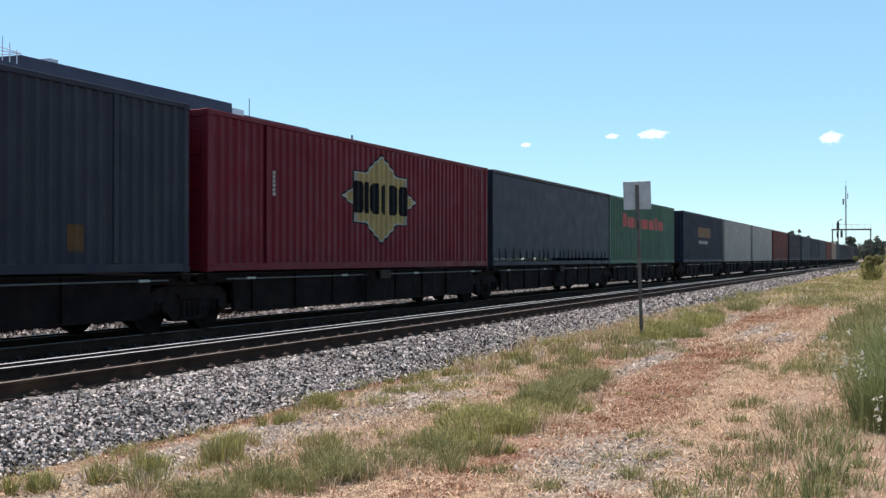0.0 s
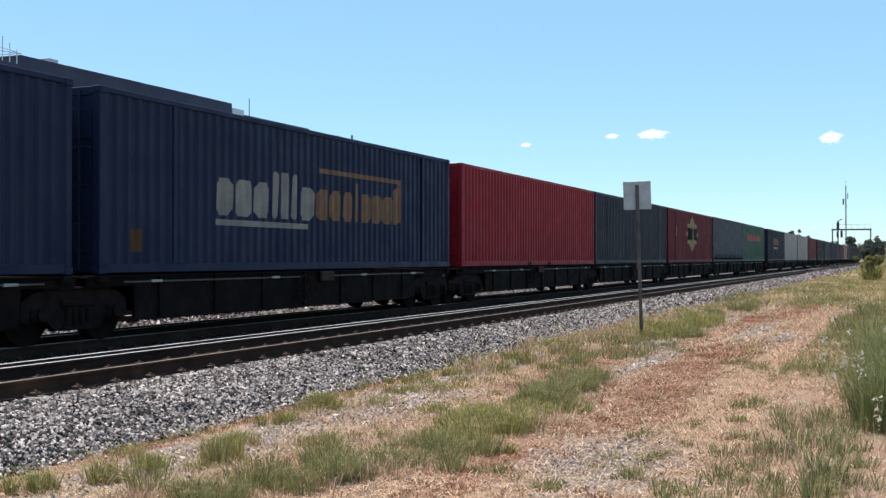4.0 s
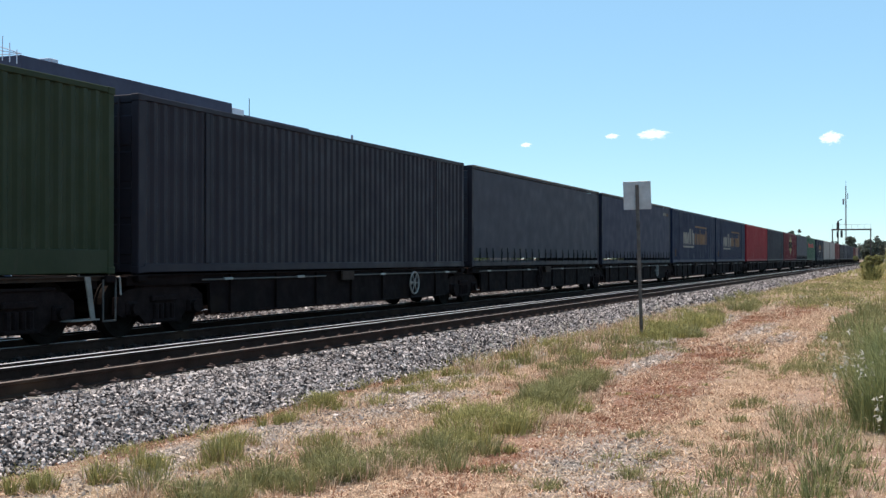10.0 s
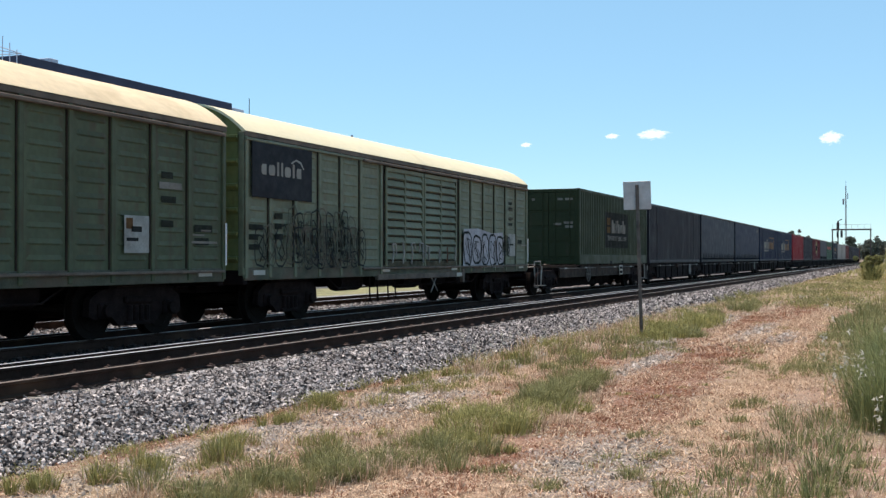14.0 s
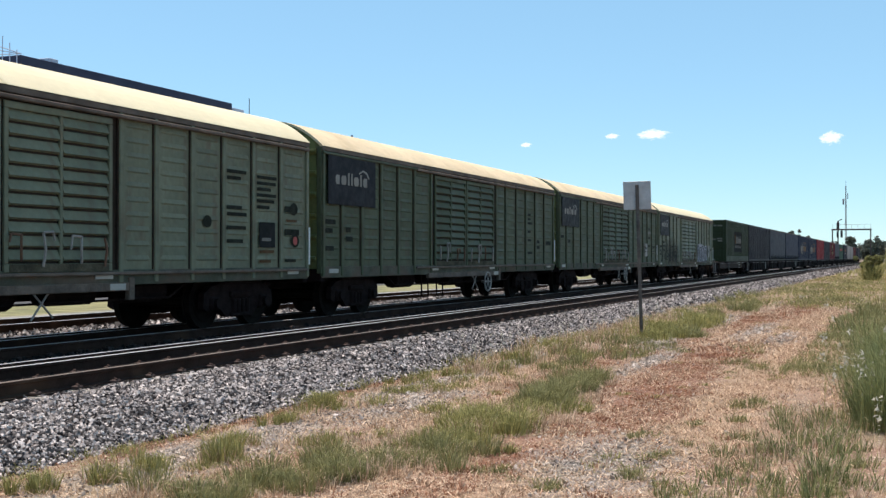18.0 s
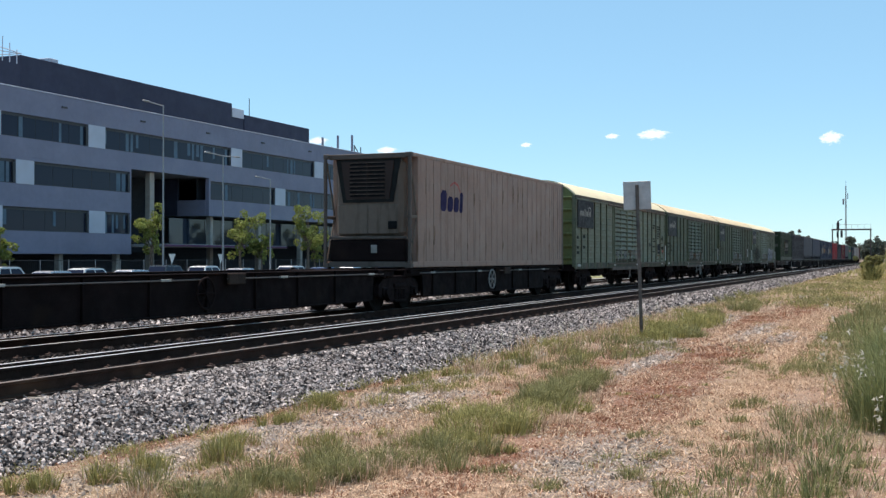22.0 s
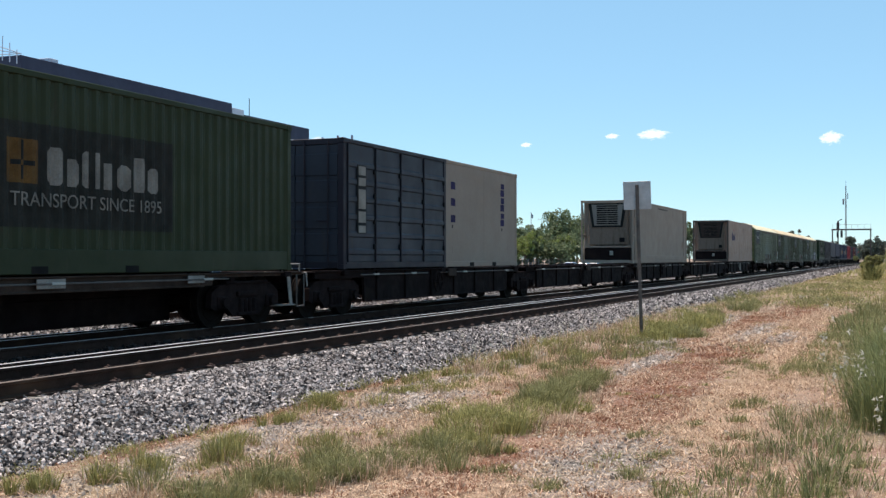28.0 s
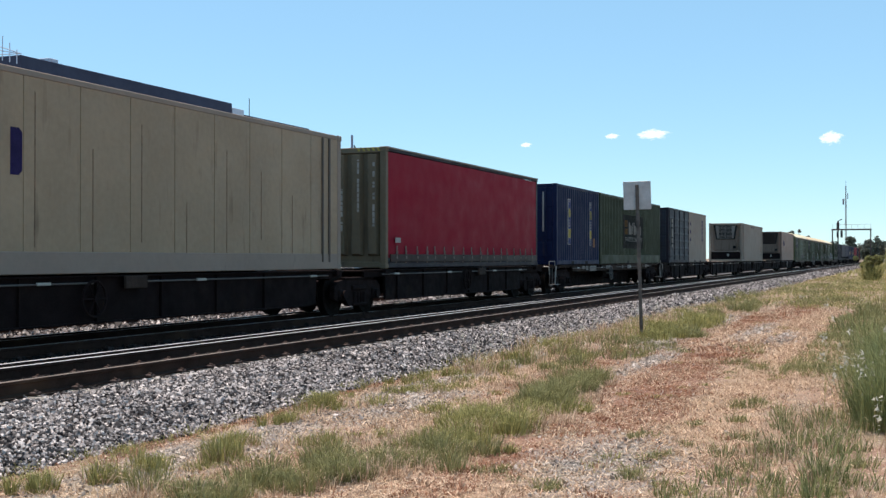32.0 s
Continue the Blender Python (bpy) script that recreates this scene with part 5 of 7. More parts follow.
def name_board(v):
    part("name_board", Bag().box(0.20, 2.52, -VAN_Y - 0.045, -VAN_Y - 0.03, 2.42, 3.46, 0.006), MV["board"], v, "dark name board with pale blocks")
    flat = [(0, 0), (3, 0)]
    painted_each(v, "name_block", word_blocks(0.52, 2.86, 1.62, 0.27, "notioto".replace("T", "t")), INK["white"], flat, 0, VAN_Y + 0.046, "pale name blocks")
    painted(v, "name_arc", [[(1.65, 3.16), (1.85, 3.24), (2.05, 3.20), (2.18, 3.06), (2.14, 3.05), (2.02, 3.16), (1.84, 3.20), (1.66, 3.13)]], INK["pale"], flat, 0, VAN_Y + 0.046)


def stencils(v, x, z, w, h, rows, seed, ink="stencil"):
    painted_each(v, "stencil_bar", bar_rows(x, z, w, h, rows, seed), INK[ink], [(0, 0), (20, 0)], 0, VAN_Y - 0.006)


for i, (rear, skin) in enumerate(((-126.08, "pale"), (-143.78, "body"), (-161.55, "body"), (-179.2, "pale"))):
    v, bm = louvred_van(rear, skin, ("weathered pale green louvred van with cream roof and spray paint", "dark green louvred van with cream roof, white panel and stencils", "green louvred van with cream roof and dark name board",
                                    "pale green louvred van with cream roof, name board and stencils")[i], brake=i in (1, 2), roof="roof_tan" if i in (1, 2) else "roof")
    name_board(v)
    if i == 0:
        painted(v, "spray_field", [[(11.2, 1.02), (14.6, 1.0), (14.75, 1.5), (14.55, 2.05), (13.6, 2.0), (12.4, 2.12), (11.25, 2.08)]], INK["spray"], [(0, 0), (20, 0)], 0, VAN_Y + 0.032, "pale spray-painted field")
        scrawl(v, 11.25, 14.7, 1.04, 2.06, 4, None, 5, INK["charcoal"], 0.034)
        scrawl(v, 14.5, 15.15, 1.3, 2.0, 14, None, 4)
        painted(v, "pale_panel", [rect(15.14, 15.8, 1.34, 2.02)], INK["pale"], [(0, 0), (20, 0)], 0, VAN_Y + 0.012, "scuffed tan panel")
        painted_each(v, "panel_bar", bar_rows(15.22, 1.42, 0.5, 0.5, 5, 15), INK["stencil"], [(0, 0), (20, 0)], 0, VAN_Y + 0.018)
        painted_each(v, "rust_mark", bar_rows(15.25, 2.15, 0.45, 0.9, 7, 15), MV["boards"], [(0, 0), (20, 0)], 0, VAN_Y - 0.005, "flaking rust-brown mark")
        stencils(v, 15.2, 2.2, 0.5, 0.8, 5, 17)
        part("grab_rail", Bag().tube((16.2, -VAN_Y - 0.06, 1.68), (17.0, -VAN_Y - 0.06, 1.68), 0.018, 6), INK["white"], v, "pale horizontal grab rail")
        scrawl(v, 0.35, 5.0, 1.10, 2.0, 9, None, 13)
        scrawl(v, 1.6, 4.4, 1.25, 2.35, 10, None, 9)
        scrawl(v, 2.0, 4.6, 1.05, 1.5, 12, None, 10)
    if i == 1:
        painted_each(v, "panel_bar", bar_rows(14.32, 1.62, 0.40, 0.16, 1, 12) + bar_rows(14.2, 1.40, 0.5, 0.2, 2, 13), INK["charcoal"], [(0, 0), (20, 0)], 0, VAN_Y + 0.034)
        painted(v, "panel_mark", [rect(14.19, 14.36, 1.74, 1.91)], INK["rusty"], [(0, 0), (20, 0)], 0, VAN_Y + 0.034)
        painted_each(v, "pale_bar", [rect(15.1, 15.72, 2.42, 2.53), rect(16.0, 16.8, 1.53, 1.57), rect(16.05, 16.4, 1.66, 1.69), rect(16.3, 16.6, 1.74, 1.77)], INK["faded"], [(0, 0), (20, 0)], 0, VAN_Y - 0.004, "worn pale stripe")
        painted(v, "white_panel", [rect(14.15, 14.78, 1.36, 1.95)], INK["pale"], [(0, 0), (20, 0)], 0, VAN_Y + 0.03, "scuffed white panel")
        stencils(v, 15.15, 1.5, 0.5, 1.2, 6, 11)
    if i == 2:
        stencils(v, 14.1, 1.35, 0.6, 1.5, 11, 22)
        stencils(v, 15.1, 1.5, 0.5, 0.55, 3, 32)
    if i == 3:
        flat = [(0, 0), (20, 0)]
        for x, z, w, h, rows, sd, ink in ((14.02, 1.5, 0.8, 1.1, 9, 23, "stencil"), (14.02, 2.65, 0.7, 0.35, 3, 24, "stencil"), (15.05, 2.05, 0.75, 0.9, 8, 25, "stencil"), (15.15, 1.15, 0.6, 0.28, 3, 26, "rusty"), (16.1, 1.15, 0.7, 0.55, 5, 27, "stencil"), (16.15, 1.95, 0.65, 0.18, 2, 28, "rusty")):
            painted_each(v, "stencil_bar", bar_rows(x, z, w, h, rows, sd, 1.0), INK[ink], flat, 0, VAN_Y - 0.004)
        painted(v, "dark_panel", [rect(15.12, 15.7, 1.48, 1.96)], INK["charcoal"], flat, 0, VAN_Y + 0.012, "small dark panel")
        painted_each(v, "panel_bar", bar_rows(15.2, 1.55, 0.42, 0.34, 3, 29), INK["faded"], flat, 0, VAN_Y + 0.018)
        for cx, cz, r in ((16.45, 2.25, 0.16), (13.4, 1.92, 0.14), (16.5, 1.62, 0.17)):
            painted(v, "round_mark", [[(cx + r * math.cos(q * math.tau / 10), cz + r * 0.8 * math.sin(q * math.tau / 10)) for q in range(10)]], INK["stencil"], flat, 0, VAN_Y - 0.002)
        painted(v, "red_mark", [[(16.5 + 0.09 * math.cos(q * math.tau / 8), 1.62 + 0.09 * math.sin(q * math.tau / 8)) for q in range(8)]], INK["red"], flat, 0, VAN_Y + 0.004)
    stencils(v, 0.15, 1.35, 0.65, 0.75, 4, 40 + i)
    stencils(v, 1.1, 1.55, 0.45, 0.6, 3, 50 + i)
    stencils(v, 16.1, 1.4, 0.7, 0.9, 4, 60 + i)
# ---- the office building beyond the line ----
BY = 69.0
MB = dict(
    clad=mat("facade_cladding", (0.195, 0.198, 0.272), 0.6, vary=0.08, scale=0.3, fine=2.0, bump=0.03),
    # dark plant-room cladding; on the recess sides it paints their shade
    roof=mat("plant_and_recess_dark", (0.042, 0.048, 0.078), 0.7, vary=0.12, scale=0.3, fine=2.0, bump=0.03, spec=0.15),
    white=mat("white_facade_panel", (0.47, 0.50, 0.58), 0.5, vary=0.08, scale=0.5),
    frame=mat("window_frame_dark", (0.03, 0.034, 0.04), 0.5, vary=0.1),
    curtain=mat("pale_blind", (0.085, 0.14, 0.19), 0.7, vary=0.2, scale=1.0),
    # back walls of the openings, their shade put into the dark colour
    inside=mat("shaded_room", (0.03, 0.036, 0.045), 0.8, vary=0.2),
    column=mat("pale_column", (0.36, 0.33, 0.29), 0.7, vary=0.1),
    concrete=mat("concrete", (0.26, 0.26, 0.26), 0.85, vary=0.15),
)
glass = bpy.data.materials.new("window_glass")
glass.use_nodes = True
gb = glass.node_tree.nodes["Principled BSDF"]
gb.inputs["Base Color"].default_value = (0.016, 0.021, 0.042, 1)
gb.inputs["Roughness"].default_value, gb.inputs["Specular IOR Level"].default_value = 0.08, 0.16
MB["glass"] = glass
clear = bpy.data.materials.new("lobby_glass")
clear.use_nodes = True
gb = clear.node_tree.nodes["Principled BSDF"]
gb.inputs["Base Color"].default_value = (0.03, 0.04, 0.06, 1)
gb.inputs["Roughness"].default_value, gb.inputs["Specular IOR Level"].default_value = 0.05, 0.30
MB["lobby_glass"] = clear

bld = thing("office_building", "grey-clad four-storey office building with long ribbon windows", "building")


def wall_with_holes(x0, x1, z0, z1, holes, y, thick, material, name="wall"):
    """A wall slab in the plane y with rectangular openings that go right through."""
    xs = sorted({x0, x1, *[h[0] for h in holes], *[h[1] for h in holes]})
    zs = sorted({z0, z1, *[h[2] for h in holes], *[h[3] for h in holes]})
    nx, nz = len(xs) - 1, len(zs) - 1
    full = {(i, j) for i in range(nx) for j in range(nz) if not any(h[0] < (xs[i] + xs[i + 1]) / 2 < h[1] and h[2] < (zs[j] + zs[j + 1]) / 2 < h[3] for h in holes)}
    at = lambda i, j, k: (i * (nz + 1) + j) * 2 + k
    f = []
    for i, j in full:
        for k in (0, 1):
            f.append((at(i, j, k), at(i + 1, j, k), at(i + 1, j + 1, k), at(i, j + 1, k)))
        for di, dj, p, q in ((-1, 0, (i, j), (i, j + 1)), (1, 0, (i + 1, j), (i + 1, j + 1)), (0, -1, (i, j), (i + 1, j)), (0, 1, (i, j + 1), (i + 1, j + 1))):
            if (i + di, j + dj) not in full:
                f.append((at(*p, 0), at(*q, 0), at(*q, 1), at(*p, 1)))
    b = Bag().add([(x, y + thick * k, z) for x in xs for z in zs for k in (0, 1)], f)
    return part(name, b, material, bld)


ROW1 = [(48.0, 62.0), (64.5, 71.6), (74.0, 84.9), (87.3, 108.8), (111.1, 128.1), (130.5, 147.6), (150.3, 167.1), (169.5, 172.6)]
ROW2 = [(48.0, 58.0), (60.0, 75.7), (77.9, 91.0), (104.8, 118.4), (120.8, 137.9), (140.3, 157.6), (159.7, 172.6)]
ROW3 = [(48.0, 60.0), (62.4, 72.0), (74.2, 85.0), (87.3, 91.0)]
Z1, Z2, Z3 = (11.45, 13.45), (7.55, 9.55), (3.58, 5.6)
wall_with_holes(44.0, 173.1, 9.85, 15.6, [(a, b, *Z1) for a, b in ROW1], BY, 0.45, MB["clad"])
wall_with_holes(44.0, 91.2, 1.65, 9.845, [(a, b, *Z2) for a, b in ROW2 if b < 92] + [(a, b, *Z3) for a, b in ROW3], BY, 0.45, MB["clad"])
wall_with_holes(104.5, 173.1, 5.8, 9.845, [(a, b, *Z2) for a, b in ROW2 if a > 100], BY, 0.45, MB["clad"])
part("end_wall", Bag().box(172.7, 173.09, BY + 0.46, BY + 26, 5.8, 15.58), MB["clad"], bld)
part("end_wall", Bag().box(44.0, 44.4, BY + 0.46, BY + 26, 1.65, 15.58), MB["clad"], bld)
part("rear_wall", Bag().box(44.0, 173.1, BY + 26, BY + 26.4, -1.0, 15.58), MB["clad"], bld)
part("roof", Bag().box(44.4, 172.7, BY + 0.46, BY + 26, 14.9, 15.2), MB["concrete"], bld)
for a, b, z in ((44.4, 172.7, 9.9), (44.4, 90.9, 5.82), (104.81, 172.7, 5.82)):
    part("floor_slab", Bag().box(a, b, BY + 0.46, BY + 26, z, z + 0.3), MB["concrete"], bld)
part("floor_slab", Bag().box(44.4, 91.2, BY + 0.46, BY + 26, 1.66, 1.9), MB["concrete"], bld)
part("parapet_cap", Bag().box(43.95, 173.15, BY - 0.06, BY + 0.55, 15.6, 15.68, 0.02), MB["white"], bld)
# storey by storey: windows with frame, panes, mullions, blinds behind the glass; white panels between them
rnd = random.Random(12)
for row, (za, zb) in ((ROW1, Z1), (ROW2, Z2), (ROW3, Z3)):
    for a, b in row:
        # the frame's thick dark top paints the shadow under the window head
        w = part("window", Bag().box(a, b, BY + 0.16, BY + 0.24, za, za + 0.07).box(a, b, BY + 0.16, BY + 0.24, zb - 0.24, zb), MB["frame"], bld)
        part("window_reveal", Bag().box(b - 0.25, b, BY + 0.02, BY + 0.44, za + 0.075, zb - 0.245), MB["frame"], w)
        k = max(1, round((b - a) / 2.4))
        for i in range(k):
            p0, p1 = a + (b - a - 0.25) * i / k, a + (b - a - 0.25) * (i + 1) / k
            part("pane", Bag().box(p0 + 0.03, p1 - 0.03, BY + 0.20, BY + 0.215, za + 0.07, zb - 0.24), MB["glass"], w)
            if i:
                part("mullion", Bag().box(p0 - 0.012, p0 + 0.012, BY + 0.19, BY + 0.25, za + 0.07, zb - 0.24), MB["frame"], w)
            for q in (0.05, 0.38, 0.70):
                if rnd.random() < 0.30:
                    part("blind", Bag().box(p0 + q * (p1 - p0), p0 + (q + rnd.uniform(0.12, 0.26)) * (p1 - p0), BY + 0.185, BY + 0.195, za + rnd.choice((0.07, 0.07, 0.5)), zb - 0.24), MB["curtain"], w, "pale blind")
    for (a, b), (c, d) in zip(row, row[1:]):
        if c - b < 4:
            part("facade_panel", Bag().box(b + 0.01, c - 0.01, BY - 0.035, BY - 0.004, za - 0.02, zb + 0.02, 0.01), MB["white"], bld, "white facade panel")
    for x in np.arange(70.0, 172.0, 11.3) if row is ROW1 else ():
        part("facade_light", Bag().box(x, x + 0.7, BY - 0.12, BY - 0.004, 14.55, 14.7, 0.02), MB["frame"], bld)
# entrance recess, undercroft and columns; inner walls are coloured dark for shade
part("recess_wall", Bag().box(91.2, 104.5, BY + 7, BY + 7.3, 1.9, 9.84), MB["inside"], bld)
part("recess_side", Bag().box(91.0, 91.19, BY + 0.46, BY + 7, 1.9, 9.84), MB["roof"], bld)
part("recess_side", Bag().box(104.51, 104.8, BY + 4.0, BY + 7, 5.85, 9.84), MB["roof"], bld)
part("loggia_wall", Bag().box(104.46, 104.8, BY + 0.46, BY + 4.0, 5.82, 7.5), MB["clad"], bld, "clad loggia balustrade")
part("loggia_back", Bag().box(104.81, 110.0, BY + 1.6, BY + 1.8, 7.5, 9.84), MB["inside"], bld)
part("recess_window", Bag().box(92.0, 96.0, BY + 5.9, BY + 6.0, 4.0, 9.4), MB["lobby_glass"], bld)
for x in (95.1,):
    part("column", Bag().box(x, x + 0.75, BY + 0.7, BY + 1.3, -1.0, 9.84, 0.04), MB["column"], bld, "pale column")
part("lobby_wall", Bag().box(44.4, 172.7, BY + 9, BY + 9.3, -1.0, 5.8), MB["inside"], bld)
for i in range(22):
    x = 101.0 + i * 3.3
    part("lobby_pane", Bag().box(x, x + 3.2, BY + 2.6, BY + 2.65, 2.75, 5.5), MB["lobby_glass"], bld)
part("canopy", Bag().box(92.0, 116.0, BY - 3.0, BY + 2.0, 2.35, 2.65, 0.04), MB["concrete"], bld)
part("canopy_stripe", Bag().box(92.0, 116.0, BY - 3.03, BY - 3.005, 2.4, 2.6), mat("purple_stripe", (0.10, 0.03, 0.09), 0.6), bld)
for x in (50, 58, 66, 74, 82, 90, 106, 116, 126, 136, 146, 156, 166, 172):
    part("column", Bag().box(x, x + 0.55, BY + 0.8, BY + 1.35, -1.0, 1.64 if x < 91 else 5.79, 0.04), MB["column"], bld)
# rooftop plant
part("plant_room", Bag().box(82.9, 118.5, BY + 6, BY + 20, 15.2, 19.9, 0.05), MB["roof"], bld, "dark clad rooftop plant room")
part("plant_room", Bag().box(121.3, 137.8, BY + 6, BY + 16, 15.2, 18.85, 0.05), MB["roof"], bld)
part("plant_box", Bag().box(118.6, 121.2, BY + 6, BY + 12, 18.3, 19.4, 0.03), MB["white"], bld)
part("plant_base", Bag().box(118.6, 121.2, BY + 6.1, BY + 12, 15.2, 18.29), MB["roof"], bld)
part("plant_box", Bag().box(87.2, 88.5, BY + 6.5, BY + 8, 19.9, 20.35, 0.03), MB["white"], bld)
for x, z in ((137.9, 17.6), (142.4, 18.3), (146.8, 18.8)):
    part("flue", Bag().tube((x, BY + 4, 15.2), (x, BY + 4, z), 0.16, 10), MB["clad"], bld)
part("roof_frame", Bag().tube((147.5, BY + 4, 15.2), (147.5, BY + 4, 17.4), 0.08, 6).tube((147.5, BY + 4, 17.4), (149.6, BY + 4, 15.9), 0.08, 6).tube((149.6, BY + 4, 17.3), (149.6, BY + 4, 15.2), 0.08, 6), MB["frame"], bld)
part("roof_frame", Bag().tube((139.5, BY + 4, 15.2), (140.5, BY + 4, 16.6), 0.06, 6).tube((140.5, BY + 4, 16.6), (141.5, BY + 4, 15.2), 0.06, 6), INK["red"], bld)
part("antenna", Bag().tube((122.4, BY + 6, 18.8), (122.4, BY + 6, 21.0), 0.05, 6), MB["frame"], bld)
for dx in (0, 0.9, 1.8):
    part("roof_rail", Bag().tube((80.6 + dx, BY + 6, 19.0), (80.6 + dx, BY + 6, 21.2 - dx * 0.5), 0.05, 6).tube((80.2, BY + 6, 20.2 - dx * 0.4), (83.0, BY + 6, 20.0), 0.04, 6), MB["white"], bld)

# a long low shed beyond
shed = thing("low_shed", "long low brown shed behind trees", "building")
part("wall", Bag().box(180, 330, 108, 109, -1.0, 3.2), mat("shed_wall", (0.20, 0.13, 0.10), 0.8, vary=0.15), shed)
part("wall", Bag().box(180, 181, 109.01, 140, -1.0, 3.2), MB["concrete"], shed)
part("roof", Bag().prism([(107.5, 3.21), (140, 3.21), (124, 4.2)], "x", 179.5, 330.5), mat("shed_roof", (0.22, 0.21, 0.20), 0.8, vary=0.1), shed)
# ---- car park, lamps, fence ----
M["asphalt"] = mat("asphalt", (0.055, 0.054, 0.056), 0.9, vary=0.2, scale=0.4, fine=20, bump=0.2)
solid("car_park", Bag().box(20, 430, 40, 107, -1.05, -0.985), M["asphalt"], "worn grey asphalt car park", "car park", kind="structure")


def lamp_post(x, y, h, reach=2.0, double=False):
    p = thing("street_lamp", "tall galvanised street lamp with an outreach arm", "street lamp", "street lamps", at=(x, y, -1.0))
    part("pole", Bag().tube((0, 0, 0), (0, 0, h), 0.085, 10, 0.045), M["galv"], p)
    for s in (-1, 1) if double else (-1,):
        part("arm", Bag().tube((0, 0, h - 0.05), (s * reach, 0, h + 0.05), 0.045, 8), M["galv"], p)
        part("lantern", Bag().box(s * reach - 0.35, s * reach + 0.2, -0.12, 0.12, h + 0.0, h + 0.11, 0.04), M["galv"], p)
    part("base_plate", Bag().box(-0.2, 0.2, -0.2, 0.2, 0, 0.04, 0.01), M["galv"], p)
    return p


M["galv"] = mat("galvanised_steel", (0.27, 0.28, 0.29), 0.55, 0.3, vary=0.1)
lamp_post(69.8, 50, 13.4)
lamp_post(77.7, 50, 10.4, 2.2, True)
lamp_post(85.0, 50, 9.0)
lamp_post(218.7, 80, 20.4, 4.0)
lamp_post(309.2, 110, 19.2, 5.5)
lamp_post(262.0, 80, 11.4, 2.5)

fence = thing("security_fence", "grey steel mesh fence along the car park", "fence", kind="structure")
fp = Bag().tube((0, 0, -1.0), (0, 0, 1.15), 0.035, 6).mesh("fence_post", M["galv"])
for i in range(62):
    part("fence_post", fp, None, fence, at=(50 + i * 3.0, 57.0, 0))
for z in (-0.75, 0.15, 1.1):
    part("fence_rail", Bag().tube((50, 57.0, z), (233, 57.0, z), 0.016, 5), MB["frame"], fence)
wires = Bag()
for i in range(900):
    x = 50 + i * 0.2
    wires.box(x - 0.004, x + 0.004, 56.98, 56.99, -0.95, 1.1)
tagged(part("fence_wire", wires, MB["frame"], fence), kind="stuff")

CAR = dict(
    white=mat("car_white", (0.70, 0.70, 0.70), 0.25, vary=0.03, bump=0), silver=mat("car_silver", (0.45, 0.46, 0.48), 0.3, 0.6, vary=0.03, bump=0), red=mat("car_red", (0.28, 0.03, 0.03), 0.3, vary=0.05, bump=0),
    dark=mat("car_dark", (0.03, 0.035, 0.045), 0.25, vary=0.05, bump=0), blue=mat("car_blue", (0.05, 0.08, 0.16), 0.25, vary=0.05, bump=0),
    tyre=mat("tyre", (0.02, 0.02, 0.02), 0.85), rim=mat("rim", (0.4, 0.4, 0.41), 0.35, 0.8), lamp=mat("headlight", (0.6, 0.6, 0.58), 0.15, bump=0), tail=mat("tail_light", (0.25, 0.01, 0.01), 0.2, bump=0))


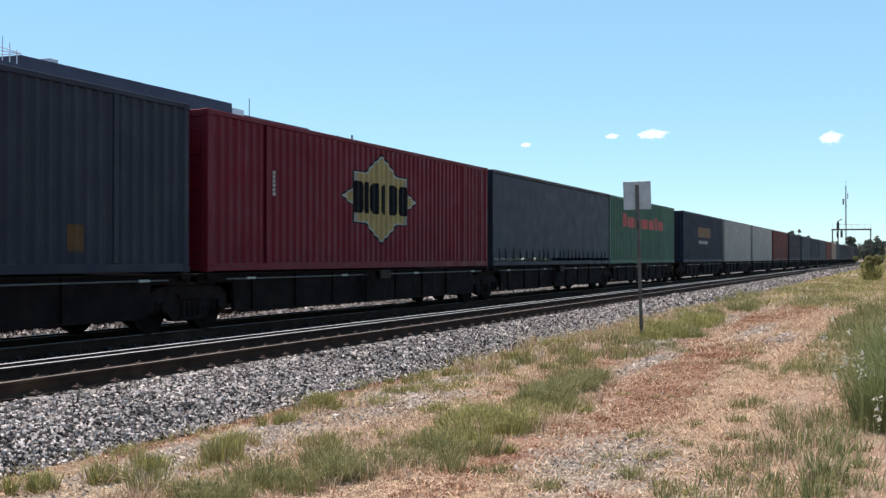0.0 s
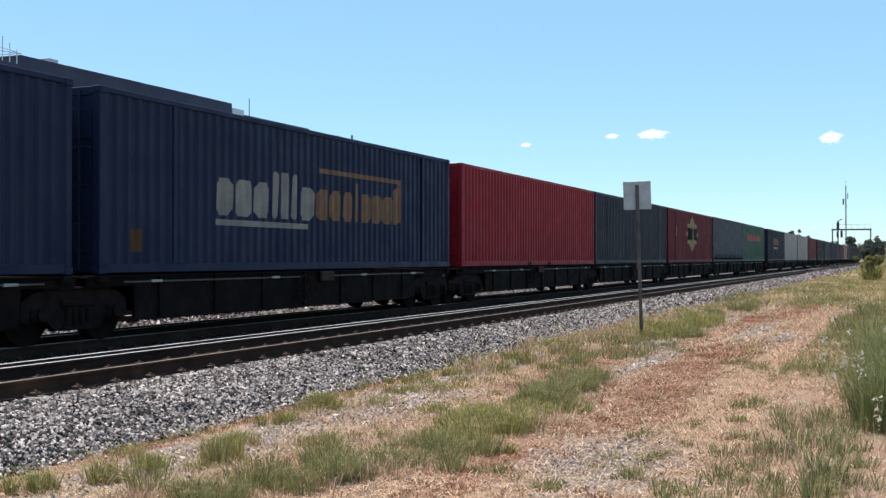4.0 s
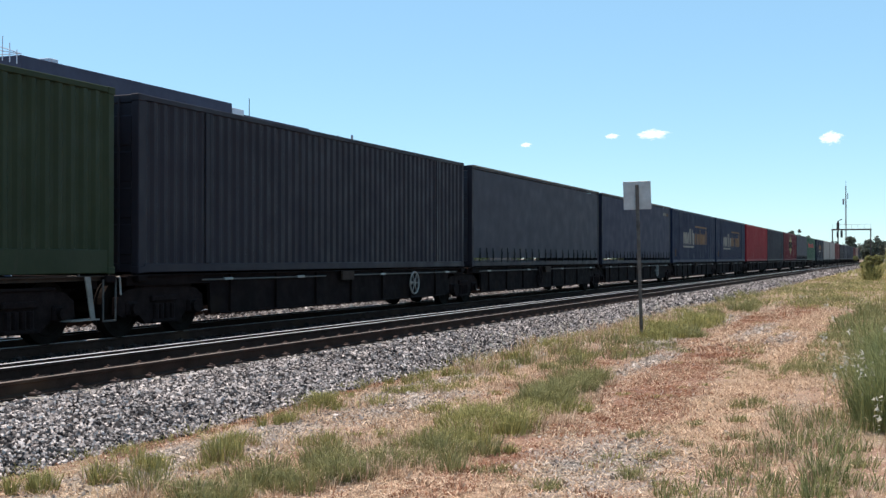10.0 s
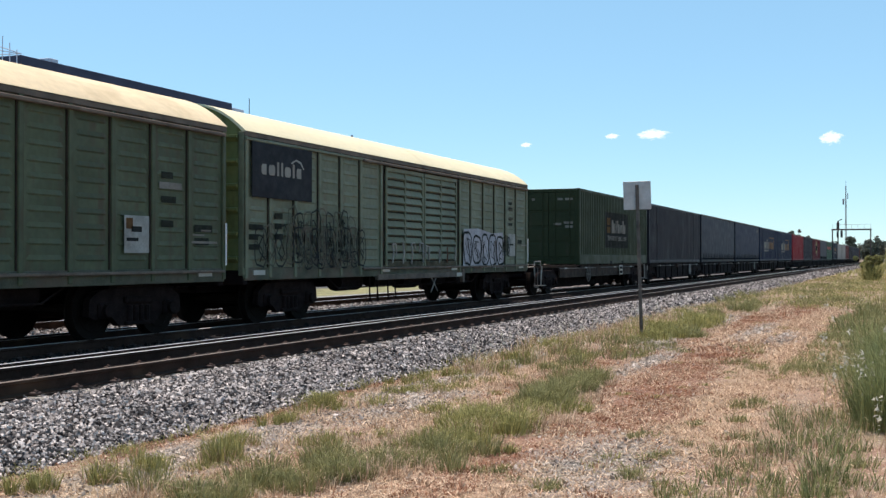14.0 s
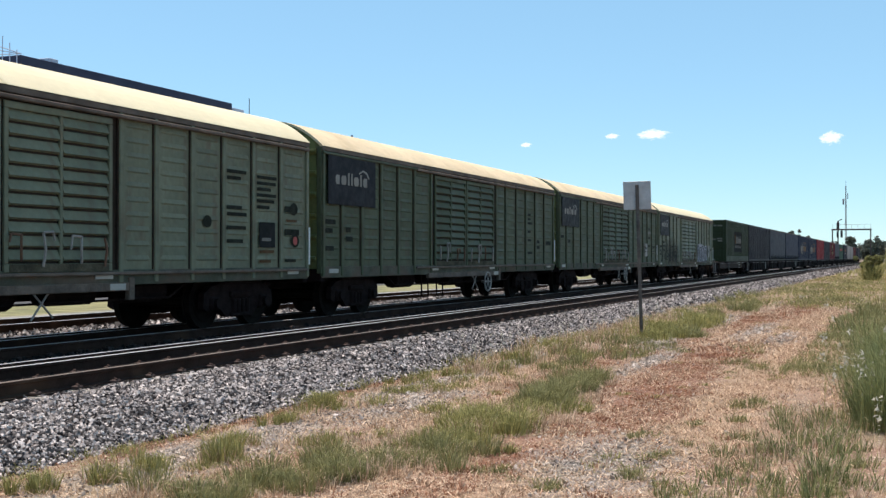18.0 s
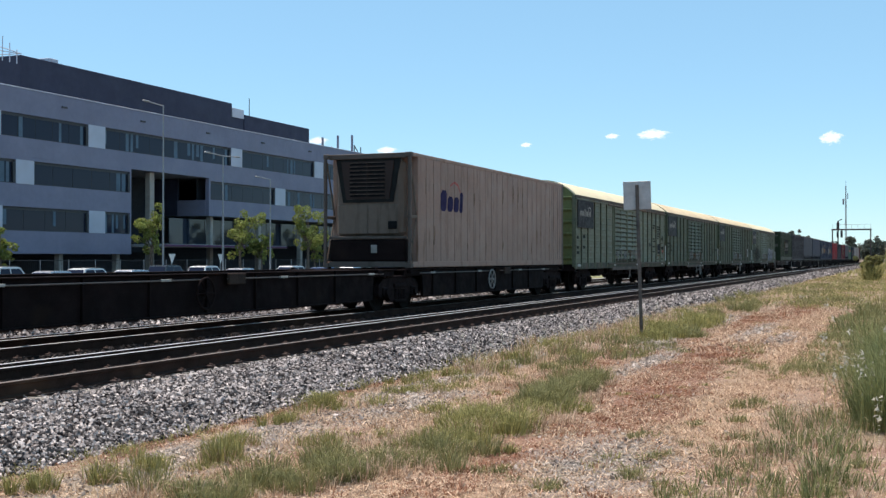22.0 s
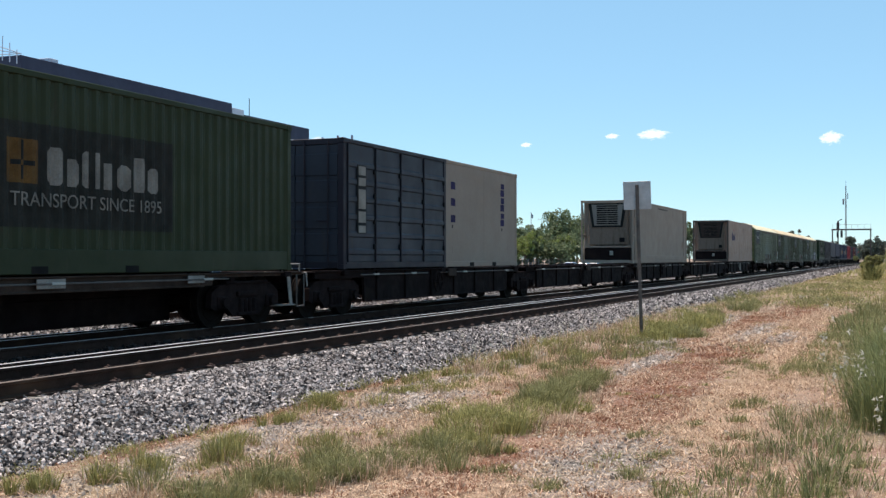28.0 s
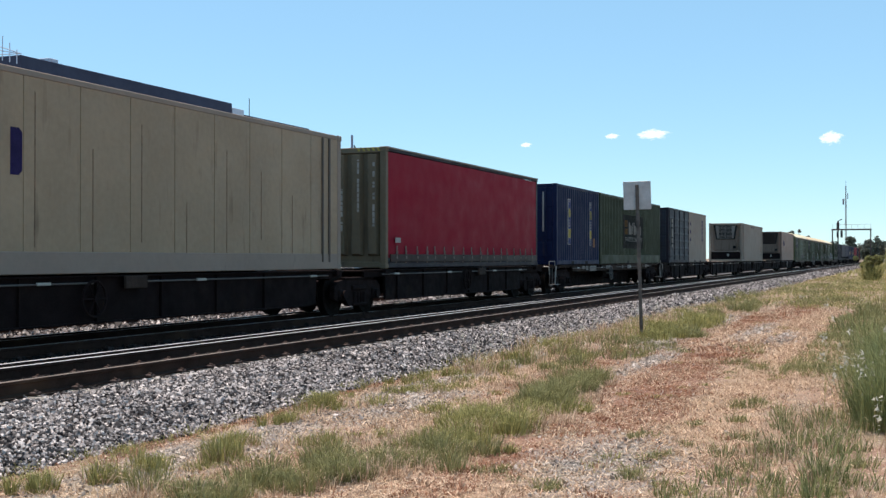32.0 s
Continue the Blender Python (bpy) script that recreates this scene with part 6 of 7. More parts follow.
def car(x, y, colour, words, turn=0, tall=1.0):
    """A parked car: body, cabin, windows, wheels and lights; it points along its own +x."""
    c = thing("parked_car", words, "car", "cars in the car park", at=(x, y, -0.985))
    c.rotation_euler.z = radians(turn)
    m = CAR[colour]
    low = [(-2.15, 0.30), (2.15, 0.30), (2.2, 0.55), (2.05, 0.78), (1.1, 0.92), (-1.9, 0.97), (-2.2, 0.85), (-2.22, 0.5)]
    part("body", Bag().prism(low, "y", -0.86, 0.86).prism([(a * 0.985, b * 0.97 + 0.02) for a, b in low], "y", -0.89, 0.89), m, c)
    h = 1.45 * tall
    top = [(-1.85, 0.95), (1.05, 0.92), (0.35, h - 0.04), (0.1, h), (-1.05, h), (-1.45, h - 0.06)]
    b = Bag()
    n = len(top)
    b.add([(px, -0.80 + 0.14 * (pz - 0.92) / (h - 0.92), pz) for px, pz in top] + [(px, 0.80 - 0.14 * (pz - 0.92) / (h - 0.92), pz) for px, pz in top],
          [(i, (i + 1) % n, n + (i + 1) % n, n + i) for i in range(n)] + [tuple(range(n))[::-1], tuple(range(n, 2 * n))])
    part("cabin", b, m, c)
    for s in (-1, 1):
        q = lambda px, pz: (px, s * (0.81 - 0.14 * (pz - 0.92) / (h - 0.92)), pz)
        for w in ([(-1.6, 1.0), (-0.55, 1.0), (-0.6, h - 0.12), (-1.35, h - 0.12)], [(-0.45, 1.0), (0.8, 1.0), (0.3, h - 0.12), (-0.5, h - 0.12)]):
            part("side_window", Bag().add([q(*p) for p in w], [(0, 1, 2, 3)]), MB["glass"], c)
    for e, (xa, xb) in (("windscreen", (0.98, 0.42)), ("rear_window", (-1.79, -1.50))):
        za, zb = 1.0, h - 0.10
        o = 0.015 if xa > 0 else -0.015
        part(e, Bag().add([(xa + o, -0.72, za), (xa + o, 0.72, za), (xb + o, 0.62, zb), (xb + o, -0.62, zb)], [(0, 1, 2, 3)]), MB["glass"], c)
    for wx in (-1.35, 1.35):
        for s in (-1, 1):
            t = part("wheel", Bag().tube((wx, s * 0.70, 0.32), (wx, s * 0.905, 0.32), 0.32, 16), CAR["tyre"], c)
            part("rim", Bag().tube((wx, s * 0.90, 0.32), (wx, s * 0.915, 0.32), 0.20, 12), CAR["rim"], t)
    for s in (-1, 1):
        part("headlight", Bag().box(2.05, 2.19, s * 0.5, s * 0.82, 0.60, 0.74, 0.02), CAR["lamp"], c)
        part("tail_light", Bag().box(-2.235, -2.15, s * 0.55, s * 0.84, 0.68, 0.84, 0.02), CAR["tail"], c)
        part("mirror", Bag().box(0.62, 0.78, s * 0.86, s * 1.02, 0.98, 1.10, 0.03), m, c)
    if tall > 1.08:
        part("roof_rack", Bag().tube((-1.2, -0.5, h + 0.05), (0.2, -0.5, h + 0.05), 0.02, 6).tube((-1.2, 0.5, h + 0.05), (0.2, 0.5, h + 0.05), 0.02, 6), CAR["tyre"], c)
    return c


names = dict(white="white hatchback parked in the car park", silver="silver sedan parked in the car park", red="red hatchback parked in the car park", dark="dark station wagon parked in the car park", blue="blue sedan parked in the car park")
rnd = random.Random(5)
for i, (x, col, tall) in enumerate(((50.6, "red", 1.0), (54.2, "white", 1.2), (58.4, "silver", 1.0), (61.9, "white", 1.1), (65.6, "silver", 1.0), (70.0, "dark", 1.2), (74.6, "white", 1.15), (80.5, "silver", 1.0), (86.2, "white", 1.1), (93.0, "blue", 1.0),
                                    (99.0, "silver", 1.0), (108, "dark", 1.1), (118, "white", 1.0), (131, "silver", 1.1), (146, "dark", 1.0), (178, "white", 1.1), (186, "silver", 1.0), (195, "white", 1.0), (205, "white", 1.15), (214, "silver", 1.0))):
    car(x, 49.5 + rnd.uniform(-0.6, 0.6), col, names[col], rnd.choice((0, 180)) + rnd.uniform(-4, 4), tall)


def give_way(x, y):
    s = thing("give_way_sign", "white triangular road sign seen from behind", "road sign", at=(x, y, -1.0))
    part("post", Bag().tube((0, 0, 0), (0, 0, 2.6), 0.035, 8), M["galv"], s)
    part("plate", Bag().prism([(-0.45, 2.6), (0.45, 2.6), (0, 1.82)], "y", -0.06, -0.045), M["white"], s)


give_way(76.5, 54)
give_way(83.5, 54)
give_way(226, 58)
sb = thing("site_sign", "pale rectangular sign board on two posts", "sign", at=(124, 54, -1.0))
part("board", Bag().box(-0.9, 0.9, -0.04, 0.04, 0.9, 1.9, 0.01), M["white"], sb)
for s in (-0.7, 0.7):
    part("post", Bag().tube((s, 0.08, 0), (s, 0.08, 1.9), 0.04, 8), M["galv"], sb)

# ---- railway sign on a steel post ----
M["sign_back"] = mat("sign_back", (0.42, 0.41, 0.41), 0.5, 0.3, vary=0.12, scale=4.0, dirt=(0.16, 0.13, 0.11), dirt_amount=0.3)
M["old_post"] = mat("weathered_post", (0.11, 0.095, 0.085), 0.85, vary=0.35, scale=5.0)
sg = thing("track_sign", "square grey sign board seen from behind, on a rusty post", "sign", at=(23.75, 5.08, -0.46))
hold = pose(0, 0, 0, rz=-90 + 21.9 - 9)
def turned(b):
    b.v = [tuple(hold @ (Matrix.Rotation(radians(-1.7), 4, "Y") @ Vector(p))) for p in b.v]
    return b
part("post", turned(Bag().box(-0.036, 0.036, -0.02, 0.02, 0, 3.27, 0.006).box(-0.010, 0.010, -0.045, 0.0, 0, 3.27, 0.004)), M["old_post"], sg)
part("board", turned(Bag().box(-0.285, 0.285, 0.03, 0.045, 2.755, 3.345, 0.004)), M["sign_back"], sg)
# ---- trees and shrubs ----
def leaf_mat(name, rgb, light=0.35):
    m = mat(name, rgb, 0.6, vary=0.35, scale=0.8, fine=6.0, bump=0)
    nt = m.node_tree
    b = nt.nodes["Principled BSDF"]
    tr = nt.nodes.new("ShaderNodeBsdfTranslucent")
    mx = nt.nodes.new("ShaderNodeMixShader")
    mx.inputs[0].default_value = light
    gi = nt.nodes.new("ShaderNodeNewGeometry")
    hs = nt.nodes.new("ShaderNodeHueSaturation")
    rm = nt.nodes.new("ShaderNodeMapRange")
    rm.inputs[3].default_value, rm.inputs[4].default_value = 0.6, 1.5
    nt.links.new(gi.outputs["Random Per Island"], rm.inputs[0])
    nt.links.new(rm.outputs[0], hs.inputs["Value"])
    src = b.inputs["Base Color"].links[0].from_socket
    nt.links.new(src, hs.inputs["Color"])
    nt.links.new(hs.outputs[0], b.inputs["Base Color"])
    nt.links.new(hs.outputs[0], tr.inputs[0])
    nt.links.new(b.outputs[0], mx.inputs[1])
    nt.links.new(tr.outputs[0], mx.inputs[2])
    nt.links.new(mx.outputs[0], nt.nodes["Material Output"].inputs[0])
    return m


LEAF = dict(young=leaf_mat("young_leaves", (0.20, 0.235, 0.06), 0.45), gum=leaf_mat("gum_leaves", (0.13, 0.16, 0.075), 0.4), dark=leaf_mat("dark_leaves", (0.085, 0.098, 0.075), 0.3), shrub=leaf_mat("shrub_leaves", (0.25, 0.25, 0.10), 0.5))
BARK = mat("bark", (0.16, 0.12, 0.09), 0.9, vary=0.3, scale=4.0, bump=0.4, bump_scale=20)


def tree(x, y, h, spread, leaf, seed, label, n=1600, size=0.28, base=None, crown_from=0.35, name="tree"):
    rng = np.random.default_rng(seed)
    z0 = ground_z(x, y) if base is None else base
    t = thing(name, label, "tree" if name == "tree" else "shrub", at=(x, y, z0 - 0.05))
    tr = Bag()
    r = 0.022 * h + 0.03
    lean = rng.uniform(-0.03, 0.03, 2) * h
    mid = Vector((lean[0], lean[1], h * 0.55))
    tr.tube((0, 0, 0), mid, r, 9, r * 0.6)
    ends = []
    for k in range(7):
        a = rng.uniform(0, math.tau)
        s = rng.uniform(crown_from, 0.58)
        p = mid * (s / 0.55)
        q = Vector((math.cos(a) * spread * rng.uniform(0.45, 0.8), math.sin(a) * spread * rng.uniform(0.45, 0.8), h * rng.uniform(0.62, 0.95)))
        tr.tube(p, q, r * 0.42, 6, r * 0.1)
        ends.append(np.array(q))
    tr.tube(mid, (lean[0] * 1.5, lean[1] * 1.5, h * 0.93), r * 0.6, 7, r * 0.12)
    ends.append(np.array((lean[0], lean[1], h * 0.85)))
    part("trunk", tr, BARK, t)
    # clumps of leaves round the limbs' ends, uneven, with gaps
    clumps = []
    for e in ends:
        for _ in range(4):
            clumps.append((e + rng.normal(0, 1, 3) * (spread * 0.28, spread * 0.28, h * 0.09), spread * rng.uniform(0.16, 0.36)))
    for _ in range(10):
        a, s = rng.uniform(0, math.tau), rng.uniform(0.2, 1.0)
        clumps.append((np.array((math.cos(a) * spread * s * 0.8, math.sin(a) * spread * s * 0.8, h * rng.uniform(crown_from + 0.05, 0.8))), spread * rng.uniform(0.14, 0.3)))
    wts = np.array([c[1] for c in clumps]) ** 2
    pick = rng.choice(len(clumps), n, p=wts / wts.sum())
    cen = np.array([clumps[i][0] for i in pick])
    rad = np.array([clumps[i][1] for i in pick])
    d = rng.normal(0, 1, (n, 3))
    d /= np.linalg.norm(d, axis=1)[:, None]
    pos = cen + d * (rad * rng.uniform(0.5, 1.0, n) ** 0.5)[:, None]
    pos[:, 2] = np.maximum(pos[:, 2], h * crown_from * 0.8)
    u = rng.normal(0, 1, (n, 3))
    u /= np.linalg.norm(u, axis=1)[:, None]
    w = np.cross(u, rng.normal(0, 1, (n, 3)))
    w /= np.linalg.norm(w, axis=1)[:, None] + 1e-9
    sz = (size * rng.uniform(0.6, 1.3, n))[:, None]
    v = np.stack([pos - u * sz, pos + w * sz * 0.5, pos + u * sz, pos - w * sz * 0.5], 1).reshape(-1, 3)
    f = np.arange(4 * n).reshape(-1, 4)
    cr = bulk("crown", v, f, LEAF[leaf], "", counts=4)
    cr.parent = t
    for key in ("kind", "label"):
        if key in cr:
            del cr[key]
    return t


young = "young bright-green street tree with a slim trunk"
for i, (x, h, s) in enumerate(((63.2, 4.2, 1.0), (82.0, 6.2, 1.2), (98.0, 6.4, 1.6), (98.6, 4.6, 1.1), (110.0, 7.8, 1.7), (113.5, 5.0, 1.3), (117.4, 4.8, 1.3), (123.3, 6.1, 1.3), (128.0, 5.4, 1.3), (133.1, 6.0, 1.5), (137.0, 5.2, 1.3), (140.4, 5.8, 1.5), (144.5, 5.0, 1.4), (148.4, 6.4, 1.6), (153, 5.5, 1.5),
                               (158, 6, 1.6), (164, 5.2, 1.5), (171, 6.2, 1.7), (179, 5.6, 1.6), (187, 6.0, 1.8), (196, 6.4, 1.8), (206, 6.0, 1.9))):
    tree(x, 60 + (i % 3 - 1) * 1.0, h, s, "young", 100 + i, young, n=3000, size=0.12)
gum = "grey-green gum tree with an open crown"
for i, (x, y, h, s) in enumerate(((222.5, 75, 8.9, 3.0), (233.8, 74, 8.0, 3.4), (246, 77, 8.8, 3.2), (255, 72, 7.4, 3.0), (264.6, 76, 12.9, 4.2), (275, 75, 11.6, 4.0), (290, 80, 10.5, 4.2), (305, 84, 11.0, 4.5), (243, 90, 8.0, 3.4), (330, 82, 12, 5), (356, 80, 11, 5))):
    tree(x, y, h, s, "gum", 200 + i, gum, n=2200, size=0.30)
for i, (x, y, h, s) in enumerate(((193, 62, 5.5, 2.6), (200, 63, 6.6, 3.0), (208, 64, 7.2, 3.0), (216, 62, 6.6, 3.0), (224, 64, 10.6, 3.6), (231, 62, 10.2, 3.4), (242, 50, 12.6, 3.2), (250, 53, 9.0, 3.0), (262, 52, 8.0, 3.0), (279, 48, 9.8, 2.6))):
    tree(x, y, h, s, "gum", 240 + i, "olive-green bushy gum tree beside the car park", n=2600, size=0.30, crown_from=0.14)
for i, x in enumerate((196, 205, 214, 221, 228, 236, 244, 252, 261, 270, 282, 296, 312)):
    tree(x, 57.5 + (i % 3), (4.6, 6.2, 5.4, 6.8)[i % 4], 3.0, "gum", 270 + i, "olive-green leafy shrub beside the car park", n=2000, size=0.26, crown_from=0.06, name="shrub")
far = "dark far-off tree in a row behind the line"
rnd = random.Random(8)
for i in range(30):
    x, y = 470 + rnd.uniform(0, 170), -70 + i * 4.6 + rnd.uniform(-2, 2)
    tree(x, y, rnd.uniform(5.5, 8.8), rnd.uniform(4.0, 6.5), "dark", 300 + i, far, n=900, size=0.65, base=-0.6, crown_from=0.2)
for i, (x, y, h, s) in enumerate(((470, 39.5, 11.4, 2.4), (478, 43, 9.4, 2.8), (452, 37.0, 9.4, 2.6), (400, 29.5, 7.8, 2.6), (330, 13.2, 7.4, 1.5), (355, 9.0, 6.6, 2.6), (350, 0.5, 6.2, 3.0), (372, 5.0, 6.4, 3.0))):
    tree(x, y, h, s, "dark", 360 + i, "dark gum tree standing beside the line", n=1300, size=0.5, base=-0.6, crown_from=0.2)
for i, (x, y, h, s) in enumerate(((92.0, 2.35, 1.75, 0.7), (120, 0.0, 1.6, 1.6), (140, -1, 2.8, 2.6), (165, -2.0, 3.2, 3.2), (112, -3.0, 2.2, 2.2))):
    tree(x, y, h, s, "shrub", 400 + i, "olive-green shrub on the dry verge", n=9000, size=0.06, crown_from=0.02, name="shrub")

# ---- signal gantry, mast and signal far along the line ----
g = thing("signal_gantry", "grey steel signal gantry spanning the tracks", "gantry")
gx = 262.0
for y in (6.62, 14.38):
    part("leg", Bag().box(gx - 0.15, gx + 0.15, y - 0.13, y + 0.13, -0.5, 7.3, 0.03), M["pipe"], g)
part("beam", Bag().box(gx - 0.3, gx + 0.3, 6.4, 14.6, 7.25, 7.58, 0.04), M["pipe"], g)
for y in (13.3, 12.5):
    part("signal_head", Bag().box(gx - 0.35, gx + 0.05, y - 0.22, y + 0.22, 5.7, 7.2, 0.05), M["black"], g)
for i in range(7):
    part("handrail_post", Bag().tube((gx, 6.6 + i * 1.29, 7.58), (gx, 6.6 + i * 1.29, 8.5), 0.022, 5), M["pipe"], g)
part("handrail", Bag().tube((gx, 6.5, 8.5), (gx, 14.4, 8.5), 0.022, 5), M["pipe"], g)
s = thing("signal_post", "tall dark signal post with lamp heads", "signal", at=(300, 15.16, -0.5))
part("post", Bag().tube((0, 0, 0), (0, 0, 11.0), 0.14, 8), M["chassis"], s)
part("head", Bag().box(-0.3, 0.3, -0.32, 0.32, 8.9, 10.6, 0.08), M["black"], s)
part("bracket", Bag().tube((0, 0, 10.9), (0, -1.0, 11.4), 0.10, 6), M["chassis"], s)
m = thing("radio_mast", "slim grey lattice radio mast with antennas", "mast", at=(420, 18.62, -0.8))
for k in range(3):
    a = k * math.tau / 3
    part("mast_leg", Bag().tube((0.35 * math.cos(a), 0.35 * math.sin(a), 0), (0.12 * math.cos(a), 0.12 * math.sin(a), 27.0), 0.07, 6), M["galv"], m)
lat = Bag()
for i in range(26):
    for k in range(3):
        a, b = k * math.tau / 3, (k + 1) * math.tau / 3
        r0, r1 = 0.35 - 0.23 * i / 31, 0.35 - 0.23 * (i + 1) / 31
        lat.tube((r0 * math.cos(a), r0 * math.sin(a), i + 0.0), (r1 * math.cos(b), r1 * math.sin(b), i + 1.0), 0.03, 4)
part("lattice", lat, M["galv"], m)
part("antenna", Bag().box(-0.2, 0.2, 0.5, 1.1, 20.6, 22.6, 0.06), M["galv"], m)
part("antenna", Bag().tube((0, -0.6, 22.5), (0, -0.6, 24.5), 0.14, 8), M["galv"], m)
part("antenna", Bag().tube((0, 0, 27.0), (0, 0, 28.8), 0.05, 6), M["galv"], m)
fl = thing("flag_pole", "thin pole with a small dark flag", "flag", at=(196.6, 62, -1.0))
part("pole", Bag().tube((0, 0, 0), (0, 0, 10.5), 0.08, 8, 0.05), M["galv"], fl)
part("flag", Bag().add([(0, 0, 9.7), (0.6, 0.1, 9.45), (1.2, 0.0, 9.35), (0, 0, 10.45), (0.6, 0.1, 10.3), (1.2, 0.0, 9.95)], [(0, 1, 4, 3), (1, 2, 5, 4)]), CAR["blue"], fl)
# ---- stones, grass and weeds ----
def island_mat(name, dark, light, rough=0.9, translucent=0.0, power=1.0, grain=0.0):
    """A material whose tone differs from piece to piece, between two colours."""
    m = bpy.data.materials.new(name)
    m.use_nodes = True
    nt = m.node_tree
    b = nt.nodes["Principled BSDF"]
    b.inputs["Roughness"].default_value = rough
    b.inputs["Specular IOR Level"].default_value = 0.25
    g = nt.nodes.new("ShaderNodeNewGeometry")
    p = nt.nodes.new("ShaderNodeMath")
    p.operation = "POWER"
    p.inputs[1].default_value = power
    nt.links.new(g.outputs["Random Per Island"], p.inputs[0])
    mx = nt.nodes.new("ShaderNodeMix")
    mx.data_type = "RGBA"
    mx.inputs[6].default_value, mx.inputs[7].default_value = (*dark, 1), (*light, 1)
    nt.links.new(p.outputs[0], mx.inputs[0])
    col = mx.outputs[2]
    if grain:
        tc = nt.nodes.new("ShaderNodeTexCoord")
        n = nt.nodes.new("ShaderNodeTexNoise")
        n.inputs["Scale"].default_value, n.inputs["Detail"].default_value = 60.0, 3.0
        nt.links.new(tc.outputs["Object"], n.inputs["Vector"])
        r = nt.nodes.new("ShaderNodeMapRange")
        r.inputs[1].default_value, r.inputs[2].default_value, r.inputs[3].default_value, r.inputs[4].default_value = 0.3, 0.7, 1 - grain, 1 + grain
        nt.links.new(n.outputs["Fac"], r.inputs[0])
        k = nt.nodes.new("ShaderNodeMix")
        k.data_type, k.blend_type = "RGBA", "MULTIPLY"
        k.inputs[0].default_value = 1.0
        nt.links.new(col, k.inputs[6]), nt.links.new(r.outputs[0], k.inputs[7])
        col = k.outputs[2]
    nt.links.new(col, b.inputs["Base Color"])
    if translucent:
        t = nt.nodes.new("ShaderNodeBsdfTranslucent")
        nt.links.new(col, t.inputs[0])
        s = nt.nodes.new("ShaderNodeMixShader")
        s.inputs[0].default_value = translucent
        nt.links.new(b.outputs[0], s.inputs[1]), nt.links.new(t.outputs[0], s.inputs[2])
        nt.links.new(s.outputs[0], nt.nodes["Material Output"].inputs[0])
    return m


def verge_z(x, y):
    z = np.interp(y, [-400, -6, 5.9, 6.5, 7.95], [-0.5, -0.46, -0.42, -0.45, -0.42])
    return z + np.array([0.07 * noise.noise((a * 0.35, b * 0.35, 0.3)) + 0.03 * noise.noise((a * 1.3, b * 1.3, 4.3)) for a, b in zip(x, y)])


BED_Y, BED_Z = [p[0] for p in prof], [p[1] for p in prof]
# a rough block with six corners for the stones close by, and one with five for those further off
BLOCK_V = np.array([(1.0, 0, 0), (-1.0, 0, 0), (0, 1.0, 0), (0, -1.0, 0), (0, 0, 1.0), (0, 0, -1.0)])
BLOCK_F = np.array([(0, 2, 4), (2, 1, 4), (1, 3, 4), (3, 0, 4), (2, 0, 5), (1, 2, 5), (3, 1, 5), (0, 3, 5)])
CHIP_V = np.array([(1.0, 0, 0), (-0.5, 0.87, 0), (-0.5, -0.87, 0), (0, 0, 0.9), (0, 0, -0.9)])
CHIP_F = np.array([(0, 1, 3), (1, 2, 3), (2, 0, 3), (1, 0, 4), (2, 1, 4), (0, 2, 4)])


def lumps(x, y, z, s, rng, chip):
    """Turned, uneven little stones at x, y, z of the sizes s: their corners and faces."""
    V, F = (CHIP_V, CHIP_F) if chip else (BLOCK_V, BLOCK_F)
    n = len(x)
    v = V[None] * rng.uniform(0.65, 1.25, (n, len(V), 1)) * (s[:, None, None] * rng.uniform(0.6, 1.1, (n, 1, 3)))
    q = rng.normal(0, 1, (n, 4))
    q /= np.linalg.norm(q, axis=1)[:, None]
    w, i, j, k = q.T
    R = np.stack([1 - 2 * (j * j + k * k), 2 * (i * j - k * w), 2 * (i * k + j * w), 2 * (i * j + k * w), 1 - 2 * (i * i + k * k), 2 * (j * k - i * w), 2 * (i * k - j * w), 2 * (j * k + i * w), 1 - 2 * (i * i + j * j)], 1).reshape(n, 3, 3)
    v = np.einsum("nij,nvj->nvi", R, v) + np.stack([x, y, z], 1)[:, None]
    f = F[None] + (np.arange(n) * len(V))[:, None, None]
    return v.reshape(-1, 3), f.reshape(-1, 3)


def stones(name, x0, x1, y0, y1, count, size, seed, material, label, chip=True, clear=((8.47, 8.75),), foot=None):
    """Broken stones strewn over the bed; towards the foot they thin out along a ragged edge."""
    rng = np.random.default_rng(seed)
    x, y = rng.uniform(x0, x1, count), rng.uniform(y0, y1, count)
    keep = np.ones(count, bool)
    for a, b in clear:
        keep &= (y < a) | (y > b)
    if foot is not None:
        edge = np.interp(x, *foot) + np.array([0.16 * noise.noise((a * 1.1, 3.0, 0)) + 0.10 * noise.noise((a * 4.0, 7.0, 0)) for a in x])
        keep &= y > edge + np.abs(rng.normal(0, 0.07, count))
    x, y = x[keep], y[keep]
    s = size * rng.lognormal(0, 0.27, len(x))
    z = np.maximum(np.interp(y, BED_Y, BED_Z), np.where(y < 7.0, verge_z(x, y), -9)) + s * 0.25 + rng.uniform(-0.006, 0.030, len(x))
    return bulk(name, *lumps(x, y, z, s, rng, chip), material, label, "ballast")


STONE = island_mat("granite_stone", (0.018, 0.015, 0.016), (0.70, 0.62, 0.58), 0.9, grain=0.25, power=2.15)
PEBBLE = island_mat("pale_pebble", (0.20, 0.155, 0.125), (0.60, 0.52, 0.45), 0.9, grain=0.2)
# near-black stones: grime, with the shadow beside the train put into the colour
GRIMY_SHADED = island_mat("grimy_shaded_stone", (0.008, 0.007, 0.007), (0.055, 0.046, 0.044), 0.9, grain=0.25, power=1.6)
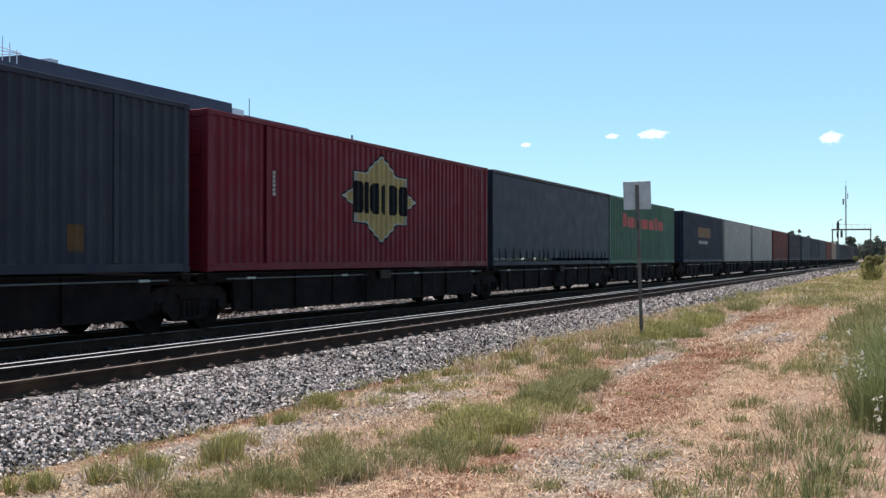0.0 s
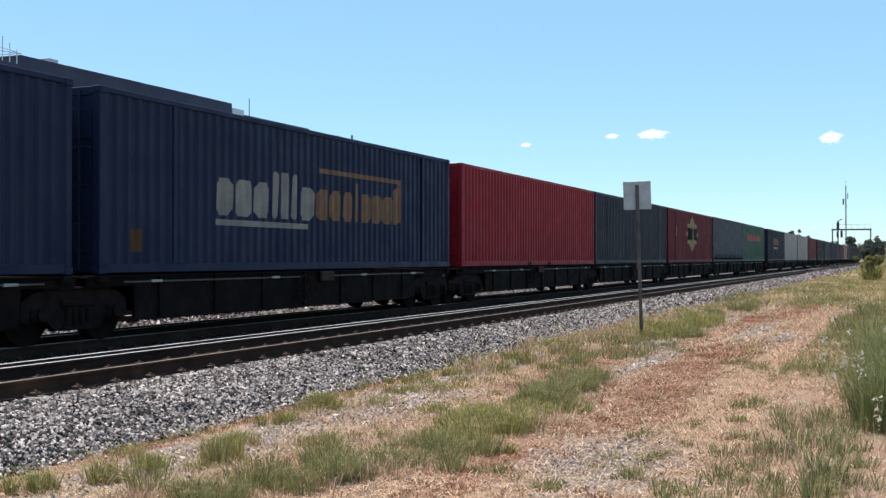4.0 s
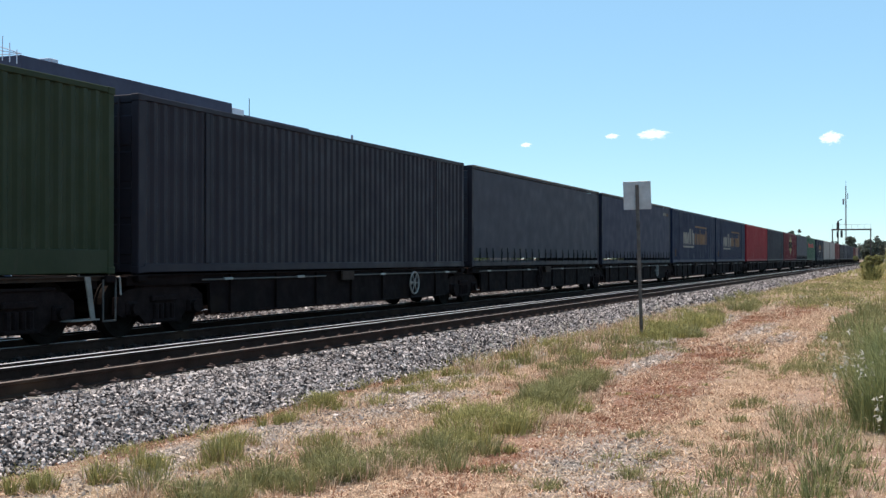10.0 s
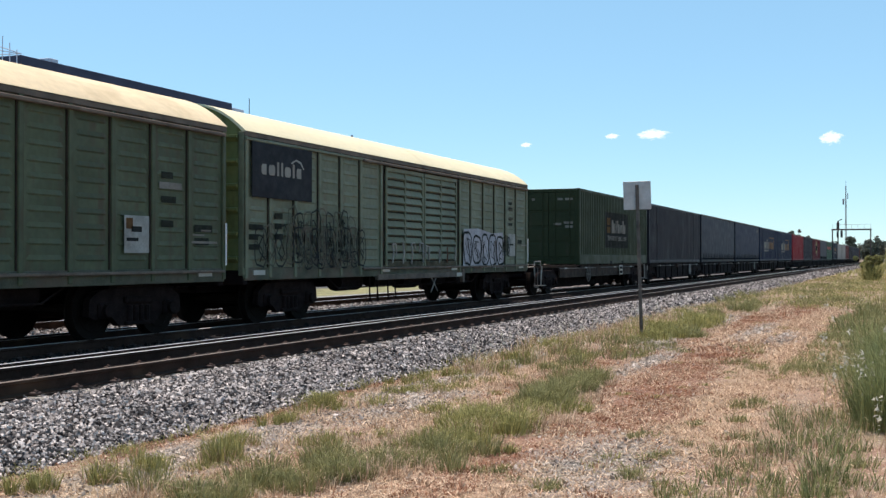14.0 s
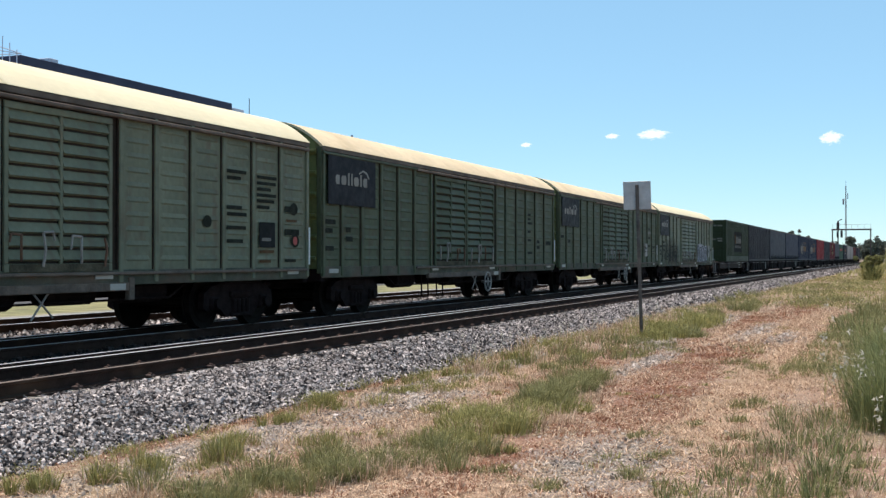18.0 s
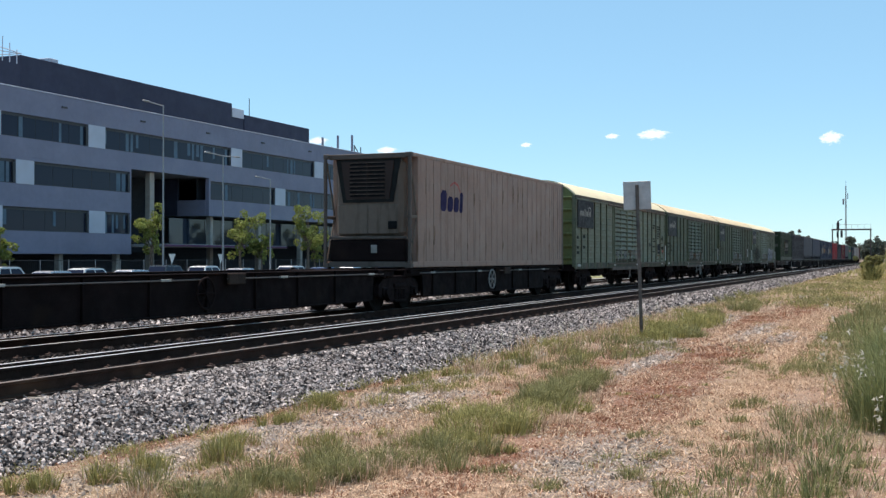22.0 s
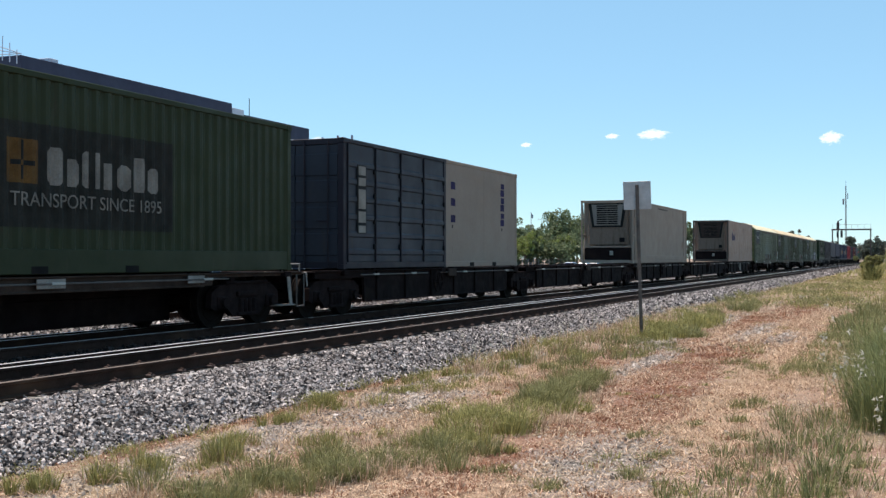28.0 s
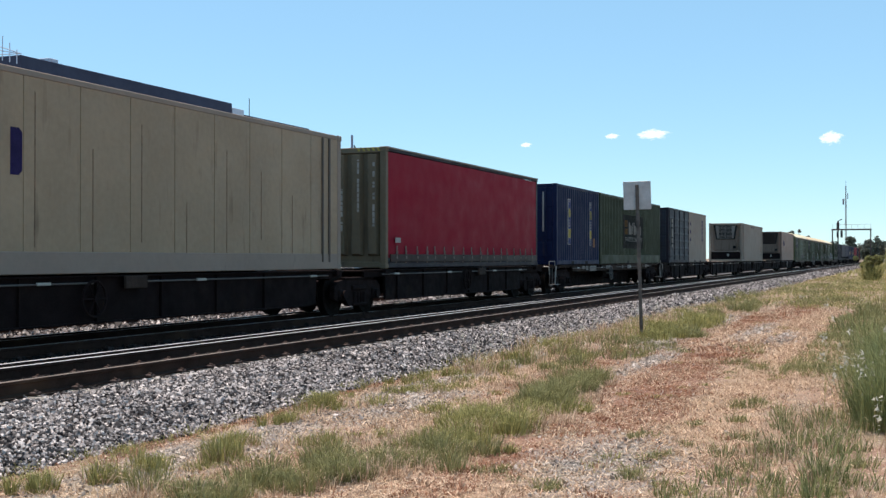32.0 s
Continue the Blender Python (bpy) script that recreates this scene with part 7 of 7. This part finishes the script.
FOOT = ([4, 8, 11, 15, 24, 32, 60, 320], [6.42, 6.52, 6.42, 6.62, 6.64, 6.70, 6.72, 6.70])      # the ballast's foot along the line
near_rails = [(y - 0.085, y + 0.085) for y in RAILS_FRONT + RAILS_TRAIN]
beside = "loose crushed grey granite ballast beside the rail"
stones("ballast_stones", 6.0, 15, 6.2, 8.50, 82000, 0.0225, 1, STONE, beside, chip=False, foot=FOOT)
stones("ballast_stones", 15, 34, 6.2, 8.50, 86000, 0.0265, 2, STONE, beside, foot=FOOT)
stones("ballast_stones", 34, 110, 6.4, 8.45, 70000, 0.045, 3, STONE, beside, foot=FOOT)
stones("ballast_stones", 110, 320, 6.4, 8.45, 23000, 0.10, 7, STONE, beside, foot=FOOT)
stones("ballast_stones", 6, 45, 8.72, 13.2, 32000, 0.036, 4, GRIMY_SHADED, "oil-darkened crushed granite between the tracks", clear=near_rails)
stones("ballast_stones", 10, 70, 13.45, 19.3, 44000, 0.045, 5, STONE, "crushed granite beyond the train", clear=[(y - 0.085, y + 0.085) for y in RAILS_BEYOND])


def blades(name, x, y, h, w, lean, material, label, seed, category="grass", curl=0.5, way=None):
    """Grass blades: a narrow bent strip each, rooted at x, y, bending along way."""
    rng = np.random.default_rng(seed)
    n = len(x)
    z = verge_z(x, y) - 0.01
    a = rng.uniform(0, math.tau, n)
    if way is not None:
        a = way + rng.normal(0, 0.5, n)
    d = np.stack([np.cos(a), np.sin(a), np.zeros(n)], 1)
    t = rng.uniform(0, math.tau, n)
    side = np.stack([np.cos(t), np.sin(t), np.zeros(n)], 1) * (w / 2)[:, None]
    root = np.stack([x, y, z], 1)
    up = np.array([0, 0, 1.0])
    m = root + d * (h * lean * 0.4)[:, None] + up * (h * 0.6)[:, None]
    tip = root + d * (h * lean * (1 + curl))[:, None] + up * (h * np.maximum(0.15, 1 - lean * 0.5))[:, None]
    v = np.stack([root - side, root + side, m - side * 0.7, m + side * 0.7, tip], 1).reshape(-1, 3)
    f = np.array([[0, 1, 3], [0, 3, 2], [2, 3, 4]])[None] + (np.arange(n) * 5)[:, None, None]
    return bulk(name, v, f.reshape(-1, 3), material, label, category)


GRASS = dict(green=island_mat("green_grass", (0.115, 0.12, 0.045), (0.36, 0.335, 0.155), 0.7, 0.4), straw=island_mat("straw", (0.22, 0.125, 0.075), (0.84, 0.64, 0.46), 0.85, 0.25),
             red=island_mat("reddish_dry_grass", (0.15, 0.062, 0.038), (0.42, 0.21, 0.125), 0.85, 0.2), tall=island_mat("tall_grass", (0.085, 0.10, 0.035), (0.33, 0.345, 0.15), 0.7, 0.45),
             olive=island_mat("olive_grass", (0.14, 0.135, 0.042), (0.46, 0.42, 0.17), 0.8, 0.35), seed=island_mat("seed_heads", (0.42, 0.39, 0.31), (0.70, 0.66, 0.56), 0.8, 0.3))


def tufts(x0, x1, lane, wide, count, each, r, hs, seed):
    """Roots of tufts along a lane: the lane's y at x, and how far they stray. Blades fan out from each tuft's middle."""
    g = np.random.default_rng(seed)
    cx = g.uniform(x0, x1, count)
    cy = np.array([lane(a) for a in cx]) + g.normal(0, wide, count)
    size = g.uniform(0.45, 1.3, count)
    dx, dy = g.normal(0, r, count * each) * np.repeat(size, each) * 1.5, g.normal(0, r, count * each) * np.repeat(size, each)
    h = np.repeat(size, each) * g.uniform(hs[0], hs[1], count * each)
    return np.repeat(cx, each) + dx, np.repeat(cy, each) + dy, h, np.arctan2(dy, dx)


def clumps(rows, each, seed):
    """Roots of single large tufts, rows of (x, y, radius, height)."""
    g = np.random.default_rng(seed)
    few = []                                    # each tuft is a handful of smaller ones, uneven in place and height
    for x, y, r, h in rows:
        for _ in range(6):
            few.append((x + g.normal(0, r * 0.75), y + g.normal(0, r * 0.5), r * g.uniform(0.15, 0.5), h * g.uniform(0.4, 1.15)))
    p = np.repeat(np.array(few), each // 6, axis=0)
    dx, dy = g.normal(0, 0.6, len(p)) * p[:, 2], g.normal(0, 0.6, len(p)) * p[:, 2]
    return p[:, 0] + dx, p[:, 1] + dy, p[:, 3] * g.uniform(0.3, 1.1, len(p)), np.arctan2(dy, dx)


def grass(name, pts, w, lean, m, label, seed, **k):
    x, y, h, way = pts
    ok = y < np.interp(x, *FOOT) + 0.22
    g = np.random.default_rng(seed)
    x, y, h, way = x[ok], y[ok], h[ok], way[ok]
    blades(name, x, y, h, w * g.uniform(0.6, 1.4, len(x)), g.uniform(lean * 0.2, lean * 1.5, len(x)), GRASS[m], label, seed, way=way, **k)


def strewn(x0, x1, y0, y1, count, hs, seed, kind=None, floor=0.12):
    """Roots spread in drifts over a field; thick in the verge's patches of that kind, thin elsewhere."""
    g = np.random.default_rng(seed)
    x, y = g.uniform(x0, x1, count), g.uniform(y0, y1, count)
    s = 0.8 if x0 < 30 else 0.25
    drift = np.array([noise.noise((a * s, b * s * 1.4, seed)) + 0.5 * noise.noise((a * s * 3.3, b * s * 4, seed)) for a, b in zip(x, y)])
    thick = np.clip(0.55 + drift * 1.1, 0, 1)
    if kind:
        inside = np.zeros(count)
        for cx, cy, rx, ry, what in PATCHES:
            d = np.hypot((x - cx) / rx, (y - cy) / ry) - 0.7 * drift
            hit = np.clip(1.5 - d, 0, 1)
            inside = np.maximum(inside, hit) if what == kind else inside * (1 - 0.75 * hit)
        thick = np.clip(inside + floor * thick * 3, 0, 1)
    keep = g.uniform(0, 1, count) < thick
    return x[keep], y[keep], g.uniform(hs[0], hs[1], count)[keep], g.uniform(0, math.tau, count)[keep]


# single tufts along the ballast's foot, nearest first
FOOT_TUFTS = ((6.75, 5.95, 0.15, 0.20), (7.25, 5.82, 0.17, 0.26), (7.85, 5.78, 0.22, 0.24), (8.35, 5.45, 0.20, 0.36), (8.95, 5.62, 0.18, 0.22), (9.3, 5.05, 0.22, 0.27), (10.4, 5.95, 0.20, 0.20), (11.4, 5.95, 0.24, 0.26),
              (11.9, 6.25, 0.20, 0.18), (14.3, 6.25, 0.33, 0.26), (15.6, 6.2, 0.22, 0.20), (13.0, 5.75, 0.22, 0.17), (16.4, 5.85, 0.28, 0.24), (18.4, 6.4, 0.45, 0.24), (20.5, 6.2, 0.4, 0.26))
grass("green_grass", clumps(FOOT_TUFTS, 480, 61), 0.007, 0.42, "olive", "yellow-green tufts along the foot of the ballast", 61)
grass("dry_grass", clumps([(x + 0.1, y - 0.05, r * 1.3, h * 0.7) for x, y, r, h in FOOT_TUFTS], 110, 62), 0.007, 0.8, "straw", "dry stalks among the tufts", 62)
# a green band across the verge, thick and then broken
def band(x):
    return float(np.interp(x, [6, 7.3, 8, 9.7, 11.3, 13.4, 15.5], [4.75, 4.6, 4.15, 3.95, 3.85, 3.85, 4.05]))
grass("green_grass", tufts(6.6, 9.6, band, 0.29, 58, 150, 0.055, (0.10, 0.24), 2), 0.0075, 0.6, "green", "band of green grass on the verge", 12)
grass("green_grass", tufts(9.4, 12.6, band, 0.24, 66, 150, 0.06, (0.10, 0.24), 63), 0.008, 0.6, "olive", "band of green grass on the verge", 63)
grass("green_grass", tufts(12.4, 15.9, band, 0.15, 60, 190, 0.07, (0.12, 0.27), 64), 0.009, 0.55, "green", "band of green grass on the verge", 64)
grass("dry_grass", tufts(6.6, 16, band, 0.33, 110, 60, 0.06, (0.06, 0.22), 65), 0.007, 0.7, "straw", "dry stalks among the green band", 65)
grass("green_grass", tufts(17, 42, lambda x: 6.2 + 0.25 * math.sin(x * 0.9), 0.28, 95, 95, 0.11, (0.10, 0.26), 6), 0.013, 0.6, "olive", "yellow-green tufts along the foot of the ballast", 16)
grass("green_grass", tufts(22.6, 32.5, lambda x: 4.95 + 0.1 * math.sin(x), 0.22, 62, 150, 0.13, (0.14, 0.34), 3), 0.013, 0.5, "olive", "yellow-green tufts beyond the sign", 13)
grass("green_grass", tufts(16, 23, lambda x: 4.9, 0.5, 34, 90, 0.10, (0.08, 0.24), 66), 0.011, 0.6, "green", "green tufts before the sign", 66)
grass("green_grass", tufts(7, 20, lambda x: 5.2 + 0.4 * math.sin(x * 0.5), 0.5, 30, 110, 0.06, (0.06, 0.18), 4), 0.008, 0.8, "olive", "scattered olive tufts on the verge", 14)
grass("green_grass", clumps(((10.9, 2.35, 0.14, 0.13), (9.9, 2.0, 0.16, 0.12), (17.6, 2.2, 0.45, 0.22), (18.8, 2.55, 0.4, 0.2), (13.6, 1.55, 0.2, 0.15), (9.0, 1.95, 0.2, 0.14), (8.6, 3.05, 0.2, 0.12), (12.0, 2.0, 0.15, 0.10), (8.2, 2.5, 0.15, 0.12), (22.0, 2.8, 0.5, 0.22)), 230, 67), 0.008, 0.8, "green", "small green weeds on the bare strip", 67)
grass("tall_grass", clumps(((24.6, 4.1, 0.35, 0.34), (25.4, 4.35, 0.3, 0.4), (33.8, 5.75, 0.4, 0.34), (35.0, 5.4, 0.35, 0.3), (37.5, 5.0, 0.7, 0.5), (39.5, 5.3, 0.7, 0.45), (42.6, 5.4, 0.9, 0.5), (45.0, 6.6, 0.6, 0.45), (48.0, 6.3, 0.8, 0.4), (52.0, 6.6, 0.8, 0.5), (44.0, 2.9, 0.9, 0.4), (47.0, 2.3, 1.1, 0.5),
                             (50.0, 2.9, 1.0, 0.4), (57.0, 4.2, 1.4, 0.45), (61.0, 5.6, 1.2, 0.4), (66.0, 3.6, 1.6, 0.5), (72.0, 5.0, 1.5, 0.45), (80.0, 3.6, 1.8, 0.5), (36.0, 0.9, 0.6, 0.5), (40.0, 1.2, 0.8, 0.5)), 420, 71), 0.016, 0.8, "green", "green weed clumps along the verge", 71)
grass("tall_grass", clumps(((91.0, 2.2, 0.4, 1.0), (92.0, 2.4, 0.5, 1.9), (92.2, 2.1, 0.45, 1.7)), 600, 72), 0.022, 0.6, "olive", "tall olive grass round the shrub", 72)
grass("green_grass", tufts(8, 34, lambda x: 2.7, 0.95, 46, 50, 0.045, (0.04, 0.10), 5), 0.008, 0.9, "olive", "scattered weeds on the bare strip", 15)
grass("green_grass", tufts(8.2, 13.5, lambda x: 1.0, 0.4, 26, 70, 0.06, (0.06, 0.2), 35), 0.008, 0.7, "green", "low green weeds beside the path", 35)
# dry cover: straw and reddish stems, lying low in drifts
grass("dry_grass", strewn(6, 20, 0.4, 6.5, 80000, (0.025, 0.085), 21, "straw", 0.17), 0.011, 2.0, "straw", "short straw-coloured dry grass", 21, curl=1.0)
grass("dry_grass", strewn(6, 20, 0.6, 5.4, 60000, (0.02, 0.06), 22, "red", 0.08), 0.010, 2.2, "red", "reddish-brown dry ground cover", 22, curl=1.0)
grass("dry_grass", strewn(20, 46, 0.0, 6.5, 80000, (0.04, 0.11), 23, "straw", 0.14), 0.016, 1.8, "straw", "short straw-coloured dry grass", 23, curl=1.0)
grass("dry_grass", strewn(20, 46, 0.8, 5.2, 44000, (0.04, 0.10), 24, "red", 0.08), 0.016, 1.8, "red", "reddish-brown dry ground cover", 24, curl=1.0)
grass("dry_grass", tufts(7, 30, lambda x: 2.9, 0.7, 150, 34, 0.05, (0.03, 0.09), 29), 0.008, 1.0, "red", "reddish-brown dry clumps", 29)
grass("dry_grass", tufts(7, 30, lambda x: 5.0, 0.7, 120, 34, 0.06, (0.05, 0.16), 30), 0.007, 0.8, "straw", "pale dry clumps", 30)
grass("dry_grass", tufts(5.5, 18, lambda x: np.interp(x, *FOOT) - 0.04, 0.10, 210, 36, 0.05, (0.02, 0.08), 73), 0.007, 1.6, "red", "brown dry litter along the foot of the ballast", 73, curl=1.0)
grass("green_grass", tufts(5.5, 18, lambda x: np.interp(x, *FOOT) - 0.02, 0.10, 46, 60, 0.045, (0.05, 0.16), 74), 0.007, 0.8, "olive", "small tufts along the foot of the ballast", 74)
grass("dry_grass", tufts(16, 42, lambda x: 6.1, 0.4, 130, 45, 0.10, (0.10, 0.32), 25), 0.011, 0.6, "straw", "pale dry stalks along the ballast", 25)
grass("green_grass", strewn(40, 110, -6.0, 6.5, 46000, (0.08, 0.24), 26), 0.026, 1.0, "olive", "olive grass on the far verge", 26)
grass("green_grass", strewn(40, 120, -8.0, 3.5, 24000, (0.10, 0.30), 27), 0.030, 1.0, "olive", "green grass on the far verge", 27)
grass("dry_grass", strewn(34, 110, -2.0, 6.8, 22000, (0.06, 0.2), 68), 0.024, 1.2, "straw", "straw-coloured grass on the far verge", 68)
grass("green_grass", strewn(105, 330, -30.0, 6.2, 26000, (0.15, 0.5), 28), 0.10, 1.2, "olive", "olive grass far along the line", 28)
grass("green_grass", strewn(17, 36, -0.6, 1.7, 26000, (0.06, 0.22), 69), 0.012, 0.9, "green", "soft grey-green grass beside the path", 69)
# tall grass close by, with pale seed heads
grass("tall_grass", tufts(12.2, 20, lambda x: 0.16 - (x - 12) * 0.045, 0.22, 60, 170, 0.11, (0.40, 0.92), 31), 0.007, 0.45, "tall", "tall green grass beside the path", 31)
grass("tall_grass", clumps(((8.9, 1.32, 0.26, 0.24), (9.0, 1.0, 0.2, 0.22), (8.6, 0.75, 0.25, 0.3), (9.5, 0.72, 0.2, 0.28), (10.6, 0.95, 0.24, 0.34), (11.3, 0.85, 0.26, 0.42), (10.2, 0.55, 0.25, 0.3), (11.6, 0.55, 0.22, 0.35), (9.2, 0.45, 0.25, 0.35), (12.2, 1.15, 0.16, 0.3), (8.3, 1.55, 0.2, 0.16), (9.9, 1.2, 0.2, 0.2), (10.8, 0.5, 0.25, 0.34), (12.4, 0.75, 0.2, 0.34), (8.9, 0.3, 0.2, 0.3)), 160, 32), 0.008, 0.6, "tall", "tall green weeds beside the path", 32)
grass("dry_grass", tufts(8.2, 13, lambda x: 0.8, 0.35, 40, 34, 0.08, (0.08, 0.30), 34), 0.006, 0.7, "straw", "dry stalks among the weeds", 34)
grass("tall_grass", tufts(18, 36, lambda x: -0.25 - (x - 17) * 0.05, 0.6, 70, 110, 0.2, (0.3, 0.7), 33), 0.014, 0.5, "tall", "tall green grass beside the path", 33)
def seed_heads(pts, each, size, seed, label):
    """Pale fluffy heads on thin stems."""
    hx, hy, hh, _ = pts
    ok = hy < np.interp(hx, *FOOT) + 0.3
    hx, hy, hh = hx[ok], hy[ok], hh[ok]
    g, n = np.random.default_rng(seed), len(hx)
    c = np.repeat(np.stack([hx, hy, verge_z(hx, hy) + hh], 1), each, axis=0) + g.normal(0, 1, (n * each, 3)) * (size * 2, size * 2, size * 5)
    u, w = g.normal(0, size, (n * each, 3)), g.normal(0, size, (n * each, 3))
    bulk("seed_heads", np.stack([c - u, c + u, c + w * 2], 1).reshape(-1, 3), np.arange(n * each * 3).reshape(-1, 3), GRASS["seed"], label, "weeds")
    blades("seed_stems", hx, hy, hh * 1.02, np.full(n, size * 0.7), np.full(n, 0.03), GRASS["olive"], "thin stems of the seed heads", seed + 1)


seed_heads(tufts(8.2, 16, lambda x: 0.35, 0.35, 11, 3, 0.10, (0.35, 0.95), 41), 14, 0.0085, 42, "pale fluffy seed heads on tall stems")
seed_heads(tufts(14, 36, lambda x: 6.2, 0.4, 60, 2, 0.12, (0.16, 0.42), 44), 8, 0.010, 45, "small pale seed heads along the ballast")


def pebbles(name, x0, x1, y0, y1, count, size, seed, material, label, dense=0.0):
    """Small stones lying on the verge."""
    rng = np.random.default_rng(seed)
    x, y = rng.uniform(x0, x1, count), rng.uniform(y0, y1, count)
    keep = np.array([noise.noise((a * 0.4, b * 0.6, 9.0)) for a, b in zip(x, y)]) > rng.uniform(-0.4, 0.5, count) - dense * (y - y0) / (y1 - y0)
    x, y = x[keep], y[keep]
    s = size * rng.lognormal(0, 0.4, len(x))
    bulk(name, *lumps(x, y, verge_z(x, y) + s * 0.2, s, rng, True), material, label, "pebbles")


def heap(name, kind, count, size, seed, material, label):
    """Pebbles lying in the verge's patches of one kind."""
    rng = np.random.default_rng(seed)
    xs, ys = [], []
    spots = [p for p in PATCHES if p[4] == kind and p[0] < 40]
    for cx, cy, rx, ry, _ in spots:
        a, q = rng.uniform(0, math.tau, count), np.abs(rng.normal(0, 0.62, count))
        xs.append(cx + np.cos(a) * q * rx), ys.append(cy + np.sin(a) * q * ry)
    x, y = np.concatenate(xs), np.concatenate(ys)
    s = size * rng.lognormal(0, 0.4, len(x)) * np.interp(x, [8, 30], [1.0, 2.0])
    bulk(name, *lumps(x, y, verge_z(x, y) + s * 0.2, s, rng, True), material, label, "pebbles")


pebbles("verge_pebbles", 6, 22, 0.5, 6.4, 9000, 0.011, 51, PEBBLE, "small pale pebbles scattered over the dry verge")
heap("verge_gravel", "gravel", 4200, 0.0125, 53, PEBBLE, "grey-brown gravel lying in patches on the verge")
heap("ballast_spill", "gravel", 420, 0.0125, 54, STONE, "ballast stones spilled over the verge")
pebbles("verge_pebbles", 22, 45, 0.5, 6.2, 6000, 0.018, 52, PEBBLE, "small pale pebbles scattered over the dry verge")
# ---- small fair-weather clouds, far behind everything ----
def cloud_mat():
    m = bpy.data.materials.new("cloud")
    m.use_nodes = True
    nt = m.node_tree
    nt.nodes.remove(nt.nodes["Principled BSDF"])
    tc = nt.nodes.new("ShaderNodeTexCoord")
    n = nt.nodes.new("ShaderNodeTexNoise")
    n.inputs["Scale"].default_value, n.inputs["Detail"].default_value, n.inputs["Roughness"].default_value = 2.2, 6.0, 0.6
    nt.links.new(tc.outputs["Object"], n.inputs["Vector"])
    ln = nt.nodes.new("ShaderNodeVectorMath")
    ln.operation = "LENGTH"
    nt.links.new(tc.outputs["Object"], ln.inputs[0])
    a = nt.nodes.new("ShaderNodeMath")
    a.operation = "MULTIPLY"
    a.inputs[1].default_value = 1.7
    nt.links.new(n.outputs["Fac"], a.inputs[0])
    s = nt.nodes.new("ShaderNodeMath")
    s.operation = "SUBTRACT"
    nt.links.new(a.outputs[0], s.inputs[0]), nt.links.new(ln.outputs["Value"], s.inputs[1])
    r = nt.nodes.new("ShaderNodeMapRange")
    r.inputs[1].default_value, r.inputs[2].default_value, r.inputs[4].default_value = 0.0, 0.62, 0.9
    nt.links.new(s.outputs[0], r.inputs[0])
    e = nt.nodes.new("ShaderNodeEmission")
    e.inputs[0].default_value, e.inputs[1].default_value = (1.0, 0.98, 0.97, 1), CLOUD_GLOW
    t = nt.nodes.new("ShaderNodeBsdfTransparent")
    x = nt.nodes.new("ShaderNodeMixShader")
    nt.links.new(r.outputs[0], x.inputs[0]), nt.links.new(t.outputs[0], x.inputs[1]), nt.links.new(e.outputs[0], x.inputs[2])
    nt.links.new(x.outputs[0], nt.nodes["Material Output"].inputs[0])
    return m


CLOUD_GLOW = 1.1
CLOUD = cloud_mat()
CLOUDS = []
for k, (az, el, w, h) in enumerate(((11.5, 6.06, 0.95, 0.33), (13.5, 6.0, 0.42, 0.18), (3.18, 5.68, 0.66, 0.40), (17.75, 5.62, 0.34, 0.16), (24.7, 5.36, 0.62, 0.24), (28.1, 5.8, 0.6, 0.26))):
    D = 3600.0
    a, e = radians(az), radians(el)
    p = EYE + Vector((math.cos(a) * math.cos(e), math.sin(a) * math.cos(e), math.sin(e))) * D
    b = Bag().add([(-1, -1, 0), (1, -1, 0), (1, 1, 0), (-1, 1, 0)], [(0, 1, 2, 3)])
    sx, sz = D * radians(w), D * radians(h)
    me = b.mesh("cloud", CLOUD)
    c = tagged(new("cloud", me), "small white fair-weather cloud", "cloud", "clouds", "structure")
    c.matrix_world = look(p, EYE) @ Matrix.Diagonal((sx, sz, 1, 1))
# ---- what moves ----
def travelled(t):
    """How far the train has gone after t seconds; it slows gently."""
    k = t / 16.0
    return t * (10.7518 - 0.3080 * k - 0.3375 * k * k + 0.1253 * k ** 3)


def motions():
    for ob, d in MOVING:
        z = ob.location.z
        rows = []
        far = d + travelled(32.0) > CURVE_AT - 20
        for i in range(0, 33, 1 if far else 2):
            p, a = along(d + travelled(i))
            rows.append((float(i), Matrix.Translation((p.x, p.y, z)) @ pose(0, 0, 0, rz=math.degrees(a))))
        walk(ob, rows)
    # the wheels roll; all wheelsets at the same end of their bogies share one set of keys
    for s in (-1, 1):
        same = [w for w in WHEELS if w.location.x * s > 0]
        turns = [math.degrees(travelled(i / 15) / 0.475) for i in range(481)]
        walk(same[0], [(i / 15, pose(s * AXLE, 0, 0.475, ry=a % 360)) for i, a in enumerate(turns)])
        keys = same[0].animation_data
        for w in same[1:]:
            w.rotation_mode = "QUATERNION"
            mine = w.animation_data_create()
            mine.action = keys.action
            mine.action_slot = keys.action_slot


motions()
